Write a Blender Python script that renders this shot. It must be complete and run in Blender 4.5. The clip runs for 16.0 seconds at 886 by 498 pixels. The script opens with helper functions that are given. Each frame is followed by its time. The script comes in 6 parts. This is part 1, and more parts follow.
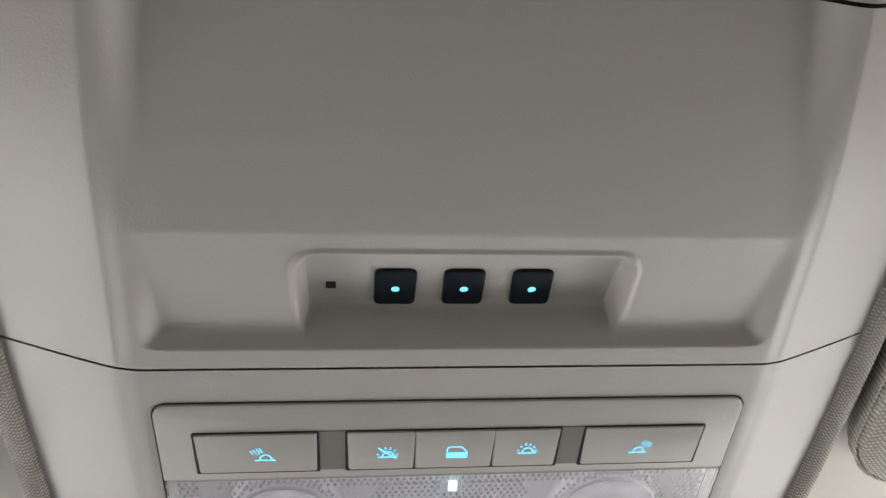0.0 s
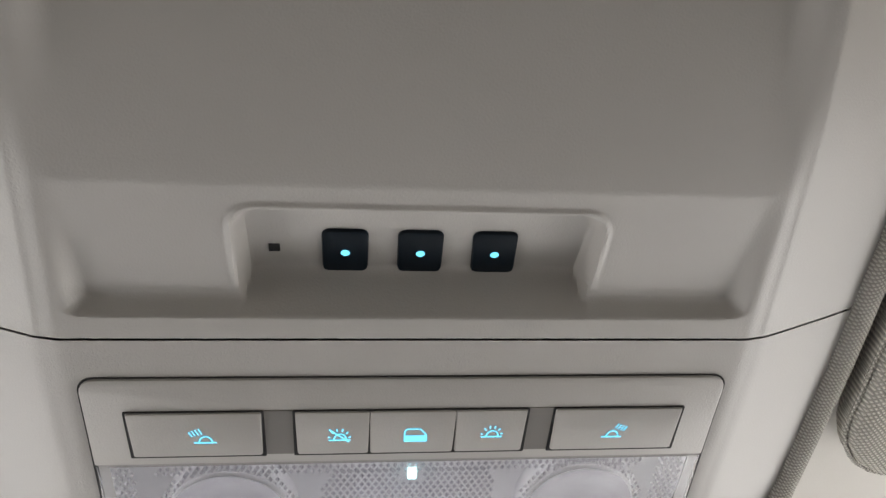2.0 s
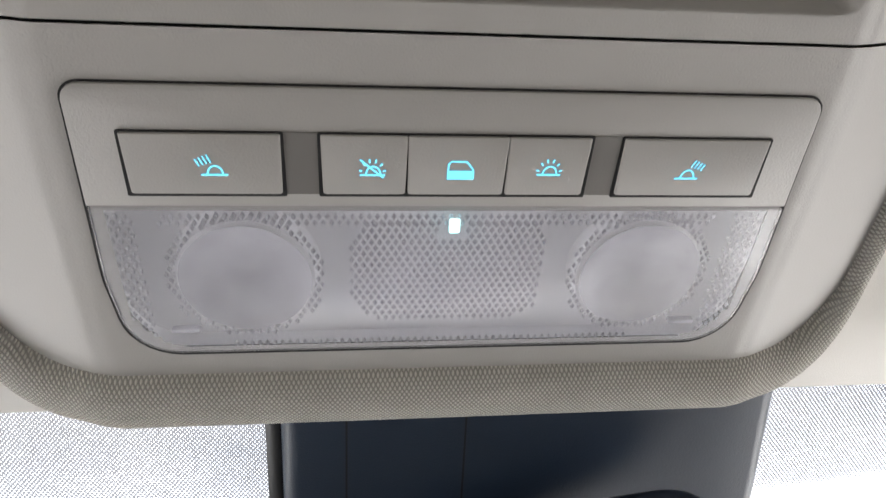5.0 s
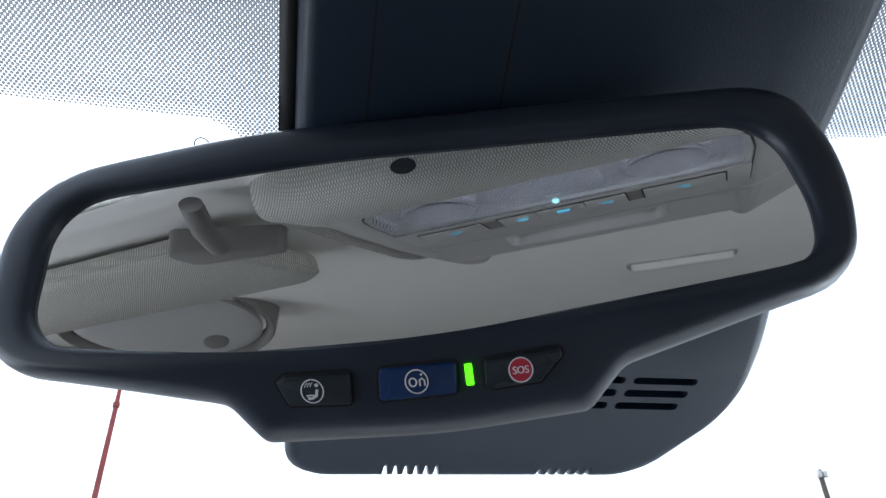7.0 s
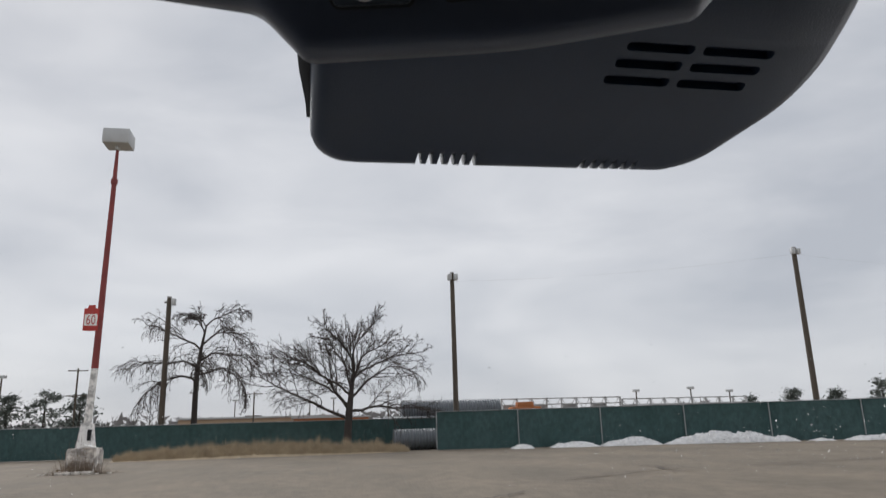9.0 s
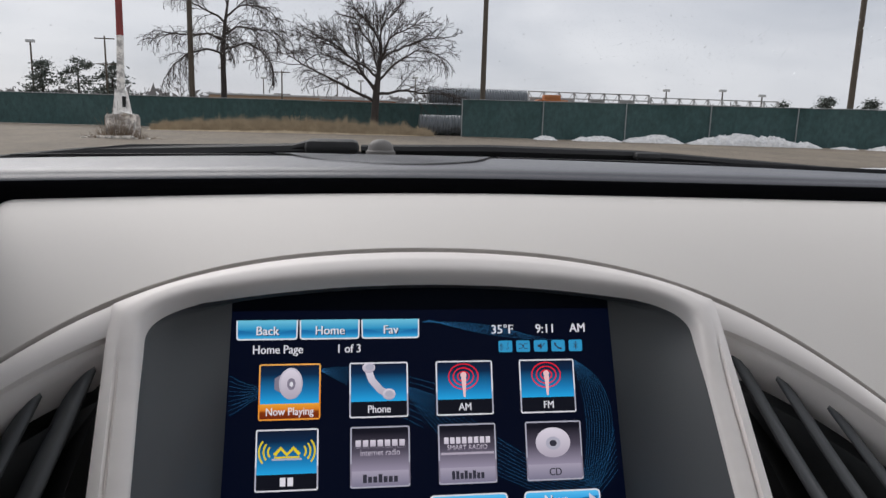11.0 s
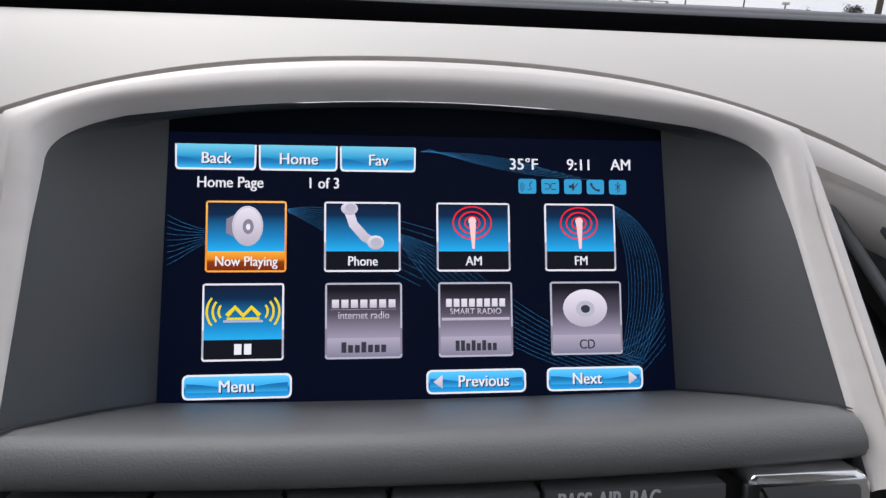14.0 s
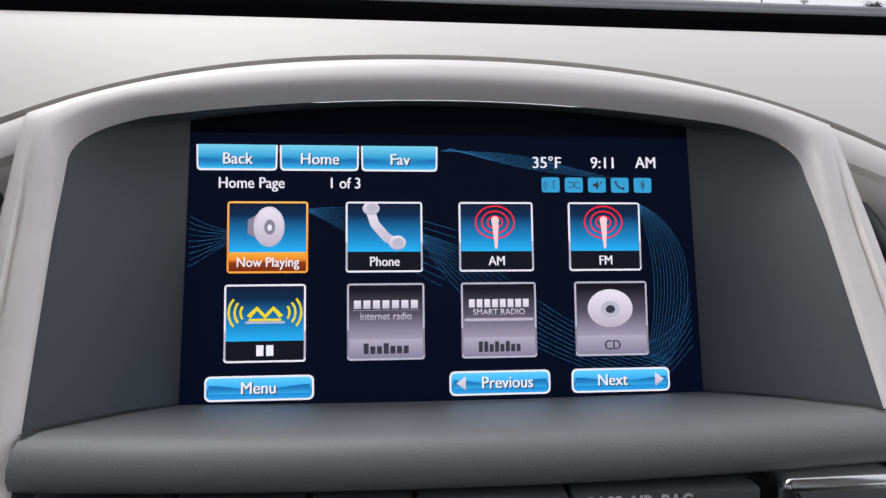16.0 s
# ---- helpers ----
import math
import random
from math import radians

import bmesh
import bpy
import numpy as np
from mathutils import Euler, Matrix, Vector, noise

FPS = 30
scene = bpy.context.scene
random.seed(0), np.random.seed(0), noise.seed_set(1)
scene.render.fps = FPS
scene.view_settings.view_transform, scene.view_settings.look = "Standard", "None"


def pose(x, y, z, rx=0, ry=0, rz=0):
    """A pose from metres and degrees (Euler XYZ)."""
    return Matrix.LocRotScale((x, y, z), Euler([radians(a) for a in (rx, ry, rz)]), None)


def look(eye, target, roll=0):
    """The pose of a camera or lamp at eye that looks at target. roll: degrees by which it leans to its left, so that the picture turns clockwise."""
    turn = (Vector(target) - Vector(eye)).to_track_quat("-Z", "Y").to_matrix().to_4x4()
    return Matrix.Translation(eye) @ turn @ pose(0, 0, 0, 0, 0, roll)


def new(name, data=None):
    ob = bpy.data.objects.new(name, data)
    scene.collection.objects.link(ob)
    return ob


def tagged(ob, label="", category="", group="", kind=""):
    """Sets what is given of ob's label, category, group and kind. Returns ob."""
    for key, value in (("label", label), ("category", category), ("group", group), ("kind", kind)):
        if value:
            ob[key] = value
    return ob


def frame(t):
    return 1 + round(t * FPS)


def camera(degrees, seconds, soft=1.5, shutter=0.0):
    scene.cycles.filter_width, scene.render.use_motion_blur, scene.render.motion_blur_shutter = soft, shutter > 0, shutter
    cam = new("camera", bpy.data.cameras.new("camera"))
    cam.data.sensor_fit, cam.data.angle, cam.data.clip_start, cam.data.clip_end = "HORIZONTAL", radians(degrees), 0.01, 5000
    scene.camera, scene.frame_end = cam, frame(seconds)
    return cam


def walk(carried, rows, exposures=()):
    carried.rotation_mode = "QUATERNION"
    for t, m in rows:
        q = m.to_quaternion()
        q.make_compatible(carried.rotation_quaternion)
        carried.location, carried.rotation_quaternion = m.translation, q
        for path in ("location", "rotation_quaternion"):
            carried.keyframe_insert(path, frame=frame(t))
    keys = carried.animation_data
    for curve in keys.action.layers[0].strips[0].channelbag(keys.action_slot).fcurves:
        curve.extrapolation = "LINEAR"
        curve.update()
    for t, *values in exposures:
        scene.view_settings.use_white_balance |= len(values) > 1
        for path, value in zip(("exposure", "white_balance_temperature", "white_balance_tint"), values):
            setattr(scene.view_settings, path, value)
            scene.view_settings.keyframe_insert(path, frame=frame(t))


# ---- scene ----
cam = camera(64.46, 16.0, soft=1.4, shutter=0.12)
PATH = [
    (0.0, pose(-0.0282, -0.2397, 1.2598, 139.37, 4.31, -4.31)),
    (0.5, pose(-0.0059, -0.2424, 1.2556, 138.74, 3.35, -4.10)),
    (1.0, pose(-0.0101, -0.2415, 1.2551, 138.74, 3.21, -4.05)),
    (1.5, pose(-0.0130, -0.2364, 1.2594, 139.54, 3.75, -4.67)),
    (2.0, pose(-0.0166, -0.2194, 1.2622, 140.48, 4.63, -4.93)),
    (2.5, pose(-0.0221, -0.2043, 1.2610, 140.88, 5.23, -4.55)),
    (3.0, pose(-0.0227, -0.1950, 1.2575, 141.28, 5.56, -4.01)),
    (3.2, pose(-0.0258, -0.1885, 1.2599, 140.98, 5.66, -4.00)),
    (5.3, pose(-0.0261, -0.1378, 1.2422, 134.40, 5.23, -5.05)),
    (5.5, pose(-0.0300, -0.1237, 1.2369, 133.36, 5.30, -5.54)),
    (5.7, pose(-0.0299, -0.1161, 1.2328, 131.20, 4.86, -5.82)),
    (5.8, pose(-0.0298, -0.1107, 1.2299, 130.14, 4.49, -5.84)),
    (5.9, pose(-0.0297, -0.1048, 1.2267, 128.83, 4.07, -6.11)),
    (6.0, pose(-0.0296, -0.0986, 1.2234, 127.69, 3.60, -6.12)),
    (6.1, pose(-0.0295, -0.0924, 1.2200, 126.98, 3.09, -6.35)),
    (6.2, pose(-0.0294, -0.0865, 1.2168, 126.57, 2.59, -6.51)),
    (6.3, pose(-0.0293, -0.0811, 1.2139, 126.23, 2.14, -6.54)),
    (6.5, pose(-0.0292, -0.0735, 1.2098, 124.93, 1.49, -7.05)),
    (7.0, pose(-0.0367, -0.0653, 1.2068, 121.93, 1.80, -8.91)),
    (7.5, pose(-0.0378, -0.0629, 1.2057, 120.17, 1.95, -9.34)),
    (8.0, pose(-0.0392, -0.0605, 1.2049, 118.57, 2.22, -9.50)),
    (8.5, pose(-0.0442, -0.0391, 1.1952, 114.50, 2.33, -9.77)),
    (8.7, pose(-0.0472, -0.0258, 1.1887, 110.44, 1.84, -9.84)),
    (8.9, pose(-0.0478, -0.0188, 1.1845, 106.21, 1.31, -9.66)),
    (9.0, pose(-0.0495, -0.0166, 1.1804, 104.19, 1.61, -9.57)),
    (9.2, pose(-0.0480, -0.0153, 1.1689, 99.95, 0.78, -9.52)),
    (9.3, pose(-0.0476, -0.0136, 1.1647, 98.14, 0.79, -9.23)),
    (9.5, pose(-0.0491, -0.0085, 1.1585, 95.09, 0.25, -8.97)),
    (9.8, pose(-0.0475, 0.0000, 1.1506, 90.74, -0.08, -8.52)),
    (10.0, pose(-0.0472, 0.0037, 1.1448, 88.18, -0.76, -8.14)),
    (10.1, pose(-0.0463, 0.0038, 1.1407, 87.04, -0.88, -7.95)),
    (10.2, pose(-0.0449, 0.0035, 1.1365, 85.85, -1.10, -7.71)),
    (12.3, pose(-0.0215, 0.0671, 1.0486, 73.78, -2.04, -7.38)),
    (12.5, pose(-0.0204, 0.0751, 1.0510, 72.95, -2.17, -7.37)),
    (13.0, pose(-0.0168, 0.0748, 1.0461, 72.56, -2.16, -7.27)),
    (13.5, pose(-0.0201, 0.0746, 1.0455, 72.09, -2.23, -7.06)),
    (14.0, pose(-0.0231, 0.0732, 1.0487, 71.99, -2.24, -6.76)),
    (14.5, pose(-0.0239, 0.0769, 1.0487, 71.94, -2.11, -6.38)),
    (15.0, pose(-0.0215, 0.0764, 1.0474, 71.98, -2.02, -6.19)),
    (15.5, pose(-0.0235, 0.0749, 1.0484, 72.19, -1.83, -5.96)),
    (16.0, pose(-0.0249, 0.0756, 1.0472, 72.12, -1.58, -5.61)),
]
walk(cam, PATH, exposures=[(0.0, 2.55, 6650, 10), (3.2, 2.52, 6650, 11), (5.3, 2.58, 6550, 11), (5.8, 2.6, 6400, 10), (6.1, 2.42, 6250, 9), (6.4, 2.2, 6150, 9), (6.8, 1.72, 5850, 8), (7.6, 1.3, 5450, 6), (8.05, 1.15, 5750, 8), (8.5, 0.72, 6250, 11), (8.8, 0.2, 6500, 12), (10.2, 0.15, 6500, 13), (12.3, 0.52, 6400, 14), (16.0, 0.64, 6400, 14)])

# ---------------------------------------------------------------- world and light
world = bpy.data.worlds.new("overcast_sky")
scene.world = world
world.use_nodes = True
wn, wl = world.node_tree.nodes, world.node_tree.links
wn.clear()
w_out, w_bg = wn.new("ShaderNodeOutputWorld"), wn.new("ShaderNodeBackground")
w_sky = wn.new("ShaderNodeTexSky")
w_sky.sky_type, w_sky.sun_disc = "NISHITA", False
w_sky.sun_elevation, w_sky.sun_rotation = radians(41), radians(-29)
w_tc, w_map = wn.new("ShaderNodeTexCoord"), wn.new("ShaderNodeMapping")
w_map.inputs["Scale"].default_value = (1.0, 1.0, 3.2)
w_noise = wn.new("ShaderNodeTexNoise")
w_noise.inputs["Scale"].default_value, w_noise.inputs["Detail"].default_value = 2.3, 6.0
w_noise.inputs["Roughness"].default_value, w_noise.inputs["Distortion"].default_value = 0.5, 0.35
w_ramp = wn.new("ShaderNodeValToRGB")
w_ramp.color_ramp.elements[0].position, w_ramp.color_ramp.elements[0].color = 0.30, (0.46, 0.485, 0.53, 1)
w_ramp.color_ramp.elements[1].position, w_ramp.color_ramp.elements[1].color = 0.72, (0.74, 0.75, 0.77, 1)
w_dim, w_mix = wn.new("ShaderNodeVectorMath"), wn.new("ShaderNodeMixRGB")
w_dim.operation = "SCALE"
w_dim.inputs["Scale"].default_value = 0.06
w_mix.inputs["Fac"].default_value = 0.92
wl.new(w_tc.outputs["Generated"], w_map.inputs["Vector"])
wl.new(w_map.outputs["Vector"], w_noise.inputs["Vector"])
wl.new(w_noise.outputs["Fac"], w_ramp.inputs["Fac"])
wl.new(w_sky.outputs["Color"], w_dim.inputs[0])
wl.new(w_dim.outputs["Vector"], w_mix.inputs["Color1"])
wl.new(w_ramp.outputs["Color"], w_mix.inputs["Color2"])
wl.new(w_mix.outputs["Color"], w_bg.inputs["Color"])
w_bg.inputs["Strength"].default_value = 1.0
wl.new(w_bg.outputs["Background"], w_out.inputs["Surface"])

sun = new("sun", bpy.data.lights.new("sun", "SUN"))
sun.data.energy, sun.data.angle, sun.data.color = 1.5, radians(50), (1.0, 0.97, 0.93)
sun.matrix_world = look((-5, 9, 9), (0, 0, 0))

# fill lamps added at the two side windows beside the dash, boosting the sky's light
for side in (-1, 1):
    fill_lamp = new("window_light", bpy.data.lights.new("window_light", "AREA"))
    fill_lamp.data.shape, fill_lamp.data.size, fill_lamp.data.size_y = "RECTANGLE", 0.66, 0.24
    fill_lamp.data.energy, fill_lamp.data.color = 0.62, (0.97, 0.985, 1.0)
    fill_lamp.matrix_world = look((side * 0.655, 0.22, 1.13), (0.0, 0.20, 1.13))


# ---------------------------------------------------------------- materials
def mat(name, col, rough=0.5, metal=0.0, var=0.06, vscale=30.0, bump=0.0, bscale=400.0, col2=None, spec=0.5, coat=0.0, weave=0.0, wscale=285.0, stretch=(1, 1, 1), turn=0.0, grain=0.0, gscale=8.0, gband=(0.3, 0.7)):
    """A surface with two scales of variation: broad tone (var, vscale) and fine relief (bump, bscale) or a woven relief."""
    m = bpy.data.materials.new(name)
    m.use_nodes = True
    n, l = m.node_tree.nodes, m.node_tree.links
    p = n["Principled BSDF"]
    p.inputs["Roughness"].default_value, p.inputs["Metallic"].default_value = rough, metal
    p.inputs["Specular IOR Level"].default_value, p.inputs["Coat Weight"].default_value = spec, coat
    p.inputs["Coat Roughness"].default_value = rough * 0.8
    tc, mp = n.new("ShaderNodeTexCoord"), n.new("ShaderNodeMapping")
    mp.inputs["Scale"].default_value = stretch
    mp.inputs["Rotation"].default_value = (0, 0, radians(turn))
    l.new(tc.outputs["Object"], mp.inputs["Vector"])
    ns = n.new("ShaderNodeTexNoise")
    ns.inputs["Scale"].default_value, ns.inputs["Detail"].default_value = vscale, 5.0
    l.new(mp.outputs["Vector"], ns.inputs["Vector"])
    mx = n.new("ShaderNodeMixRGB")
    a = Vector(col)
    b = Vector(col2) if col2 else a * (1 + 2.2 * var)
    mx.inputs["Color1"].default_value = (*(a if col2 else a * (1 - 2.2 * var)), 1)
    mx.inputs["Color2"].default_value = (*b, 1)
    l.new(ns.outputs["Fac"], mx.inputs["Fac"])
    last = mx.outputs["Color"]
    if grain:
        gn, gm, gr = n.new("ShaderNodeTexNoise"), n.new("ShaderNodeMixRGB"), n.new("ShaderNodeMapRange")
        gn.inputs["Scale"].default_value, gn.inputs["Detail"].default_value, gn.inputs["Roughness"].default_value = gscale, 8.0, 0.7
        gr.inputs["From Min"].default_value, gr.inputs["From Max"].default_value = gband
        gr.inputs["To Min"].default_value, gr.inputs["To Max"].default_value = 1 - grain, 1 + grain
        gm.blend_type = "MULTIPLY"
        gm.inputs["Fac"].default_value = 1.0
        l.new(mp.outputs["Vector"], gn.inputs["Vector"])
        l.new(gn.outputs["Fac"], gr.inputs["Value"])
        l.new(last, gm.inputs["Color1"])
        l.new(gr.outputs["Result"], gm.inputs["Color2"])
        last = gm.outputs["Color"]
    height = None
    if weave:
        wv = []
        for k in ("X", "Y"):
            w = n.new("ShaderNodeTexWave")
            w.wave_type, w.bands_direction, w.wave_profile = "BANDS", k, "SIN"
            w.inputs["Scale"].default_value, w.inputs["Distortion"].default_value = wscale, 0.6
            w.inputs["Detail"].default_value = 0.0
            l.new(mp.outputs["Vector"], w.inputs["Vector"])
            wv.append(w)
        mul = n.new("ShaderNodeMath")
        mul.operation = "MULTIPLY"
        l.new(wv[0].outputs["Fac"], mul.inputs[0])
        l.new(wv[1].outputs["Fac"], mul.inputs[1])
        height = mul.outputs["Value"]
        dk = n.new("ShaderNodeMixRGB")
        dk.blend_type = "MULTIPLY"
        dk.inputs["Fac"].default_value = 1.0
        rp = n.new("ShaderNodeValToRGB")
        rp.color_ramp.elements[0].color = (1 - weave, 1 - weave, 1 - weave, 1)
        rp.color_ramp.elements[1].color = (1.08, 1.08, 1.08, 1)
        rp.color_ramp.elements[1].position = 0.5
        l.new(height, rp.inputs["Fac"])
        l.new(last, dk.inputs["Color1"])
        l.new(rp.outputs["Color"], dk.inputs["Color2"])
        last = dk.outputs["Color"]
    l.new(last, p.inputs["Base Color"])
    if bump:
        if height is None:
            nb = n.new("ShaderNodeTexNoise")
            nb.inputs["Scale"].default_value, nb.inputs["Detail"].default_value = bscale, 3.0
            l.new(mp.outputs["Vector"], nb.inputs["Vector"])
            height = nb.outputs["Fac"]
        bp = n.new("ShaderNodeBump")
        bp.inputs["Strength"].default_value, bp.inputs["Distance"].default_value = bump, 0.6 / bscale if not weave else 0.0006
        l.new(height, bp.inputs["Height"])
        l.new(bp.outputs["Normal"], p.inputs["Normal"])
    rr = n.new("ShaderNodeMapRange")
    rr.inputs["To Min"].default_value, rr.inputs["To Max"].default_value = max(0.0, rough - 0.07), min(1.0, rough + 0.07)
    l.new(ns.outputs["Fac"], rr.inputs["Value"])
    l.new(rr.outputs["Result"], p.inputs["Roughness"])
    return m


def glow(name, col, strength=1.0, ramp=None, gloss=0.0):
    """A lit thing: one colour, or a ramp of (place, colour) up the mesh's own height."""
    m = bpy.data.materials.new(name)
    m.use_nodes = True
    n, l = m.node_tree.nodes, m.node_tree.links
    p = n["Principled BSDF"]
    p.inputs["Base Color"].default_value = (0.01, 0.01, 0.012, 1)
    p.inputs["Roughness"].default_value = 0.25
    p.inputs["Specular IOR Level"].default_value = gloss
    p.inputs["Emission Strength"].default_value = strength
    p.inputs["Emission Color"].default_value = (*col, 1)
    if ramp:
        tc, sp, cr = n.new("ShaderNodeTexCoord"), n.new("ShaderNodeSeparateXYZ"), n.new("ShaderNodeValToRGB")
        l.new(tc.outputs["Generated"], sp.inputs["Vector"])
        l.new(sp.outputs["Z"], cr.inputs["Fac"])
        while len(cr.color_ramp.elements) < len(ramp):
            cr.color_ramp.elements.new(0.5)
        for e, (at, c) in zip(cr.color_ramp.elements, ramp):
            e.position, e.color = at, (*c, 1)
        l.new(cr.outputs["Color"], p.inputs["Emission Color"])
    return m


def pane(name, tint=(0.96, 0.98, 0.97), gloss=0.06):
    """Thin clear glass: sees straight through, with a faint gloss."""
    m = bpy.data.materials.new(name)
    m.use_nodes = True
    n, l = m.node_tree.nodes, m.node_tree.links
    n.clear()
    out, tr, gl, mx = (n.new("ShaderNode" + k) for k in ("OutputMaterial", "BsdfTransparent", "BsdfGlossy", "MixShader"))
    tr.inputs["Color"].default_value = (*tint, 1)
    gl.inputs["Roughness"].default_value = 0.02
    mx.inputs["Fac"].default_value = gloss
    l.new(tr.outputs[0], mx.inputs[1])
    l.new(gl.outputs[0], mx.inputs[2])
    l.new(mx.outputs[0], out.inputs["Surface"])
    return m


M_CONSOLE = mat("warm_grey_moulded_plastic", (0.365, 0.350, 0.333), 0.46, var=0.015, vscale=12, bump=0.25, bscale=1600)
M_KEY = mat("dark_key_rubber", (0.006, 0.010, 0.015), 0.5, spec=0.12, bump=0.1, bscale=2000)
M_GAP = mat("black_gap", (0.012, 0.012, 0.013), 0.8)
M_WELL = mat("dark_grey_well", (0.16, 0.15, 0.14), 0.6, bump=0.1, bscale=1500)
M_FABRIC = mat("woven_headliner_fabric", (0.60, 0.575, 0.53), 0.95, var=0.03, vscale=60, bump=0.8, weave=0.48, wscale=310, spec=0.1, turn=45)
M_LINER = mat("headliner_felt", (0.78, 0.755, 0.715), 0.95, var=0.02, vscale=20, bump=0.4, bscale=1500, spec=0.1)
M_VISOR = mat("knit_visor_fabric", (0.60, 0.575, 0.52), 0.95, var=0.03, vscale=60, bump=0.8, weave=0.50, wscale=225, spec=0.1, turn=45)
M_CYAN = glow("cyan_backlight", (0.14, 0.62, 0.90), 0.34)
M_LED = glow("white_cyan_led", (0.50, 1.0, 1.0), 0.42)
M_SHROUD = mat("black_shroud_plastic", (0.009, 0.019, 0.038), 0.42, bump=0.25, bscale=1400)
M_MFRAME = mat("mirror_housing_black", (0.022, 0.029, 0.047), 0.36, bump=0.15, bscale=1800)
M_MBTN = mat("mirror_button_black", (0.026, 0.033, 0.042), 0.26, bump=0.1, bscale=1800)
M_MBLUE = mat("mirror_button_navy", (0.016, 0.040, 0.130), 0.26, bump=0.1, bscale=1800)
M_PRINT = mat("white_print", (0.86, 0.85, 0.87), 0.6, var=0.02)
M_RED = mat("red_print", (0.55, 0.03, 0.06), 0.5, var=0.03)
M_GREEN = glow("green_led", (0.12, 0.85, 0.0), 0.9)
M_FRIT = mat("black_frit_enamel", (0.01, 0.01, 0.011), 0.5)
# dots let some sky through, standing in for glare washing over black enamel
M_DOTS = pane("glare_washed_frit_enamel", (0.17, 0.17, 0.175), 0.01)
M_GLASS = pane("windscreen_glass", (0.95, 0.965, 0.96), 0.006)
M_SIDEGLASS = pane("side_glass", (0.93, 0.95, 0.94), 0.05)
# dark tint added to hold back light from behind the console
M_REARGLASS = pane("dark_rear_glass", (0.20, 0.21, 0.205), 0.05)
M_PAD = mat("light_grey_soft_dash", (0.625, 0.600, 0.568), 0.6, var=0.02, vscale=8, bump=0.22, bscale=1500)
M_DASH = mat("charcoal_dash_plastic", (0.044, 0.045, 0.056), 0.36, spec=0.75, coat=0.10, var=0.05, vscale=14, bump=0.5, bscale=1300)
M_BEZEL = mat("satin_champagne_trim", (0.86, 0.815, 0.785), 0.48, metal=0.0, var=0.03, vscale=18, stretch=(1, 6, 6))
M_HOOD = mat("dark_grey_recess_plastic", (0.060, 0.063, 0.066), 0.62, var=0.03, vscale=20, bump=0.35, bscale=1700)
# recess walls and shelf: one grey plastic, tones split as shaded and lit
M_RECESS = mat("dark_grey_soft_recess_shaded", (0.084, 0.090, 0.095), 0.55, var=0.03, vscale=20, bump=0.2, bscale=1700)
M_SHELF = mat("dark_grey_soft_shelf_lit", (0.195, 0.199, 0.203), 0.46, var=0.03, vscale=20, bump=0.35, bscale=1700)
M_BTN = mat("gloss_black_button", (0.115, 0.118, 0.124), 0.3, bump=0.05, bscale=1500)
M_CHROME = mat("chrome_trim", (0.80, 0.80, 0.82), 0.12, metal=1.0, var=0.01)
M_GROOVE = mat("brown_grey_groove_shade", (0.46, 0.43, 0.40), 0.6, var=0.05, vscale=60)
M_BLACK = mat("flat_black_surround", (0.005, 0.008, 0.016), 0.7, spec=0.08)
M_SCREEN = glow("display_glass", (0.0005, 0.0016, 0.0074), 1.0, gloss=0.03)

m_mirror = bpy.data.materials.new("mirror_silver")
m_mirror.use_nodes = True
m_mirror.node_tree.nodes["Principled BSDF"].inputs["Base Color"].default_value = (0.92, 0.93, 0.94, 1)
m_mirror.node_tree.nodes["Principled BSDF"].inputs["Metallic"].default_value = 1.0
m_mirror.node_tree.nodes["Principled BSDF"].inputs["Roughness"].default_value = 0.015

m_lens = bpy.data.materials.new("frosted_lamp_lens")
m_lens.use_nodes = True
_n, _l = m_lens.node_tree.nodes, m_lens.node_tree.links
_p, _o = _n["Principled BSDF"], _n["Material Output"]
_p.inputs["Base Color"].default_value = (0.93, 0.92, 0.97, 1)
_p.inputs["Roughness"].default_value = 0.4
_t, _x = _n.new("ShaderNodeBsdfTransparent"), _n.new("ShaderNodeMixShader")
_t.inputs["Color"].default_value = (0.99, 0.985, 1.0, 1)
_x.inputs["Fac"].default_value = 0.22
_l.new(_t.outputs[0], _x.inputs[1])
_l.new(_p.outputs[0], _x.inputs[2])
_g, _f, _y = _n.new("ShaderNodeBsdfGlossy"), _n.new("ShaderNodeFresnel"), _n.new("ShaderNodeMixShader")
_g.inputs["Roughness"].default_value = 0.2
_f.inputs["IOR"].default_value = 1.4
_l.new(_f.outputs[0], _y.inputs["Fac"])
_l.new(_x.outputs[0], _y.inputs[1])
_l.new(_g.outputs[0], _y.inputs[2])
_l.new(_y.outputs[0], _o.inputs["Surface"])
M_LAMPBACK = mat("lamp_reflector_white", (0.95, 0.945, 0.975), 0.35, var=0.02, vscale=40)
M_LAMPGREY = mat("lamp_reflector_grey", (0.50, 0.49, 0.53), 0.22, var=0.25, vscale=55)
M_PRISM = mat("lamp_prism_grey", (0.62, 0.61, 0.66), 0.3, var=0.2, vscale=60)

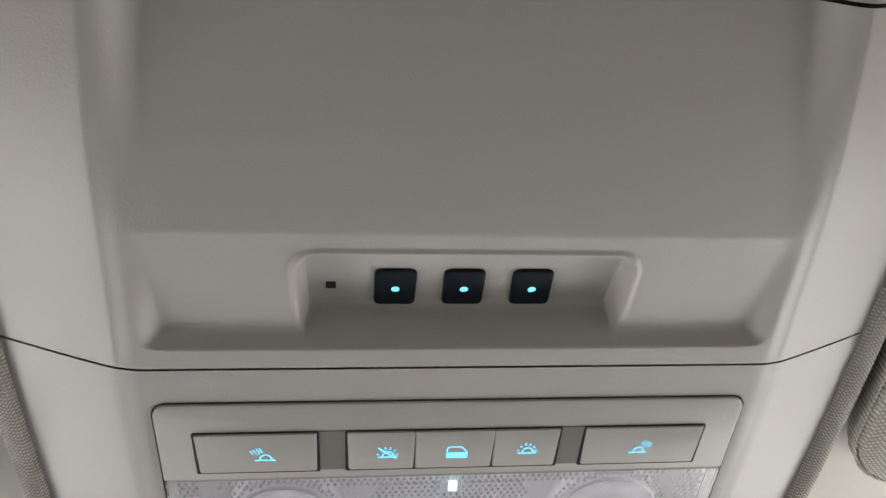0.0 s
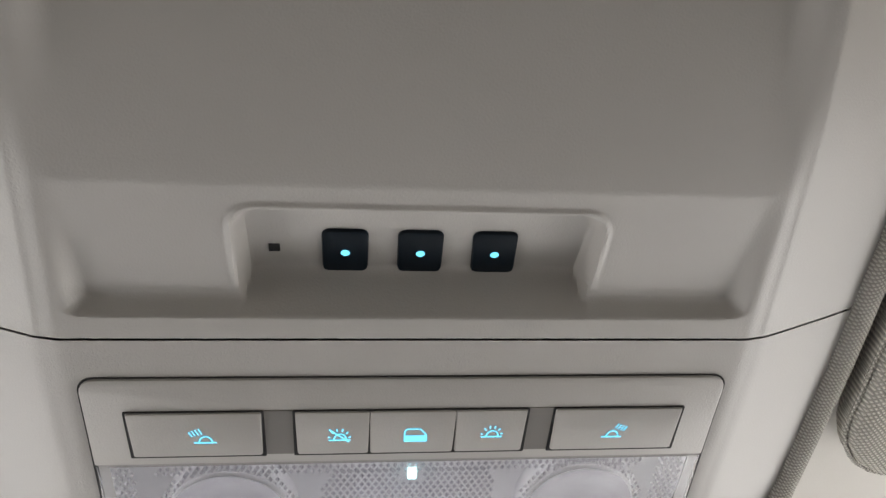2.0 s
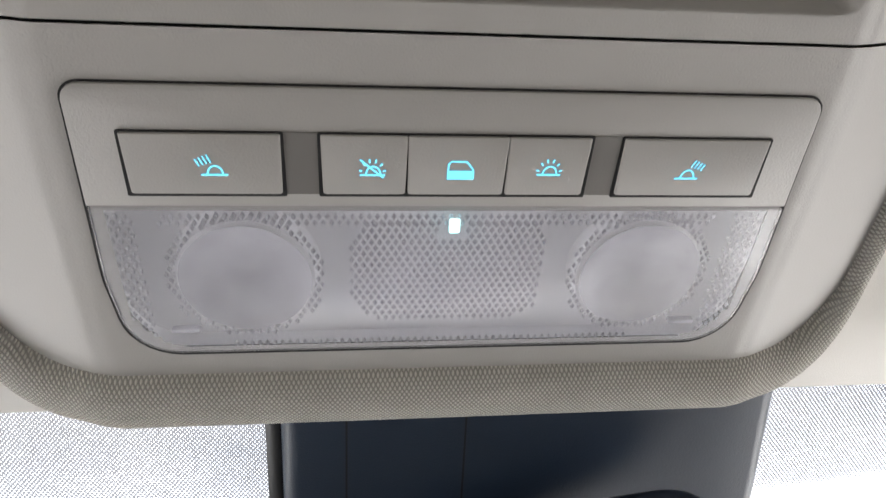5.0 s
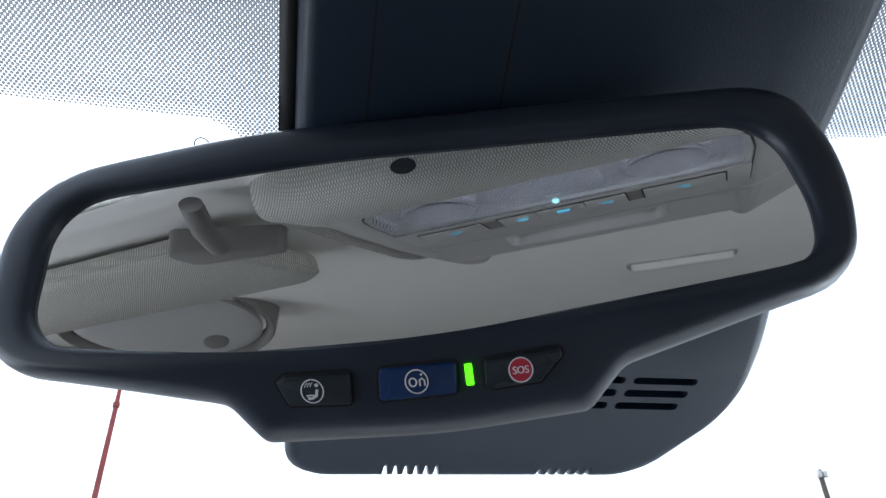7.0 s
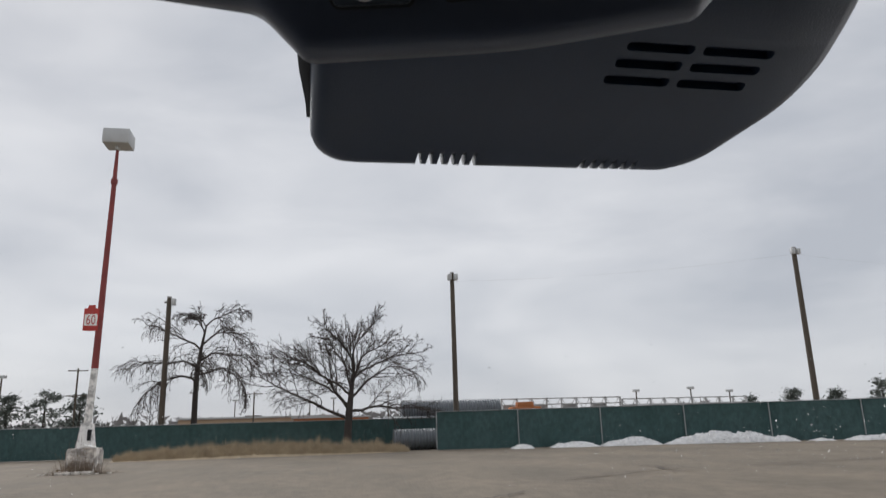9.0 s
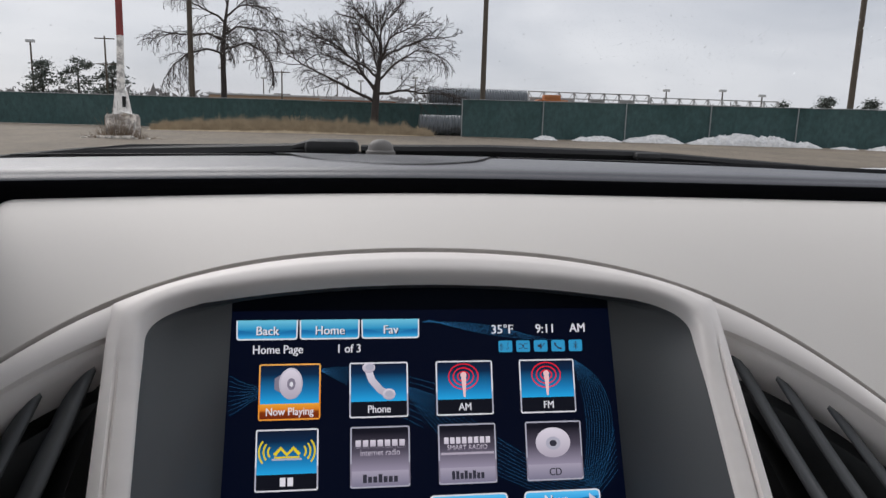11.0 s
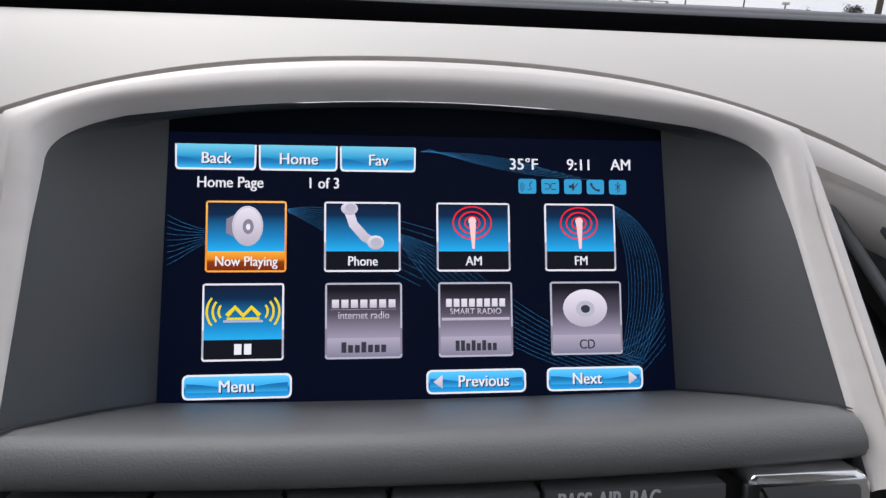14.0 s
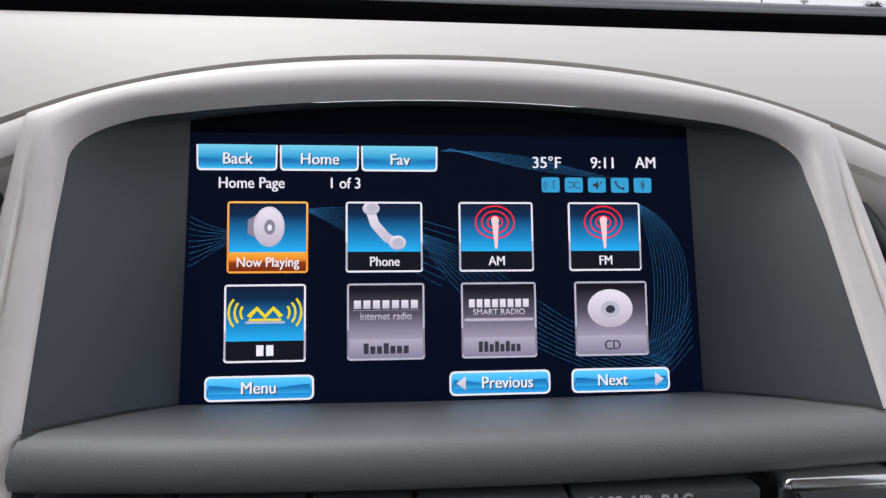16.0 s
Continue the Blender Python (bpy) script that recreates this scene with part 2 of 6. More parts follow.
M_ASPHALT = mat("worn_wet_asphalt", (0.180, 0.148, 0.110), 0.85, vscale=0.45, bump=0.8, bscale=14, stretch=(1.0, 0.45, 1), var=0.24, grain=0.22, gscale=3.5)
M_CRACK = mat("dark_tar_crack", (0.070, 0.058, 0.046), 0.8)
M_FENCE = mat("green_windscreen_mesh", (0.018, 0.058, 0.055), 0.85, vscale=0.55, bump=0.3, bscale=30, stretch=(1, 1, 0.6), col2=(0.074, 0.125, 0.125), grain=0.30, gscale=5.0)
M_POST = mat("galvanised_post", (0.33, 0.34, 0.34), 0.5, metal=0.4)
M_SNOW = mat("dirty_snow", (0.80, 0.81, 0.83), 0.8, var=0.06, vscale=3, bump=0.7, bscale=12, col2=(0.62, 0.60, 0.57), grain=0.30, gscale=6.0)
M_GRASS = mat("dry_grass", (0.62, 0.50, 0.34), 0.95, vscale=2.6, col2=(0.24, 0.185, 0.125))
M_BARK = mat("grey_brown_bark", (0.056, 0.046, 0.041), 0.9, var=0.2, vscale=6)
M_POLE = mat("weathered_wood_pole", (0.105, 0.085, 0.065), 0.85, var=0.2, vscale=3, stretch=(6, 6, 0.6))
M_REDPAINT = mat("faded_red_paint", (0.27, 0.05, 0.045), 0.6, var=0.2, vscale=2)
M_WHITEPAINT = mat("peeling_white_paint", (0.72, 0.70, 0.67), 0.7, var=0.06, vscale=3.2, grain=0.36, gscale=2.6, gband=(0.40, 0.50))
M_BASE = mat("stained_chipped_concrete_paint", (0.74, 0.71, 0.67), 0.85, vscale=2.2, bump=0.6, bscale=30, col2=(0.46, 0.40, 0.34), grain=0.45, gscale=5.0, gband=(0.42, 0.58))
M_WEED = mat("brown_dead_weeds", (0.20, 0.145, 0.10), 0.95, var=0.25, vscale=5)
M_LAMPHEAD = mat("grey_lamp_head", (0.56, 0.57, 0.57), 0.5, var=0.06, vscale=3)
M_SIGNRED = mat("red_sign", (0.50, 0.045, 0.035), 0.5, var=0.05, vscale=4)
M_PIPE = mat("galvanised_corrugated_steel", (0.17, 0.185, 0.20), 0.5, metal=0.4, var=0.12, vscale=1.5)
M_STEEL = mat("weathered_white_steel", (0.46, 0.46, 0.46), 0.6, var=0.1, vscale=1.0)
M_ORANGE = mat("rusty_orange_steel", (0.42, 0.15, 0.05), 0.7, var=0.15, vscale=1.5)
M_SPRUCE = mat("dark_spruce_needles", (0.10, 0.115, 0.10), 0.95, var=0.35, vscale=2)
M_FARTREE = mat("far_bare_woods", (0.26, 0.25, 0.245), 0.95, var=0.2, vscale=0.2)
M_TAN = mat("tan_building_wall", (0.42, 0.30, 0.20), 0.8, var=0.08, vscale=0.5)
M_RUBBER = mat("black_rubber", (0.012, 0.012, 0.013), 0.6, bump=0.15, bscale=900)
M_CABIN = mat("grey_cabin_trim", (0.30, 0.29, 0.275), 0.8, var=0.05, vscale=4, bump=0.2, bscale=600)
# cowl's own black; the dash edges borrow it as painted shade
M_COWL = mat("black_cowl_plastic_edge_shade", (0.0035, 0.0036, 0.0045), 0.85, spec=0.02, bump=0.2, bscale=600)
M_CARPAINT = mat("pearl_white_paint", (0.74, 0.75, 0.76), 0.25, var=0.01, coat=0.6)
M_DROP = pane("water_drop", (0.9, 0.92, 0.93), 0.35)


# ---------------------------------------------------------------- building helpers
def thing(name, at, label, category, group="", kind=""):
    ob = new(name)
    ob.empty_display_size = 0.02
    ob.location = at
    return tagged(ob, label, category, group, kind)


def mk(name, verts, faces, material, parent=None, smooth=True, label="", m=None, kind="", category=""):
    """One mesh object from points and faces, laid by the pose m, under a thing or a part."""
    me = bpy.data.meshes.new(name)
    me.from_pydata([tuple(m @ Vector(v)) if m else tuple(v) for v in verts], [], faces)
    me.materials.append(material)
    if smooth:
        me.polygons.foreach_set("use_smooth", [True] * len(me.polygons))
        me.set_sharp_from_angle(angle=radians(40))
    ob = new(name, me)
    if parent:
        ob.parent = parent
        if parent.type == "EMPTY":
            ob.matrix_parent_inverse = Matrix.Translation(-parent.location)
    return tagged(ob, label, category, "", kind)


def part(name, bm, material, parent=None, label="", smooth=True, kind="", category=""):
    bm.normal_update()
    verts = [v.co.copy() for v in bm.verts]
    bm.verts.index_update()
    faces = [[v.index for v in f.verts] for f in bm.faces]
    bm.free()
    return mk(name, verts, faces, material, parent, smooth, label, None, kind, category)


def rpoly(corners, n=7):
    """A closed outline from (x, y, radius) corners, counter-clockwise."""
    out = []
    k = len(corners)
    for i, (x, y, r) in enumerate(corners):
        c = Vector((x, y))
        a, b = Vector(corners[i - 1][:2]) - c, Vector(corners[(i + 1) % k][:2]) - c
        la, lb = a.length, b.length
        a.normalize(), b.normalize()
        half = a.angle(b) / 2
        d = min(r / max(math.tan(half), 1e-4), la * 0.49, lb * 0.49)
        if d < 1e-6 or half > 1.566:
            out.append(c)
            continue
        r = d * math.tan(half)
        mid = c + (a + b).normalized() * (r / math.sin(half))
        p, q = c + a * d - mid, c + b * d - mid
        turn = p.angle_signed(q)
        for j in range(n):
            s = -turn * j / (n - 1)
            out.append(mid + Vector((p.x * math.cos(s) - p.y * math.sin(s), p.x * math.sin(s) + p.y * math.cos(s))))
    return out


def rect(x0, y0, x1, y1, r=0.0, n=5):
    if r <= 0:
        return [Vector(c) for c in ((x0, y0), (x1, y0), (x1, y1), (x0, y1))]
    return rpoly([(x0, y0, r), (x1, y0, r), (x1, y1, r), (x0, y1, r)], n)


def disc(cx, cy, rx, ry=None, n=28):
    ry = ry or rx
    return [Vector((cx + rx * math.cos(2 * math.pi * i / n), cy + ry * math.sin(2 * math.pi * i / n))) for i in range(n)]


def inset(o, d):
    """The outline moved inwards by d."""
    out, k = [], len(o)
    for i in range(k):
        t = o[(i + 1) % k] - o[i - 1]
        if t.length < 1e-9:
            out.append(o[i].copy())
            continue
        t.normalize()
        out.append(o[i] + Vector((-t.y, t.x)) * d)
    return out


def loft(name, rings, material, parent=None, m=None, cap0=False, cap1=True, label="", smooth=True, closed=True):
    """A skin over rings of equal length, each a list of 3D points."""
    k = len(rings[0])
    verts = [p for ring in rings for p in ring]
    faces = []
    for i in range(len(rings) - 1):
        for j in range(k if closed else k - 1):
            a, b = i * k + j, i * k + (j + 1) % k
            faces.append((a, b, b + k, a + k))
    if cap0:
        faces.append(tuple(range(k))[::-1])
    if cap1:
        faces.append(tuple(range((len(rings) - 1) * k, len(rings) * k)))
    return mk(name, verts, faces, material, parent, smooth, label, m)


def slab(name, o, z0, z1, bev, material, parent=None, m=None, label="", cap0=True):
    """A plate of the outline o from z0 to z1 with a rounded front edge."""
    rings = [[(p.x, p.y, z0) for p in o]]
    if bev > 0:
        for s in (0, 0.5, 1):
            a = s * math.pi / 2
            q = inset(o, bev * (1 - math.cos(a)))
            rings.append([(p.x, p.y, z1 - bev + bev * math.sin(a)) for p in q])
    else:
        rings.append([(p.x, p.y, z1) for p in o])
    return loft(name, rings, material, parent, m, cap0, True, label)


def flat(name, o, z, material, parent=None, m=None, label=""):
    return mk(name, [(p.x, p.y, z) for p in o], [tuple(range(len(o)))], material, parent, False, label, m)


def flats(name, outlines, z, material, parent=None, m=None, label=""):
    """Several flat shapes of one sign, in one mesh."""
    verts, faces = [], []
    for o in outlines:
        k = len(verts)
        verts += [(p[0], p[1], z) for p in o]
        n = len(o)
        if isinstance(o, Strip):
            faces += [(k + i, k + i + 1, k + n - 2 - i, k + n - 1 - i) for i in range(n // 2 - 1)]
        else:
            faces.append(tuple(range(k, k + n)))
    return mk(name, verts, faces, material, parent, False, label, m)


def ringflat(name, o, width, z, material, parent=None, m=None, label=""):
    q = inset(o, width)
    k = len(o)
    return mk(name, [(p.x, p.y, z) for p in o] + [(p.x, p.y, z) for p in q], [(i, (i + 1) % k, (i + 1) % k + k, i + k) for i in range(k)], material, parent, False, label, m)


class Strip(list):
    """The outline of a line, laid as a strip of quads."""


def stroke(pts, w):
    """The outline of a line of width w through 2D points."""
    pts = [Vector(p) for p in pts]
    left, right = [], []
    for i, p in enumerate(pts):
        t = pts[min(i + 1, len(pts) - 1)] - pts[max(i - 1, 0)]
        t.normalize()
        nn = Vector((-t.y, t.x)) * w / 2
        left.append(p + nn), right.append(p - nn)
    return Strip(right + left[::-1])


def arc(cx, cy, r, a0, a1, n=14, ry=None):
    return [(cx + r * math.cos(radians(a0 + (a1 - a0) * i / n)), cy + (ry or r) * math.sin(radians(a0 + (a1 - a0) * i / n))) for i in range(n + 1)]


def sheet(name, nu, nv, f, material, parent=None, label="", thick=0.0, m=None, kind="", category="", smooth=True):
    """A grid surface; f(u, v) gives a point, u and v from 0 to 1."""
    verts = [f(i / nu, j / nv) for j in range(nv + 1) for i in range(nu + 1)]
    w = nu + 1
    faces = [(j * w + i, j * w + i + 1, (j + 1) * w + i + 1, (j + 1) * w + i) for j in range(nv) for i in range(nu)]
    ob = mk(name, verts, faces, material, parent, smooth, label, m, kind, category)
    if thick:
        md = ob.modifiers.new("thickness", "SOLIDIFY")
        md.thickness, md.offset = thick, 0
    return ob


def tube(name, pts, radii, material, parent=None, n=10, label="", m=None, flatten=1.0):
    """A round bar through 3D points."""
    pts = [Vector(p) for p in pts]
    rings = []
    side = None
    for i, p in enumerate(pts):
        t = (pts[min(i + 1, len(pts) - 1)] - pts[max(i - 1, 0)]).normalized()
        ref = Vector((0, 0, 1)) if abs(t.z) < 0.95 else Vector((1, 0, 0))
        a = t.cross(ref).normalized()
        if side and a.dot(side) < 0:
            a = -a
        side = a
        b = t.cross(a)
        r = radii[i] if isinstance(radii, (list, tuple)) else radii
        rings.append([tuple(p + a * r * math.cos(2 * math.pi * k / n) + b * r * flatten * math.sin(2 * math.pi * k / n)) for k in range(n)])
    return loft(name, rings, material, parent, m, True, True, label)


def box(name, lo, hi, material, parent=None, bev=0.0, label="", m=None):
    bm = bmesh.new()
    bmesh.ops.create_cube(bm, size=1)
    for v in bm.verts:
        v.co = Vector([lo[k] + (v.co[k] + 0.5) * (hi[k] - lo[k]) for k in range(3)])
    if bev:
        bmesh.ops.bevel(bm, geom=bm.edges[:], offset=bev, segments=2, affect="EDGES", profile=0.5)
    if m:
        bmesh.ops.transform(bm, matrix=m, verts=bm.verts)
    return part(name, bm, material, parent, label)


def frame_of(o, x, y, z):
    mm = Matrix((x, y, z)).transposed().to_4x4()
    mm.translation = Vector(o)
    return mm


def step(a, b, t):
    t = min(1.0, max(0.0, (t - a) / (b - a)))
    return t * t * (3 - 2 * t)


def text(name, s, x, y, size, z, material, parent, m, align="CENTER", squeeze=1.0, heavy=0.0, label=""):
    cu = bpy.data.curves.new(name, "FONT")
    cu.body, cu.size, cu.align_x = s, size, align
    cu.resolution_u = 3
    tmp = bpy.data.objects.new(name, cu)
    me = bpy.data.meshes.new_from_object(tmp)
    bpy.data.objects.remove(tmp)
    verts = [(x + v.co.x * squeeze, y + v.co.y, z) for v in me.vertices]
    faces = [tuple(p.vertices) for p in me.polygons]
    if heavy:
        k = len(verts)
        verts += [(v[0] + heavy * size, v[1], v[2] + 0.00003) for v in verts]
        faces += [tuple(i + k for i in f) for f in faces]
    bpy.data.meshes.remove(me)
    return mk(name, verts, faces, material, parent, False, label, m)


# local frames: x to the right, y up the face, z towards the cabin
SL = radians(8.315)
MC = frame_of((0, -0.0693, 1.390), (1, 0, 0), (0, -math.cos(SL), math.sin(SL)), (0, -math.sin(SL), -math.cos(SL)))
TAU = radians(22.93)
MS = frame_of((0, 0.29608, 0.99128), (1, 0, 0), (0, math.sin(TAU), math.cos(TAU)), (0, -math.cos(TAU), math.sin(TAU)))
MB = frame_of((0, 0.289, 1.015), (1, 0, 0), (0, 0.7944, 0.6073), (0, -0.6073, 0.7944))
MM = frame_of((-0.0121, 0.1072, 1.3172), (0.9590, -0.2812, 0.0348), (-0.0612, -0.0856, 0.9944), (-0.2766, -0.9558, -0.0993)) @ Matrix.Scale(0.94, 4)
MV = frame_of((0, 0.05, 1.372), (1, 0, 0), (0, -0.9432, 0.3321), (0, -0.3321, -0.9432))


# ---------------------------------------------------------------- car shell
def roof_z(x, y):
    z = 1.395 + 0.085 * (1 - math.exp(min(0.0, (y - 0.05)) / 0.30)) if y < 0.05 else 1.395 - 0.3 * (y - 0.05)
    z -= 0.06 * max(0.0, (-y - 1.3)) ** 1.5
    return z - 0.012 * (abs(x) / 0.62) ** 4


def glass_pt(x, y):
    """The windscreen, bowed down its length and across."""
    d = y - 0.114
    z = 1.3725 - 0.445 * d - 0.06 * d * abs(d)
    return (x, y - 0.22 * x * x, z)


sheet("ceiling", 60, 70, lambda u, v: ((u - 0.5) * 1.23, 0.058 - v * 2.3, roof_z((u - 0.5) * 1.23, 0.058 - v * 2.3)), M_LINER,
      label="light grey felt headliner of a car cabin", thick=0.006, kind="structure", category="ceiling")

windscreen = sheet("windscreen", 60, 40, lambda u, v: glass_pt((u - 0.5) * 1.5, 0.03 + 0.80 * v), M_GLASS,
                   label="large curved clear windscreen with black dotted top band", kind="structure", category="window")
windscreen.visible_shadow = False


def frit_dots():
    """The dotted enamel band below the roof edge, each dot smaller further down."""
    verts, faces = [], []
    pitch, rise = 0.00154, 0.00086
    for row in range(90):
        y = 0.052 + row * rise
        for col in range(-300, 301):
            x = (col + 0.5 * (row % 2)) * pitch
            y_end = 0.1195 + 0.0085 * step(-0.084, -0.060, x) if x < 0 else 0.1105 - 0.05 * max(0.0, x - 0.14)
            if (-0.058 < x < 0.117 and y < 0.121) or y > y_end:
                continue
            c = Vector(glass_pt(x, y)) - Vector((0, 0.001, 0.0022))
            r = pitch * (0.36 + 0.09 * min(1.0, (y_end - y) / 0.045) - 0.10 * max(0.0, 1 - (y_end - y) / 0.004))
            k = len(verts)
            for a in range(6):
                verts.append((c.x + r * math.cos(a * 1.0472), c.y + r * math.sin(a * 1.0472), c.z - 0.45 * r * math.sin(a * 1.0472)))
            faces.append(tuple(range(k, k + 6)))
    mk("frit_dots", verts, faces, M_DOTS, windscreen, False, "black enamel dots", None, "stuff")


frit_dots()
gz = Vector(glass_pt(-0.084, 0.1290))
ringflat("glass_mark", disc(0, 0, 0.0026, 0.0026, 24), 0.0004, -0.0012, M_GAP, windscreen, frame_of(gz, (1, 0, 0), (0, 0.9136, -0.4066), (0, 0.4066, 0.9136)), "small printed ring on the glass")


def walls():
    for side, nm in ((-1, "wall_left"), (1, "wall_right")):
        x = side * 0.66
        w = thing(nm, (x, -0.6, 0.6), "grey door side of the car cabin with clear windows", "car door", kind="structure")
        box("door_panel", (min(x, x + side * 0.05), -2.2, 0.25), (max(x, x + side * 0.05), 0.75, 0.99), M_CABIN, w, 0.01)
        edge = lambda y: roof_z(0.61, y) - 0.006
        lean = lambda z: side * (0.67 - 0.06 * (z - 0.99) / 0.42)

        brow = lambda y: min(edge(y), 1.346 - 0.2 * y if y < 0.0 else 1.346 - 0.5 * y)

        def pane_strip(name, y0, y1, z0, material, label="", thick=0.0, low=lambda y: 0.99):
            def f(u, v):
                y = y0 + (y1 - y0) * u
                z = low(y) + (z0(y) - low(y)) * v
                return (lean(z), y, z)
            return sheet(name, 12, 8, f, material, w, label, thick=thick)

        pane_strip("side_pane", 0.70, -0.48, brow, M_SIDEGLASS).visible_shadow = False
        pane_strip("rear_side_pane", -0.74, -1.75, edge, M_REARGLASS)
        pane_strip("door_seal", -0.48, -0.53, edge, M_RUBBER, "black door seal", 0.02)
        pane_strip("pillar", -0.53, -0.74, edge, M_LINER, "", 0.03)
        pane_strip("rear_pillar", -1.75, -2.24, edge, M_LINER, "", 0.03)
        pane_strip("roof_side_trim", 0.03, -0.50, edge, M_LINER, "", 0.012, lambda y: brow(y) - 0.002)
        tube("roof_rail", [(side * 0.630, y, edge(y) + 0.006) for y in (0.03, -0.2, -0.5, -0.9, -1.3, -1.7, -2.2)], 0.018, M_LINER, w, 10)
        tube("front_pillar", [(x * 1.12, 0.78, 0.98), (x * 1.05, 0.40, 1.19), (x * 0.97, 0.02, 1.37)], 0.045, M_LINER, w, 12, flatten=0.6)
    rear = thing("wall_rear", (0, -2.2, 0.5), "rear end of the car cabin with a sloping window", "car body", kind="structure")
    box("parcel_shelf", (-0.66, -2.6, 0.25), (0.66, -1.75, 0.96), M_HOOD, rear, 0.02)
    mk("rear_pane", [(-0.62, -2.5, 0.97), (0.62, -2.5, 0.97), (0.55, -2.16, 1.36), (-0.55, -2.16, 1.36)], [(0, 1, 2, 3)], M_REARGLASS, rear, False)
    box("cabin_floor", (-0.7, -2.2, 0.18), (0.7, 0.75, 0.25), M_CABIN, rear, 0.01)
    sheet("car_roof", 12, 24, lambda u, v: ((u - 0.5) * 1.34, 0.05 - v * 2.3, roof_z((u - 0.5) * 1.34, 0.05 - v * 2.3) + 0.03), M_CARPAINT, rear, "white outer roof skin", thick=0.004)
    handle = thing("ceiling_grip", (-0.408, -0.208, 1.43), "grey oval fold-flat grip set into the headliner", "grab handle")
    ov = disc(0, 0, 0.096, 0.050, 40)
    gx, gn = Vector((0.60, -0.80, 0.0)), Vector((0.8 * 0.54, 0.6 * 0.54, -0.84)).normalized()
    mh = frame_of((-0.408, -0.208, 1.4222), gx, gn.cross(gx), gn)
    # rim toned dark grey for the shadow ring round the grip
    loft("grip_rim", [[(p.x, p.y, z) for p in inset(ov, d)] for d, z in ((-0.012, -0.030), (-0.003, 0.003), (0.0, 0.006), (0.003, 0.004), (0.006, -0.002))], M_WELL, handle, mh, False, False)
    loft("grip_bar", [[(p.x, p.y, z) for p in inset(ov, d)] for d, z in ((0.009, -0.003), (0.010, 0.003), (0.014, 0.006), (0.022, 0.0075))], M_CONSOLE, handle, mh)
    slab("grip_latch", disc(0.044, 0.012, 0.012, 0.009, 16), 0.006, 0.0085, 0.001, M_WELL, handle, mh)

    pull = thing("sunshade_pull", (0.040, -0.388, 1.46), "pale raised pull bar on the grey headliner", "pull bar")
    a, b = Vector((-0.0120, -0.3800, 1.4560)), Vector((0.0920, -0.3950, 1.4572))
    mp = frame_of((a + b) / 2, (b - a).normalized(), Vector((0, 0, -1)).cross((b - a).normalized()), (0, 0, -1))
    slab("pull_bar", rect(-0.047, -0.005, 0.047, 0.005, 0.003), -0.004, 0.0075, 0.0025, M_PAD, pull, mp)
    slab("pull_base", rect(-0.051, -0.008, 0.051, 0.012, 0.006), -0.003, 0.0012, 0.001, M_CONSOLE, pull, mp)

    hook = thing("coat_hook", (-0.316, -0.645, 1.46), "grey arched coat hook with dark opening on the headliner", "coat hook")
    hn = Vector((0.30, 0.78, -0.55)).normalized()
    hx = Vector((0.93, -0.37, 0.0)).normalized()
    hx = (hx - hn * hx.dot(hn)).normalized()
    m_hook = frame_of((-0.314, -0.640, 1.4390), hx, hn.cross(hx), hn)
    slab("hook_base", disc(0, 0, 0.028, 0.026, 32), -0.045, 0.003, 0.003, M_CONSOLE, hook, m_hook)
    tube("hook_arch", [tuple(m_hook @ Vector((0.037 * math.cos(radians(a)), 0.008 - 0.034 * math.sin(radians(a)), 0.002))) for a in range(0, 181, 15)], 0.0060, M_WELL, hook, 10)
    slab("hook_opening", disc(0.003, 0.006, 0.010, 0.013, 24), 0.002, 0.0045, 0.001, M_CABIN, hook, m_hook)


walls()


# ---------------------------------------------------------------- overhead console
def console_side(b):
    """Half width of the console at b metres ahead of its lamp panel's rear edge."""
    return 0.1355 + 0.030 * b - (0.40 if b > 0 else 0.06) * b * b


def crease(b):
    return 0.0985 + 0.07 * min(b, 0.0) + 0.02 * max(b, 0.0)


def inside(x, y, hx, y0, y1, r):
    """How far (x, y) lies within a rounded box."""
    qx, qy = abs(x) - hx + r, abs(y - (y0 + y1) / 2) - (y1 - y0) / 2 + r
    return r - math.hypot(max(qx, 0.0), max(qy, 0.0)) - min(max(qx, qy), 0.0)


def key_floor(y):
    """Depth of the key pocket's sloping floor."""
    return 0.0058 + 0.338 * (0.0487 - y)


def soft_min(a, b, k):
    h = max(0.0, k - abs(a - b)) / k
    return min(a, b) - h * h * k / 4


def soft_max(a, b, k):
    return -soft_min(-a, -b, k)


def pocket(x, b):
    """Depth of the hand recess and of the key pocket in it (metres up into the roof)."""
    y = -b
    wall = max(0.0, (y - 0.0198) / 0.0056) * 0.0100
    wide = 0.0046 * max(0.0, (0.0580 - y) / 0.0345) * step(0.0, 0.0065, inside(x, y, 0.0905, 0.0165, 0.09, 0.008))
    nar = key_floor(y) * step(-0.0005, 0.0030, inside(x + 0.0012, y, 0.0466 - 0.06 * max(0.0, 0.030 - y), 0.0, 0.0514, 0.0068))
    depth = max(0.0, soft_min(soft_max(wide, nar, 0.0012) if nar > 0 else wide, wall, 0.0038) if wall > 0 else 0.0)
    rim = inside(x + 0.0012, y, 0.0466, 0.0, 0.0514, 0.0068)
    return depth - 0.0008 * step(-0.0016, 0.0, rim) * (1 - step(0.0002, 0.0018, rim)) * step(0.024, 0.034, y)


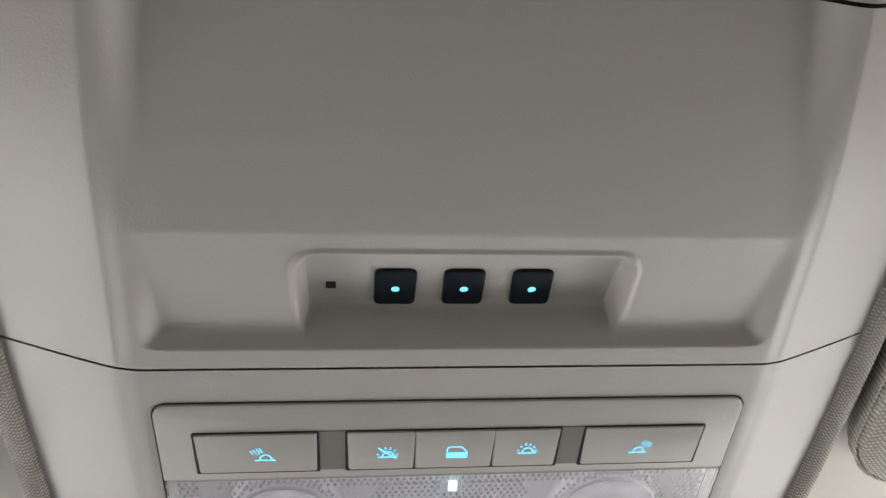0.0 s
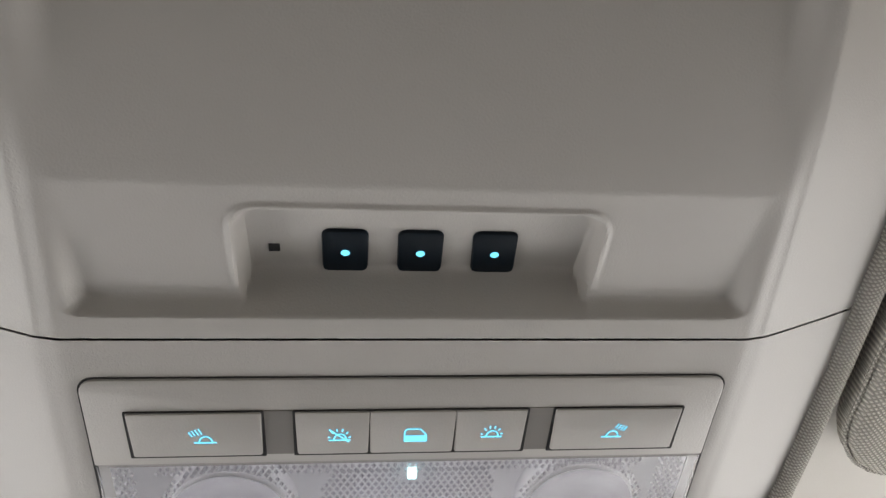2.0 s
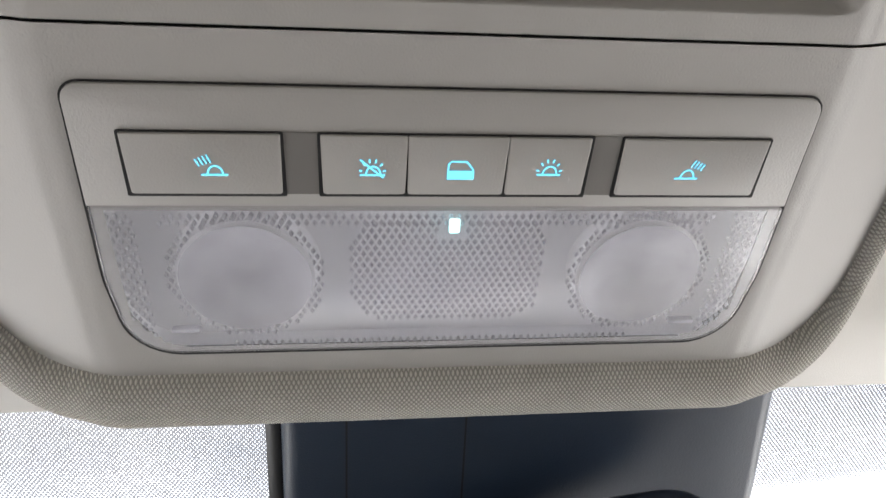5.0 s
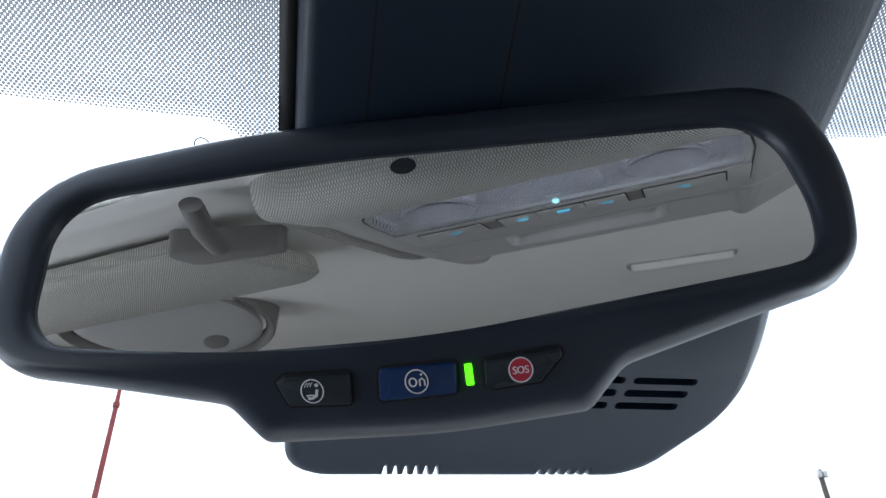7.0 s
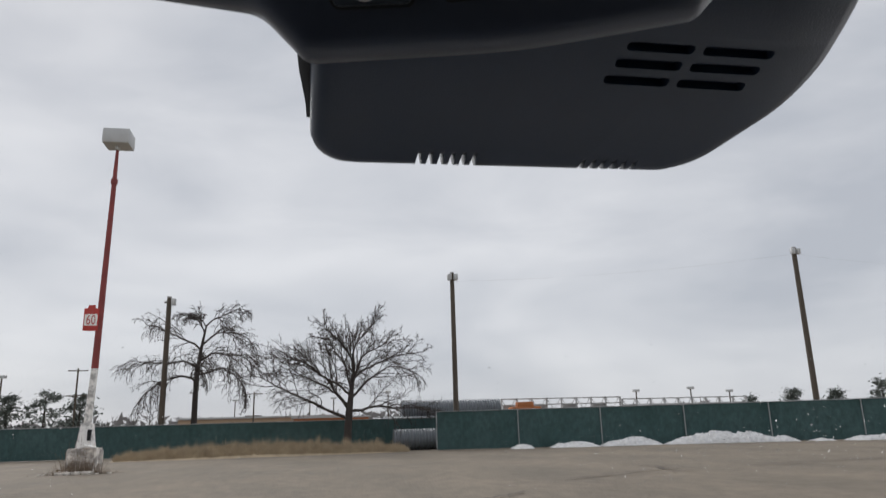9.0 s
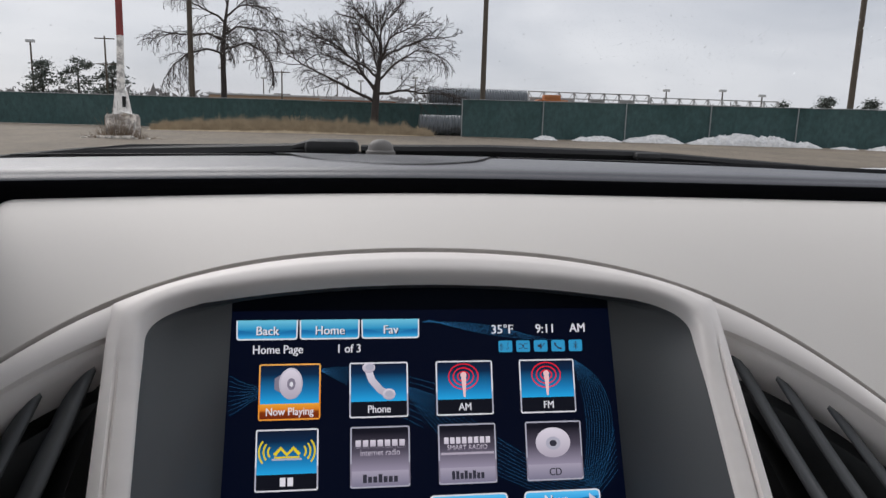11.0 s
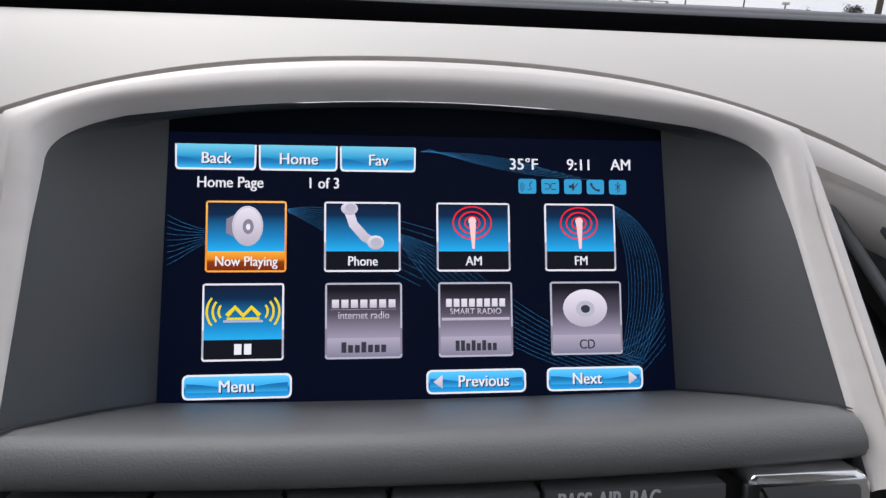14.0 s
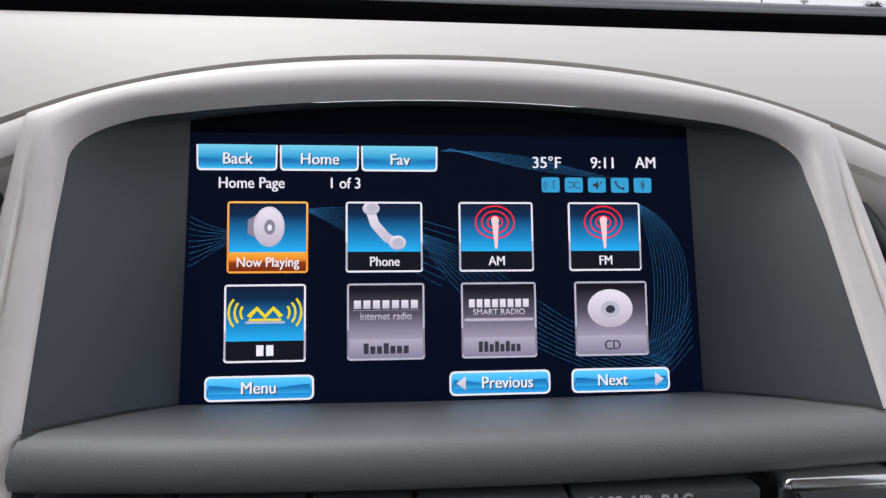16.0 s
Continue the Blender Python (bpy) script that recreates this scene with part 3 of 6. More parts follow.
def console_face(x, b):
    ax = abs(x)
    c = crease(b)
    up = pocket(x, b)
    if ax > c:
        up += 0.0125 * ((ax - c) / 0.032) ** 1.05
    up += 0.13 * max(0.0, -b - 0.057) * (1 - step(c - 0.012, c, ax))
    up += 0.0010 * step(c - 0.006, c, ax) + 2.2 * max(0.0, -b - 0.060) ** 2
    return -up


def overhead_console():
    con = thing("overhead_console", (0, -0.06, 1.40), "warm grey plastic overhead console with lamp panel and key pocket", "overhead console")

    def face(b0, b1):
        def f(u, v):
            b = b0 + (b1 - b0) * v
            w = console_side(b)
            if b > 0.066:
                k = min(1.0, (b - 0.066) / 0.0270)
                w -= 0.0255 * (1 - math.sqrt(max(0.0, 1 - k * k)))
            x = (u * 2 - 1) * w
            return (x, -b, console_face(x, b))
        return f

    sheet("storage_door", 400, 260, face(-0.1165, -0.0132), M_CONSOLE, con, "grey hinged door with recessed grip", m=MC)
    hs = sheet("lamp_housing", 150, 100, face(-0.0124, 0.0925), M_CONSOLE, con, m=MC)
    back = MC.inverted()
    bm = bmesh.new()
    bm.from_mesh(hs.data)
    mid = lambda f: back @ f.calc_center_median()
    gone = [f for f in bm.faces if mid(f).y < -0.034 and inside(mid(f).x, mid(f).y, 0.0872, -0.0800, 0.0, 0.0175) > 0]
    bmesh.ops.delete(bm, geom=gone, context="FACES")
    bm.to_mesh(hs.data)
    bm.free()
    sheet("rear_trim", 100, 20, lambda u, v: ((u * 2 - 1) * 0.130, 0.1175 + v * 0.035, console_face((u * 2 - 1) * 0.130, -0.117) - 0.012 * v - 0.014 * v * v), M_CONSOLE, con, m=MC)
    # dark backing seen through the seams
    sheet("seam_backing", 40, 1, lambda u, v: ((u * 2 - 1) * 0.128, 0.0122 + v * 0.0012, console_face((u * 2 - 1) * 0.128, -0.0127) - 0.0012), M_GAP, con, m=MC)
    sheet("rear_seam_backing", 40, 1, lambda u, v: ((u * 2 - 1) * 0.128, 0.1160 + v * 0.0022, console_face((u * 2 - 1) * 0.128, -0.117) - 0.0012), M_GAP, con, m=MC)
    # microphone hole
    slab("microphone_hole", rect(-0.0400, 0.0337, -0.0372, 0.0367), -0.0150, 0.0003 - key_floor(0.0352), 0, M_GAP, con, MC)
    # remote keys
    for x in (-0.0205, -0.0012, 0.0183):
        lean = 0.0007 + 0.033 * x
        o = rpoly([(x - 0.0061 + lean, 0.0274, 0.0026), (x + 0.0059 + lean, 0.0274, 0.0026), (x + 0.0060, 0.0442, 0.0022), (x - 0.0059, 0.0442, 0.0022)], 5)
        mk_ = MC @ Matrix.Translation((0, 0.0336, -key_floor(0.0336))) @ Matrix.Rotation(radians(18.7), 4, "X") @ Matrix.Translation((0, -0.0354, 0))
        ky = slab("remote_key", o, -0.003, 0.0012, 0.0009, M_KEY, con, mk_, "black rubber key with lit dot")
        flat("lit_dot", disc(x + lean / 2, 0.0362, 0.00118, 0.0012, 16), 0.00135, M_CYAN, ky, mk_)
    # lamp panel with its dark joint
    out = rpoly([(-0.0902, 0.0, 0.0045), (-0.0915, -0.055, 0.05), (-0.0885, -0.0825, 0.016), (0.0885, -0.0825, 0.016), (0.0915, -0.055, 0.05), (0.0902, 0.0, 0.0045)], 8)
    wide = inset(out, -0.0003)
    loft("panel_joint", [[(p.x, p.y, -0.004) for p in wide], [(p.x, p.y, 0.0002) for p in wide], [(p.x, p.y, 0.0002) for p in inset(wide, 0.0012)], [(p.x, p.y, -0.005) for p in inset(wide, 0.0013)]], M_GAP, con, MC, False, False, "dark joint round the lamp panel")
    top = rpoly([(-0.0900, -0.0002, 0.0045), (-0.0905, -0.0318, 0.0), (0.0905, -0.0318, 0.0), (0.0900, -0.0002, 0.0045)], 6)
    panel = slab("switch_panel", top, -0.003, 0.0010, 0.0004, M_CONSOLE, con, MC)
    for x0, x1 in ((-0.0432, -0.0338), (0.0318, 0.0404)):
        slab("switch_well", rect(x0, -0.0280, x1, -0.0112, 0.0006), 0.0, 0.00125, 0.0, M_WELL, panel, MC)
    for x0, x1 in ((-0.0793, -0.0432), (-0.0340, -0.0132), (-0.0132, 0.0115), (0.0115, 0.0322), (0.0406, 0.0790)):
        slab("switch_gap", rect(x0 - 0.0007, -0.0286, x1 + 0.0007, -0.0111, 0.0005), 0.0, 0.0014, 0.0, M_GAP, panel, MC)
        top_o = rpoly([(x0, -0.0115, 0.0005), (x0 + 0.0003, -0.0277, 0.0008), (x1 - 0.0003, -0.0277, 0.0008), (x1, -0.0115, 0.0005)], 4)
        slab("rocker_switch", top_o, 0.0012, 0.0020, 0.0004, M_CONSOLE, panel, MC, "grey push switch with lit symbol")
    z = 0.00212

    def lamp_sign(x, y, mode):
        """A small dome lamp: base line, dome and rays."""
        o = [stroke([(x - 0.0031, y), (x + 0.0031, y)], 0.0005), stroke(arc(x + 0.0002, y, 0.0018, 0, 180, ry=0.0024), 0.00044)]
        if mode == 0:
            for a in (14, 43, 72, 101, 130, 162):
                c, q = math.cos(radians(a + 2)), math.sin(radians(a + 2))
                o.append(stroke([(x + 0.0026 * c, y + 0.0033 * q + 0.0001), (x + 0.0034 * c, y + 0.0044 * q + 0.0001)], 0.00042))
        else:
            for k in range(4):
                bx = x + mode * (0.0006 + 0.0009 * k)
                o.append(stroke([(bx, y + 0.0032 - 0.0003 * k), (bx + mode * 0.0009, y + 0.0054 - 0.0004 * k)], 0.00036))
        return o

    flats("lit_symbol", lamp_sign(-0.0590, -0.0222, -1), z, M_CYAN, panel, MC)
    flats("lit_symbol", lamp_sign(-0.0217, -0.0220, 0) + [stroke([(-0.0247, -0.0178), (-0.0190, -0.0228)], 0.0005)], z, M_CYAN, panel, MC)
    flats("lit_symbol", lamp_sign(0.0224, -0.0216, 0), z, M_CYAN, panel, MC)
    flats("lit_symbol", lamp_sign(0.0590, -0.0224, 1), z, M_CYAN, panel, MC)
    flats("lit_symbol", [[(-0.0033, -0.0231), (0.0034, -0.0231), (0.0034, -0.0206), (-0.0033, -0.0206)],
                         stroke([(-0.0031, -0.0206), (-0.0031, -0.0189), (-0.0024, -0.0181), (0.0014, -0.0181), (0.0032, -0.0205)], 0.00045)], z, M_CYAN, panel, MC)
    # reading lamp: white tray, two round bowls, a centre of small prisms, clear cover
    lens_o = rpoly([(-0.0904, -0.0322, 0.0), (-0.0912, -0.055, 0.05), (-0.0880, -0.0817, 0.0155), (0.0880, -0.0817, 0.0155), (0.0912, -0.055, 0.05), (0.0904, -0.0322, 0.0)], 8)
    lamp = slab("lamp_tray", lens_o, -0.0090, -0.0075, 0, M_LAMPBACK, con, MC, "white reflector tray behind the lamp cover")
    loft("tray_wall", [[(p.x, p.y, -0.0076) for p in inset(lens_o, 0.0003)], [(p.x, p.y, -0.0006) for p in inset(lens_o, 0.0001)]], M_LAMPBACK, lamp, MC, False, False)
    for cx in (-0.0552, 0.0552):
        o = disc(cx, -0.0560, 0.0176, 0.0176, 40)
        rings = [[(p.x, p.y, -0.0035) for p in o]]
        for s in (0.1, 0.25, 0.4, 0.55, 0.7, 0.85, 1.0):
            rings.append([(cx + (p.x - cx) * (1 - 0.97 * s), -0.0560 + (p.y + 0.0560) * (1 - 0.97 * s), -0.0037 - 0.0050 * math.sin(s * 1.57)) for p in o])
        loft("reflector_bowl", [[(p[0], p[1], p[2] + 0.0035) for p in r] for r in rings], M_LAMPGREY, lamp, MC)
        loft("bowl_rim", [[(p.x, p.y, -0.0074) for p in inset(o, -0.0022)], [(p.x, p.y, -0.0012) for p in inset(o, -0.0008)], [(p.x, p.y, -0.0012) for p in inset(o, 0.0006)], [(p.x, p.y, -0.0060) for p in inset(o, 0.0014)]], M_LAMPBACK, lamp, MC, False, False)
    verts, faces = [], []

    def prisms(x0, x1, y0, y1, keep):
        px, py = 0.00215, 0.0019
        for j in range(int((y1 - y0) / py)):
            for i in range(int((x1 - x0) / px)):
                x, y = x0 + (i + 0.5 * (j % 2)) * px, y0 + j * py
                if not keep(x, y):
                    continue
                k = len(verts)
                verts.extend([(x - px * 0.35, y, -0.0012), (x, y - py * 0.64, -0.0012), (x + px * 0.35, y, -0.0012), (x, y + py * 0.64, -0.0012), (x, y - 0.0003, -0.0021)])
                faces.extend([(k, k + 1, k + 4), (k + 1, k + 2, k + 4), (k + 2, k + 3, k + 4), (k + 3, k, k + 4)])

    prisms(-0.027, 0.028, -0.073, -0.036, lambda x, y: (x / 0.0275) ** 4 + ((y + 0.0545) / 0.0185) ** 4 < 1 and not (abs(x) < 0.004 and y > -0.043))
    prisms(-0.0895, -0.079, -0.078, -0.034, lambda x, y: True)
    prisms(0.079, 0.0895, -0.078, -0.034, lambda x, y: True)
    prisms(-0.075, 0.075, -0.0382, -0.0335, lambda x, y: True)
    prisms(-0.060, 0.060, -0.0800, -0.0775, lambda x, y: True)
    for cx in (-0.0552, 0.0552):
        prisms(cx - 0.026, cx + 0.026, -0.0795, -0.0335, lambda x, y, cx=cx: 0.0182 < math.hypot(x - cx, y + 0.0560) < 0.0212)
    mk("prism_pattern", verts, faces, M_PRISM, lamp, False, "grey diamond prisms moulded into the lamp", MC, "stuff")
    cover = slab("lamp_cover", lens_o, -0.0004, 0.0009, 0.0007, m_lens, con, MC, "clear plastic lamp cover", cap0=False)
    cover.visible_shadow = False
    for x in (-0.0735, 0.0735):
        box("cover_tab", (x - 0.004, -0.0756, -0.003), (x + 0.004, -0.0742, -0.0008), M_LAMPGREY, con, 0.0004, m=MC)
    slab("status_light", rect(-0.0014, -0.0400, 0.0014, -0.0360, 0.0003), 0.0, 0.0013, 0.0002, M_LED, con, MC, "small lit white status light")

    # woven trim rolled round the console's front and sides
    roll = thing("header_trim", (0, 0.04, 1.37), "woven beige fabric roll along the roof edge", "roof trim")

    def path(t):
        """Along the console's edge, from the left rear round the front to the right rear."""
        s = -1 if t < 0.5 else 1
        q = abs(t - 0.5) * 2
        if q < 0.5:
            k = q / 0.5
            x, b, out = k * 0.1075, 0.0905, (0.0, 1.0)
        elif q < 0.68:
            a = (q - 0.5) / 0.18 * math.pi / 2
            x, b, out = 0.1075 + 0.0270 * math.sin(a), 0.0635 + 0.0270 * math.cos(a), (math.sin(a), math.cos(a))
        else:
            k = (q - 0.68) / 0.32
            b = 0.0635 - k * 0.215
            x, out = console_side(b) - 0.0012, (1.0, 0.0)
        return s * x, b, s * out[0], out[1]

    FRONT = ((0.0, -0.001), (0.0035, 0.0055), (0.0110, 0.0085), (0.0180, 0.0060), (0.0222, -0.001), (0.0240, -0.011), (0.0265, -0.030))
    SIDE = ((0.0, -0.001), (0.0016, 0.0032), (0.0042, 0.0042), (0.0070, 0.0030), (0.0086, -0.001), (0.0096, -0.008), (0.0104, -0.020))

    def skin(u, v):
        x, b, ox, ob = path(u)
        front = ob * ob
        k = v * 6
        i = min(int(k), 5)
        t = k - i
        fo, fd = [p + (q - p) * t for p, q in zip(FRONT[i], FRONT[i + 1])]
        so, sd = [p + (q - p) * t for p, q in zip(SIDE[i], SIDE[i + 1])]
        o = so + (fo - so) * front
        edge = console_face(min(abs(x), console_side(b)), b)
        down = edge + sd + (fd - sd) * front
        return (x + ox * o, -(b + ob * o), down)

    sheet("fabric_roll", 240, 6, skin, M_FABRIC, roll, m=MC)
    fr = roll.children[0].modifiers.new("round", "SUBSURF")
    fr.levels, fr.render_levels = 1, 1


overhead_console()


def sun_visor(side):
    v = thing("sun_visor", (side * 0.35, -0.05, 1.38), "beige knit fabric sun visor folded up against the headliner", "sun visor", "sun visors")
    near, deep = (0.1500, 0.155) if side > 0 else (0.1950, 0.120)
    o = rpoly([(near, -0.006, 0.028), (0.56, 0.004, 0.03), (0.56, deep + 0.010, 0.03), (near - 0.008, deep, 0.03)], 8)
    mv = MC @ Matrix.Translation((0, -0.052, -0.013))
    if side < 0:
        mv = Matrix.Diagonal((-1, 1, 1, 1)) @ mv
    rings = []
    for z, d in ((-0.008, 0.002), (-0.004, 0.0), (0.000, 0.0), (0.004, 0.0015), (0.006, 0.005)):
        q = inset(o, d)
        rings.append([(p.x, p.y, z) for p in q])
    loft("visor_board", rings, M_VISOR, v, mv, True, True)
    hem = inset(o, -0.0004)
    tube("edge_piping", [tuple(mv @ Vector((p.x, p.y, 0.0015))) for p in hem + hem[:2]], 0.0007, M_VISOR, v, 6, "pale fabric piping")


sun_visor(1)
sun_visor(-1)


def visor_hinge():
    h = thing("visor_hinge", (-0.188, -0.012, 1.392), "grey pivot arm and plate of the folded sun visor", "visor hinge")
    mh = frame_of((-0.188, -0.014, 1.3885), (0.94, -0.34, 0), (-0.34, -0.94, 0), (0, 0, -1))
    slab("hinge_plate", rpoly([(-0.038, -0.010, 0.009), (0.034, -0.005, 0.004), (0.038, 0.004, 0.004), (-0.020, 0.016, 0.012)], 6), -0.012, 0.003, 0.003, M_WELL, h, mh)
    tube("hinge_arm", [(-0.156, 0.048, 1.386), (-0.170, 0.022, 1.384), (-0.186, -0.008, 1.388)], [0.0058, 0.0064, 0.0060], M_WELL, h, 14, flatten=0.7)


visor_hinge()


# ---------------------------------------------------------------- sensor cover on the windscreen
def sensor_cover():
    cov = thing("sensor_cover", (0.04, 0.17, 1.33), "black plastic sensor cover fixed to the windscreen", "sensor cover")
    # outline: notched lower edge, rounded corners, wider to the right
    base = rpoly([(-0.0515, 0.03, 0.0), (-0.0560, -0.2370, 0.016), (0.118, -0.2350, 0.030), (0.1475, -0.1780, 0.06), (0.1350, -0.085, 0.10), (0.1258, 0.03, 0.0)], 9)
    pts = []
    for i, p in enumerate(base):
        q = base[(i + 1) % len(base)]
        pts.append(p)
        if p.y < -0.230 and q.y < -0.230 and q.x - p.x > 0.05:
            for x0, n, deep in ((-0.0107, 6, 0.0068), (0.0630, 6, 0.0045)):
                for k in range(n):
                    x = x0 + k * 0.0048
                    y = p.y + (q.y - p.y) * (x - p.x) / (q.x - p.x)
                    pts += [Vector((x, y)), Vector((x + 0.0006, y + deep)), Vector((x + 0.0020, y + deep)), Vector((x + 0.0026, y))]
    up = lambda y: -0.014 * (1 - step(0.065, 0.150, -y))
    cutoff = -0.155

    def edges(y):
        """The cover's left and right edge at height y of its face."""
        xs = [p.x + (q.x - p.x) * (y - p.y) / (q.y - p.y) for p, q in zip(base, base[1:] + base[:1]) if (p.y - y) * (q.y - y) <= 0 and abs(q.y - p.y) > 1e-9]
        return min(xs), max(xs)

    el, er = edges(cutoff)
    low = [p for p in pts if p.y < cutoff]
    low = [Vector((el, cutoff))] + low + [Vector((er, cutoff))]
    rings = [[(p.x, p.y, -0.012) for p in low], [(p.x, p.y, -0.003) for p in low]]
    for q in (0.35, 0.7, 1.0):
        a = q * math.pi / 2
        d = 0.007 * (1 - math.cos(a))
        rings.append([(p.x + d * (min(1.0, max(0.0, (-0.02 - p.x) / 0.02)) - min(1.0, max(0.0, (p.x - 0.093) / 0.02))), p.y + d * (1 if p.y < -0.2 else 0), -0.003 + 0.007 * math.sin(a)) for p in low])
    body = loft("cover_shell", rings, M_SHROUD, cov, MV, True, True)
    sect = [(0, -0.012), (0, -0.003)] + [(0.007 * (1 - math.cos(q * math.pi / 2)), -0.003 + 0.007 * math.sin(q * math.pi / 2)) for q in (0.35, 0.7, 1.0)]

    def upper(u, v):
        y = 0.029 + (cutoff - 0.029) * v
        xl, xr = edges(y)
        k = round(u * 15)
        if k < 5:
            return (xl + sect[k][0], y, sect[k][1] + up(y))
        if k > 10:
            return (xr - sect[15 - k][0], y, sect[15 - k][1] + up(y))
        return (xl + 0.007 + (xr - xl - 0.014) * (k - 4) / 7, y, 0.004 + up(y))

    sheet("cover_neck", 15, 40, upper, M_SHROUD, cov, m=MV)
    # louvre slots, cut through the shell
    cut = []
    for y0, y1 in ((-0.1637, -0.1594), (-0.1720, -0.1674), (-0.1804, -0.1758)):
        sh = (-0.1594 - y1) * 0.2
        for x0, x1 in ((0.060, 0.0868), (0.0905, 0.1195)):
            cut.append(rect(x0 - sh, y0, x1 - sh, y1, 0.0018))
    verts, faces = [], []
    for c in cut:
        k, n = len(verts), len(c)
        verts += [tuple(MV @ Vector((p.x, p.y, 0.010))) for p in c] + [tuple(MV @ Vector((p.x, p.y, -0.0005))) for p in c]
        faces += [tuple(range(k, k + n)), tuple(range(k + n, k + 2 * n))[::-1]] + [(k + i, k + n + i, k + n + (i + 1) % n, k + (i + 1) % n) for i in range(n)]
    cutter = mk("cutter", verts, faces, M_GAP, None, False)
    bm = bmesh.new()
    bm.from_mesh(cutter.data)
    bmesh.ops.recalc_face_normals(bm, faces=bm.faces)
    bm.to_mesh(cutter.data)
    bm.free()
    md = body.modifiers.new("slots", "BOOLEAN")
    md.operation, md.object, md.solver = "DIFFERENCE", cutter, "EXACT"
    dg = bpy.context.evaluated_depsgraph_get()
    dg.update()
    me = bpy.data.meshes.new_from_object(body.evaluated_get(dg))
    body.modifiers.clear()
    body.data = me
    bpy.data.objects.remove(cutter)
    # panel joints down the cover
    for x in (-0.0290, 0.0118):
        sheet("panel_joint", 1, 20, lambda u, v, x=x: (x + 0.0010 * v * (1 if x > 0 else 0) - 0.006 * v * (x < 0) * 0.2 + (u - 0.5) * 0.0007, 0.025 - v * 0.11, 0.00415 + up(0.025 - v * 0.11)), M_GAP, cov, m=MV)
    # flange against the glass
    sheet("glass_flange", 1, 30, lambda u, v: (-0.0575 - 0.0030 * v + 0.0035 * step(0.86, 1.0, v) + u * 0.008, 0.028 - v * 0.244, -0.006 + up(0.028 - v * 0.244)), M_FRIT, cov, m=MV, thick=0.001)
    tube("mirror_stem", [tuple(MV @ Vector((0.004, -0.10, 0.000))), (-0.002, 0.140, 1.322), tuple(MM @ Vector((0.008, -0.004, -0.028)))], [0.013, 0.011, 0.016], M_SHROUD, cov, 16)


sensor_cover()


# ---------------------------------------------------------------- rear-view mirror
def star(o, c, angles):
    """Points of a closed outline in the given directions from c."""
    out = []
    k = len(o)
    for a in angles:
        d = Vector((math.cos(a), math.sin(a)))
        best = 0.0
        for i in range(k):
            p, q = o[i] - c, o[(i + 1) % k] - c
            e = q - p
            den = d.x * e.y - d.y * e.x
            if abs(den) < 1e-12:
                continue
            t = (p.x * e.y - p.y * e.x) / den
            s = (p.x * d.y - p.y * d.x) / den
            if t > 0 and -1e-6 <= s <= 1 + 1e-6:
                best = max(best, t)
        out.append(c + d * best)
    return out


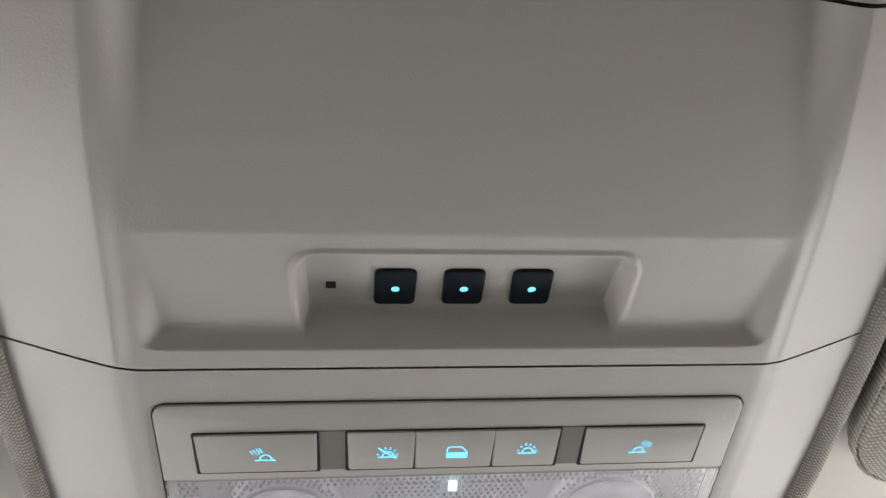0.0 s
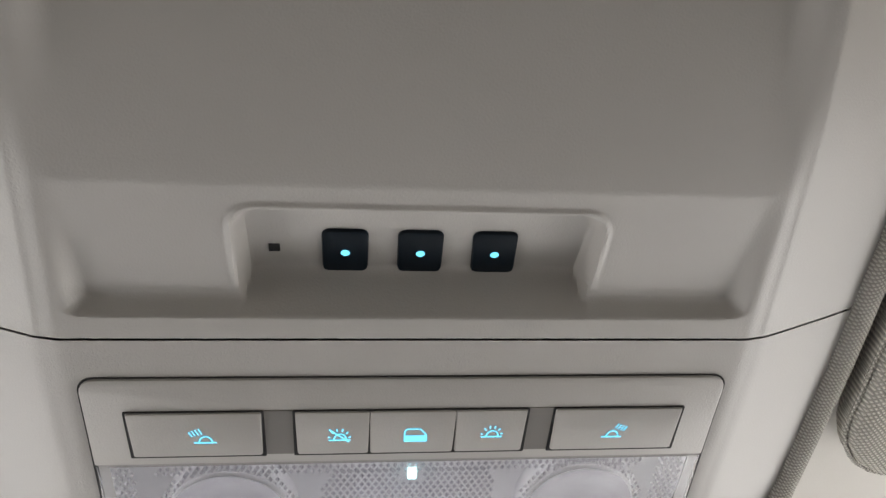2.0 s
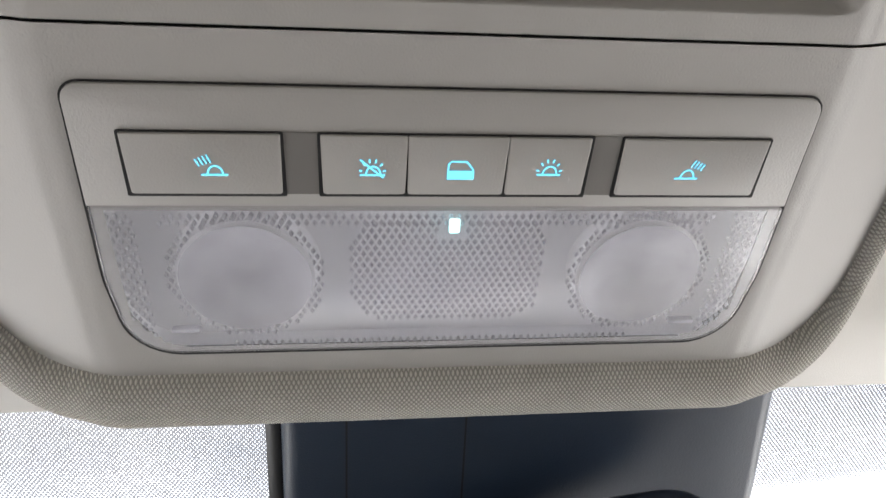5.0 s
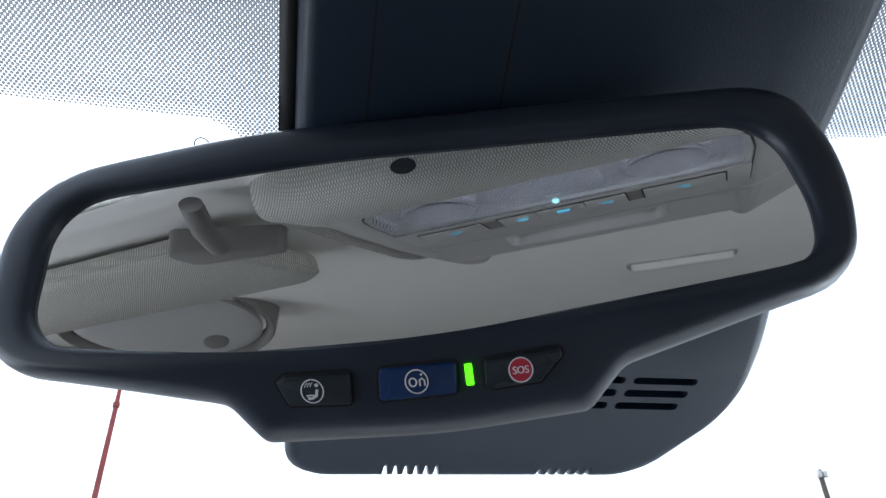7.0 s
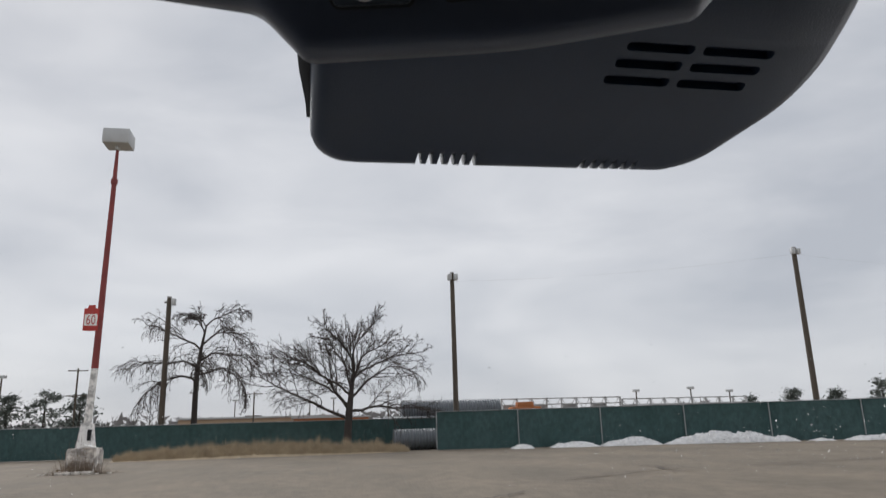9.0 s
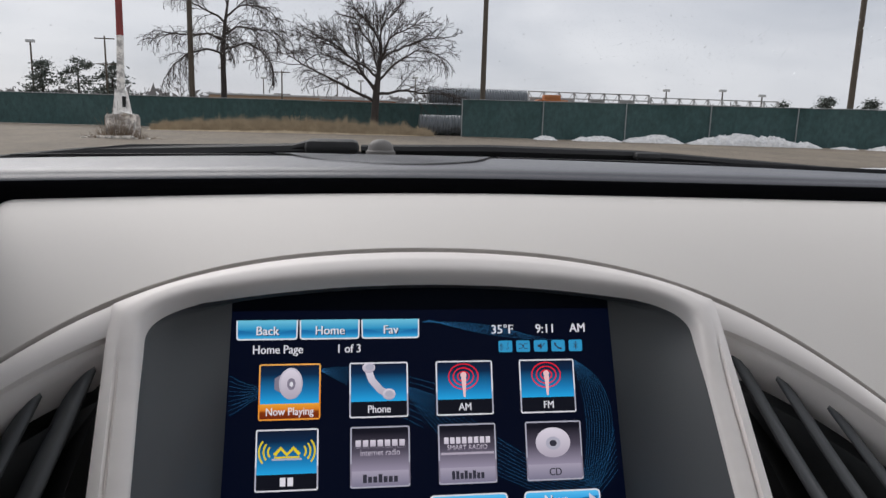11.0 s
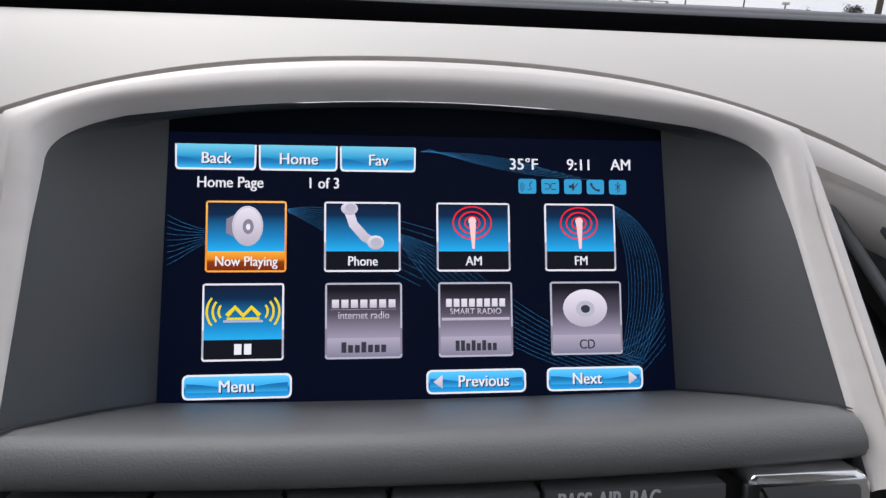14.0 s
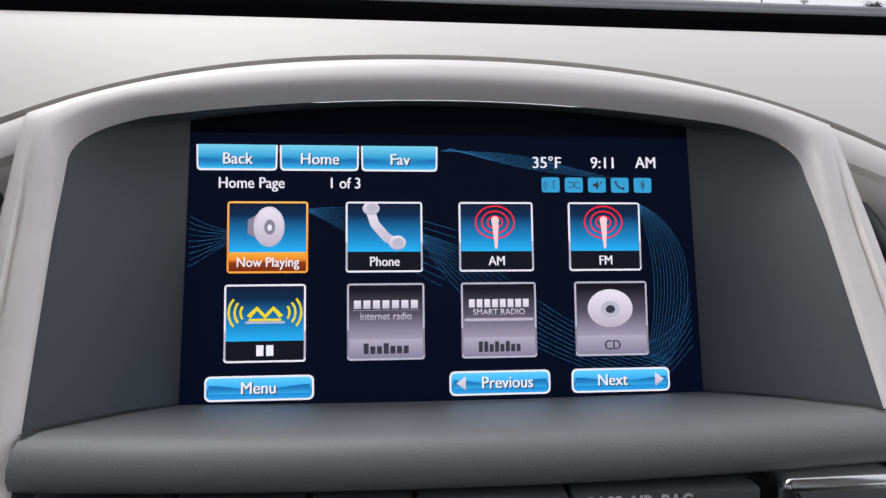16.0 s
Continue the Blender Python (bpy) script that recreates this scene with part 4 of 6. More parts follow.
def rear_view_mirror():
    mir = thing("rear_view_mirror", tuple(MM.translation), "black framed rear-view mirror with three call buttons below the glass", "mirror")
    outer = rpoly([(-0.1440, 0.0440, 0.034), (-0.1440, -0.0235, 0.024), (-0.0655, -0.0405, 0.010), (-0.0560, -0.0515, 0.005), (0.0, -0.0540, 0.3), (0.0445, -0.0520, 0.006),
                   (0.0560, -0.0415, 0.009), (0.1240, -0.0265, 0.020), (0.1318, 0.0060, 0.1), (0.1240, 0.0420, 0.021), (-0.0600, 0.0525, 0.4)], 9)
    glass = rpoly([(-0.1255, 0.0335, 0.020), (-0.1280, -0.0190, 0.018), (-0.06, -0.0290, 0.3), (0.0040, -0.0308, 0.4), (0.1135, -0.0215, 0.016), (0.1172, -0.0040, 0.06), (0.1115, 0.0290, 0.020), (-0.0300, 0.0362, 0.5)], 9)
    c = Vector((-0.006, -0.002))
    ang = [2 * math.pi * i / 300 for i in range(300)]
    O, Gl = star(outer, c, ang), star(glass, c, ang)

    def lip(y):
        """The button strip below the glass slopes away from the cabin."""
        d = -0.0305 - y
        return -0.75 * max(0.0, d) if d > 0.004 else -0.75 * max(0.0, d + 0.004) ** 2 / 0.016

    def mix(t, z):
        ring = [(g.x + (o.x - g.x) * t, g.y + (o.y - g.y) * t) for g, o in zip(Gl, O)]
        return [(x, y, z + lip(y)) for x, y in ring]

    rings = [mix(-0.02, -0.002), mix(0.0, 0.0016), mix(0.06, 0.0030), mix(0.18, 0.0037), mix(0.34, 0.0038), mix(0.50, 0.0036), mix(0.66, 0.0034), mix(0.80, 0.0029), mix(0.90, 0.0018), mix(0.96, 0.0000), mix(0.99, -0.0024), mix(1.0, -0.006)]
    for s, z in ((0.955, -0.0115), (0.87, -0.0165), (0.74, -0.0215), (0.52, -0.0255), (0.2, -0.0280)):
        rings.append([(c.x + (o.x - c.x) * s, c.y + (o.y - c.y) * s, z + lip(o.y) * s * s) for o in O])
    loft("housing", rings[::-1], M_MFRAME, mir, MM, True, False, "black moulded mirror housing")
    flat("mirror_glass", [Vector(p[:2]) for p in mix(0.01, 0)], 0.0, m_mirror, mir, MM, "silvered mirror glass")
    flat("light_sensor", disc(-0.0047, 0.0298, 0.0043, 0.0030, 28), 0.0003, M_MBTN, mir, MM, "black oval light sensor spot")
    # buttons, laid on the sloping strip
    ML = MM @ Matrix.Translation((0, -0.030, 0.0040)) @ Matrix.Rotation(math.atan(0.75), 4, "X")

    def button(o, material, label):
        ringflat("button_gap", inset(o, -0.0009), 0.0012, 0.0006, M_GAP, mir, ML)
        return slab("call_button", o, -0.0020, 0.0022, 0.0011, material, mir, ML, label)

    z = 0.0024
    b1 = button(rpoly([(-0.0243, -0.0094, 0.0012), (-0.0436, -0.0083, 0.0012), (-0.0466, -0.0100, 0.0010), (-0.0437, -0.0178, 0.0014), (-0.0253, -0.0193, 0.0012)], 5), M_MBTN, "black button with white symbol")
    b2 = button(rpoly([(0.0070, -0.0098, 0.0012), (-0.0158, -0.0096, 0.0012), (-0.0168, -0.0194, 0.0012), (0.0060, -0.0194, 0.0012)], 5), M_MBLUE, "navy blue button with white ring")
    b3 = button(rpoly([(0.0370, -0.0091, 0.0012), (0.0149, -0.0102, 0.0012), (0.0145, -0.0193, 0.0012), (0.0302, -0.0187, 0.0014), (0.0372, -0.0116, 0.0012)], 5), M_MBTN, "black button with red emergency disc")
    x, y = -0.0359, -0.0135
    ringflat("printed_ring", disc(x, y, 0.0035, 0.0038), 0.00042, z, M_PRINT, b1, ML)
    flats("printed_symbol", [stroke([(x - 0.0016, y - 0.0021), (x - 0.0002, y - 0.0022), (x + 0.0010, y - 0.0016), (x + 0.0015, y + 0.0004)], 0.0009), disc(x + 0.0015, y + 0.0017, 0.0006, n=10),
                             stroke([(x - 0.0019, y - 0.0013), (x - 0.0009, y - 0.0012), (x + 0.0006, y - 0.0014)], 0.0005)] +
          [stroke(arc(x + 0.0012 - k, y + 0.0012, 0.0016, 115, 175, 6), 0.00028) for k in (0.0, 0.0008, 0.0016)], z, M_PRINT, b1, ML)
    x, y = -0.0051, -0.0141
    ringflat("printed_ring", disc(x, y, 0.0035, 0.0038), 0.00042, z, M_PRINT, b2, ML)
    ringflat("printed_symbol", disc(x - 0.0011, y - 0.0001, 0.0013, 0.0015, 18), 0.0005, z, M_PRINT, b2, ML)
    flats("printed_symbol", [stroke([(x + 0.0009, y - 0.0015), (x + 0.0009, y + 0.0004), (x + 0.0016, y + 0.0008), (x + 0.0023, y + 0.0002), (x + 0.0023, y - 0.0015)], 0.0005), disc(x + 0.0016, y + 0.0020, 0.00038, n=10)], z, M_PRINT, b2, ML)
    x, y = 0.0251, -0.0140
    flat("red_disc", disc(x, y, 0.0034, 0.0037), z, M_RED, b3, ML)
    ringflat("printed_ring", disc(x, y, 0.0036, 0.0039), 0.00042, z + 0.0001, M_PRINT, b3, ML)
    text("printed_letters", "SOS", x - 0.0001, y - 0.0011, 0.0033, z + 0.0001, M_PRINT, b3, ML, squeeze=0.82, heavy=0.06)
    slab("green_light", rect(0.0090, -0.0177, 0.0113, -0.0112, 0.0004), -0.001, 0.0012, 0.0004, M_GREEN, mir, ML, "small lit green status light")


rear_view_mirror()


# ---------------------------------------------------------------- dashboard
def rail_y(x):
    """Where the dark upper dash begins, ahead of the light pad."""
    return 0.446 - 0.55 * max(0.0, -(x - 0.06)) ** 1.7 - 0.12 * max(0.0, x - 0.06) ** 1.5


def arch_top(u):
    return 0.0345 - 1.10 * u * u - 42 * u ** 4


def pad_front(x):
    """The pad's rear edge, tucked behind the trim arch."""
    a = min(abs(x), 0.20)
    w = arch_top(a) + 0.0012
    if abs(x) > 0.20:
        w -= 0.10 * (abs(x) - 0.20)
    return MB @ Vector((x, w, -0.0120))


def dash():
    pad = thing("dash_pad", (0, 0.38, 1.03), "light grey soft padded dashboard top", "dashboard", kind="structure")

    def f(u, v):
        v = v ** 1.5
        x0 = -0.180 - 0.033 * v
        x = x0 + (u ** 1.6) * (0.756 - x0)
        p = pad_front(x)
        q = Vector((x, rail_y(x) + 0.003, 1.0470))
        y = p.y + (q.y - p.y) * v
        z = p.z + (q.z - p.z) * (1 - (1 - v) ** 1.7)
        edge = min(1.0, (x - x0) / 0.013)
        return (x, y, z - 0.014 * (1 - math.sqrt(edge * (2 - edge))) + 0.0068 * math.sqrt(min(1.0, v / 0.012)) * (1 - v))

    sheet("pad_skin", 130, 30, f, M_PAD, pad)
    sheet("pad_side", 10, 24, lambda u, v: (f(0, v)[0], f(0, v)[1], f(0, v)[2] - 0.12 * u), M_PAD, pad)
    top = thing("upper_dash", (0, 0.6, 1.05), "charcoal grained upper dashboard below the windscreen", "dashboard", kind="structure")
    prof = [(0.004, 1.0400), (0.0015, 1.0455), (0.0, 1.0530), (0.0015, 1.0565), (0.006, 1.0590), (0.016, 1.0620), (0.05, 1.0640), (0.09, 1.0640), (0.14, 1.0610), (0.172, 1.0580), (0.182, 1.0480), (0.196, 0.990)]

    def g(u, v):
        x = -0.70 + u * 1.40
        k = v * (len(prof) - 1)
        i = min(int(k), len(prof) - 2)
        t = k - i
        a, b, c, d = (prof[min(max(i + j, 0), len(prof) - 1)] for j in (-1, 0, 1, 2))
        s, z = (0.5 * (2 * b[j] + (c[j] - a[j]) * t + (2 * a[j] - 5 * b[j] + 4 * c[j] - d[j]) * t * t + (3 * b[j] - a[j] - 3 * c[j] + d[j]) * t ** 3) for j in (0, 1))
        return (x, rail_y(x) + s * (1 - 0.25 * min(1, x * x)), z - 0.030 * x * x * min(1, s / 0.05))

    # front riser coloured black, imitating the shaded gap under the dash lip
    sheet("dash_edge", 90, 12, lambda u, v: g(u, v * 3 / 11), M_COWL, top, "front edge toned black for the shade under the dash lip")
    sheet("dash_skin", 90, 60, lambda u, v: g(u, (3 + v * 6) / 11), M_DASH, top)
    # rear drop coloured black, imitating shade in the gap before the glass
    sheet("dash_rear_edge", 90, 10, lambda u, v: g(u, (9 + v * 2) / 11), M_COWL, top, "rear edge toned black for the shade in the gap before the glass")
    # defroster slots
    for x0, x1 in ((-0.275, -0.095), (0.092, 0.295)):
        sheet("defroster_slot", 30, 1, lambda u, v, x0=x0, x1=x1: (x0 + (x1 - x0) * u, 0.600 + 0.10 * (x0 + (x1 - x0) * u) - 0.05 * abs(x0 + (x1 - x0) * u) + 0.007 * v, 1.0604 - 0.03 * (x0 + (x1 - x0) * u) ** 2), M_GAP, top, thick=0.001)
    # speaker grille: half oval of fine ribs
    gr = thing("speaker_grille", (-0.002, 0.53, 1.065), "dark ribbed centre speaker grille in the dash top", "speaker grille")
    o = rpoly([(-0.092, 0.575, 0.004), (-0.062, 0.486, 0.05), (0.0, 0.460, 0.09), (0.054, 0.486, 0.05), (0.088, 0.575, 0.004), (0.0, 0.588, 0.2)], 8)

    def dz(y):
        s = (y - 0.446)
        for i in range(len(prof) - 1):
            if prof[i][0] <= s <= prof[i + 1][0] and i > 1:
                return prof[i][1] + (prof[i + 1][1] - prof[i][1]) * (s - prof[i][0]) / (prof[i + 1][0] - prof[i][0])
        return 1.06

    mk("grille_frame", [(p.x, p.y, dz(p.y) + 0.0012) for p in o] + [(p.x, p.y, dz(p.y) + 0.0012) for p in inset(o, 0.0010)],
       [(i, (i + 1) % len(o), (i + 1) % len(o) + len(o), i + len(o)) for i in range(len(o))], M_GAP, gr, False)
    verts, faces = [], []
    inn = inset(o, 0.0011)
    for i in range(150):
        x = -0.088 + i * 0.00118
        ys = []
        for k in range(len(inn)):
            p, q = inn[k], inn[(k + 1) % len(inn)]
            if (p.x - x) * (q.x - x) < 0:
                ys.append(p.y + (q.y - p.y) * (x - p.x) / (q.x - p.x))
        if len(ys) < 2:
            continue
        y0, y1 = min(ys), max(ys)
        n = 6
        base = len(verts)
        for j in range(n + 1):
            y = y0 + (y1 - y0) * j / n
            z = dz(y)
            verts += [(x - 0.0005, y, z + 0.0004), (x - 0.00025, y, z + 0.0011), (x + 0.00025, y, z + 0.0011), (x + 0.0005, y, z + 0.0004)]
        for j in range(n):
            for k in range(3):
                a = base + j * 4 + k
                faces.append((a, a + 1, a + 5, a + 4))
    mk("grille_ribs", verts, faces, M_DASH, gr, False, "fine parallel ribs", None, "stuff")
    # light sensor dome
    sen = thing("sun_sensor", (-0.008, 0.584, 1.062), "small round dark sun sensor dome on the dash top", "sensor")
    rings = []
    for r, z in ((0.0118, 1.058), (0.0118, 1.0650), (0.0104, 1.0660), (0.0100, 1.0690), (0.0078, 1.0722), (0.0046, 1.0740), (0.0012, 1.0746)):
        rings.append([(-0.008 + r * math.cos(a * 0.2618), 0.584 + r * math.sin(a * 0.2618), z) for a in range(24)])
    loft("sensor_dome", rings, M_WELL, sen)
    # instrument hood to the driver's side
    ih = thing("instrument_hood", (-0.38, 0.36, 1.05), "dark grey instrument binnacle hood beside the pad", "instrument hood")

    def hood(u, v):
        y = 0.20 + v * 0.285
        w = 0.486 - 0.36 * (y - 0.293)
        x = -0.656 + u * w
        side = max(0.0, 1 - abs(u * 2 - 1) ** 70) ** 0.5
        z = 0.90 + (0.164 - 0.06 * max(0.0, x + 0.30)) * side
        z -= 0.025 * max(0.0, (v - 0.8) / 0.2) ** 2
        return (x, y + 0.02 * (x + 0.43) ** 2, z)

    sheet("hood_skin", 200, 24, hood, M_DASH, ih, thick=0.004)
    # body below the pad, closing the dash
    low = thing("lower_dash", (0, 0.5, 0.7), "dark lower dashboard body", "dashboard", kind="structure")
    box("dash_body", (-0.68, 0.36, 0.30), (0.68, 0.74, 0.90), M_HOOD, low, 0.02)
    box("dash_core", (-0.66, 0.335, 0.86), (-0.13, 0.47, 1.015), M_HOOD, low, 0.01)
    for s in (-1, 1):
        sheet("lower_pad", 40, 24, lambda u, v, s=s: (s * (0.124 + 0.54 * u), MB.translation.y + 0.7944 * (arch_top(min(0.2, 0.124 + 0.54 * u)) - 0.003) - 0.02 - v * 0.06, 1.015 + 0.6073 * (arch_top(min(0.2, 0.124 + 0.54 * u)) - 0.003) - 0.03 - v * 0.25), M_HOOD, low)


dash()


def side_u(w):
    """Half width of the display opening at height w on the trim's face."""
    return 0.1112 - 0.118 * max(0.0, -w - 0.005) ** 1.0 * 1.0


def opening(n=40):
    """Right half of the display opening from bottom to the crown, on the trim's face."""
    pts = []
    for i in range(n):
        w = -0.112 + (0.100) * i / (n - 1)
        pts.append(Vector((side_u(w), w)))
    a = pts[-1]
    ctrl = [a, Vector((0.1125, -0.0015)), Vector((0.1040, 0.0035)), Vector((0.092, 0.0078))]
    for i in range(1, 13):
        t = i / 12
        pts.append(ctrl[0] * (1 - t) ** 3 + ctrl[1] * 3 * t * (1 - t) ** 2 + ctrl[2] * 3 * t * t * (1 - t) + ctrl[3] * t ** 3)
    for i in range(1, 25):
        u = 0.092 * (1 - i / 24)
        pts.append(Vector((u, 0.0172 - (u / 0.092) ** 2 * 0.0094)))
    return pts


def centre_stack():
    half = opening()
    loop = half + [Vector((-p.x, p.y)) for p in half[::-1][1:]]
    # ---- trim arch
    trim = thing("display_trim", (0, 0.29, 1.0), "satin champagne trim arch round the dash display", "dash trim")
    outl = []
    for p in loop:
        au = abs(p.x)
        if p.y < -0.004:
            k = step(-0.03, -0.004, p.y)
            outl.append(Vector((math.copysign(au + 0.0140 + 0.0015 * k, p.x), p.y + 0.012 * k)))
        else:
            u = p.x * 1.09
            outl.append(Vector((u, min(arch_top(u), 0.0345))))
    rings = []
    SECT = ((0.0, -0.0010, -0.0026), (0.03, 0.0003, -0.0008), (0.06, 0.0008, 0.0010), (0.10, 0.0011, 0.0026), (0.15, 0.0014, 0.0035), (0.22, 0.0018, 0.0039), (0.32, 0.0020, 0.0039), (0.50, 0.0018, 0.0035), (0.545, 0.0006, 0.0033),
            (0.585, 0.0006, 0.0031), (0.64, 0.0026, 0.0027), (0.80, 0.0024, 0.0014), (0.93, 0.0012, 0.0002), (0.975, -0.0010, -0.0010), (1.0, -0.0120, -0.0150))
    for t, leg, arch in SECT:
        ring = []
        for p, q in zip(loop, outl):
            k = step(-0.040, -0.006, p.y)
            ring.append((p.x + (q.x - p.x) * t, p.y + (q.y - p.y) * t, leg + (arch - leg) * k))
        rings.append(ring)
    loft("trim_band", rings, M_BEZEL, trim, MB, False, False, closed=False)
    # bead added, its brown grey standing in for shade in the trim-pad groove
    sheet("trim_seal", 90, 8, lambda u, v: (-0.2 + 0.4 * u, arch_top(-0.2 + 0.4 * u) - 0.0006 + 0.0044 * v, -0.0056 + 0.0054 * math.sin(math.pi * (0.10 + 0.8 * v))), M_GROOVE, trim, "brown grey bead toned for the shaded groove between trim and pad", m=MB)
    # wings that run on over the side vents
    for s in (-1, 1):
        def wing(u, v, s=s):
            x = 0.1165 + 0.115 * u
            hi = arch_top(x)
            lo = hi - 0.0125 - 0.006 * (1 - u)
            w = hi + (lo - hi) * v
            zz = 0.0022 * math.sin(math.pi * min(1, max(0, v))) ** 0.5 - 0.0016 - 0.004 * (v > 0.98) - 0.004 * (v < 0.02)
            return (s * x, w, zz)
        sheet("trim_wing", 24, 14, wing, M_BEZEL, trim, m=MB)
        # side vent: dark mouth with louvres
        vent = thing("side_air_vent", tuple(MB @ Vector((s * 0.16, -0.06, -0.02))), "dark slatted air vent beside the display", "air vent", "side air vents")
        def brow(u, v, s=s):
            x = 0.1215 + 0.11 * u
            lo = arch_top(x) - 0.0125 - 0.006 * (1 - u)
            return (s * (x + 0.003 * v), lo + 0.001 - 0.012 * v, -0.0030 - 0.0010 * v - 0.012 * v * v)
        sheet("trim_brow", 24, 6, brow, M_BEZEL, trim, m=MB)
        sheet("vent_mouth", 10, 16, lambda u, v, s=s: (s * (0.122 + 0.012 * v + 0.10 * u), 0.000 - 0.125 * v - 0.11 * u * (1 - v), -0.012 - 0.022 * math.sin(math.pi * u)), M_GAP, vent, m=MB)
        for k in range(5):
            def slat(u, v, s=s, k=k):
                w = -0.012 - 0.115 * v
                x = 0.1275 + 0.0165 * k + 0.010 * v + 0.006 * v * v + 0.013 * u
                return (s * x, w - 0.85 * (x - 0.127) * (1 - v) ** 2, -0.0045 - 0.011 * u * u - 0.004 * (1 - v))
            sheet("vent_slat", 4, 16, slat, M_RECESS, vent, m=MB, thick=0.0018)
    # ---- recess
    rec = thing("display_recess", (0, 0.28, 0.97), "dark grey hooded recess with a shelf below the display", "display hood")
    SV0, SV1 = -0.0634, 0.0240
    inner = []
    for p in loop:
        q = MB @ Vector((p.x, p.y, -0.0020 - 0.0020 * step(-0.040, -0.006, p.y)))
        inner.append(q)
    back = []
    for p in loop:
        au = abs(p.x)
        if p.y < -0.004:
            v = SV0 + (SV1 - SV0 - 0.004) * (p.y + 0.112) / 0.108
            u = 0.0835 - 0.0020 * (v - SV0) / (SV1 - SV0)
        else:
            u, v = 0.0815 * min(1.0, au / 0.108), SV1 + 0.002 + 0.006 * (1 - (au / 0.11) ** 2)
        back.append(MS @ Vector((math.copysign(u, p.x), v, 0.0005)))
    rings = [[tuple(MB @ Vector((p.x, p.y, -0.0008 - 0.0021 * step(-0.040, -0.006, p.y)))) for p in loop]]
    for t in (0.04, 0.3, 0.6, 0.97, 1.0):
        rings.append([tuple(a.lerp(b, t)) for a, b in zip(inner, back)])
    k0 = len(half) - 27
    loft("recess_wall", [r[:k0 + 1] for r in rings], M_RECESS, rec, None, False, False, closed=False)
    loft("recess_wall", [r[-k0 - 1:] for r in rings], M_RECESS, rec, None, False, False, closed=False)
    # ceiling toned darker than the walls for the shade under the arch
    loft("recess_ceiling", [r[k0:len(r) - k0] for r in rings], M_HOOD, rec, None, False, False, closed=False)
    flat("screen_surround", rect(-0.096, -0.066, 0.096, 0.0330), -0.0010, M_BLACK, rec, MS)
    # shelf with rolled lip and the face below it
    bl = MS @ Vector((0, SV0 + 0.0005, 0))
    prof = [(bl.y + 0.004, bl.z - 0.0012), (bl.y - 0.004, bl.z + 0.0006), (0.240, 0.9475), (0.2185, 0.9572), (0.2140, 0.9592), (0.2100, 0.9600), (0.2060, 0.9592), (0.2032, 0.9570), (0.2022, 0.9548), (0.2026, 0.9525), (0.2040, 0.9508), (0.2060, 0.9500)]
    # shelf toned paler than the walls for the light falling on it
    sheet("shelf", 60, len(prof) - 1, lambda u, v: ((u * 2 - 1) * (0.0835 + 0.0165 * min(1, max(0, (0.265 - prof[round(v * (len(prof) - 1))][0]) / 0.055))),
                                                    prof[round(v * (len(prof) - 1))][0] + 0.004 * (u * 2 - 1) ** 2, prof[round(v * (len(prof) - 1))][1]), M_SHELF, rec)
    for s in (-1, 1):
        def seam(u, v, s=s):
            q = prof[1 + round(u * 4)]
            e = 0.0835 + 0.0165 * min(1, max(0, (0.265 - q[0]) / 0.055))
            return (s * (e - 0.0011 + 0.0014 * v), q[0] + 0.004, q[1] + 0.0007)
        sheet("shelf_seam", 4, 1, seam, M_GAP, rec)
    # ---- row of buttons under the shelf
    fm = frame_of((0, 0.2035 - 0.2041 * 0.948, 0.0), (1, 0, 0), (0, 0.20, 0.98), (0, -0.98, 0.20))
    row = thing("switch_row", (0, 0.2, 0.94), "row of black dash buttons under the display shelf", "dash buttons")
    for x0, x1 in ((-0.098, -0.0676), (-0.0668, -0.0388), (-0.0380, -0.0160), (-0.0152, 0.0182), (0.0190, 0.0626)):
        o = rect(x0, 0.916, x1, 0.9492, 0.0012)
        slab("dash_button", [Vector((p.x, p.y / 0.98)) for p in o], -0.010, 0.0018, 0.0010, M_BTN, row, fm)
    wx = 0.0218
    for s in ("PASS", "AIR", "BAG"):
        w = text("printed_word", s, wx, 0.9440 / 0.98, 0.0068, 0.0021, M_PRINT, row, fm, "LEFT", squeeze=0.56, heavy=0.05)
        wx += 0.0014 + max(v.co.x for v in w.data.vertices) - min(v.co.x for v in w.data.vertices)
    co = rpoly([(0.0660, 0.925, 0.004), (0.0995, 0.925, 0.004), (0.0985, 0.9708, 0.005), (0.0668, 0.9708, 0.003)], 6)
    slab("chrome_frame", co, -0.008, 0.0030, 0.0016, M_CHROME, row, fm, "chrome framed button")
    slab("dash_button", inset(co, 0.0030), 0.0, 0.0032, 0.0005, M_BTN, row, fm)
    sheet("row_backing", 20, 1, lambda u, v: (-0.105 + 0.21 * u, 0.206 - 0.02 * v, 0.9485 - 0.07 * v), M_GAP, row)


centre_stack()


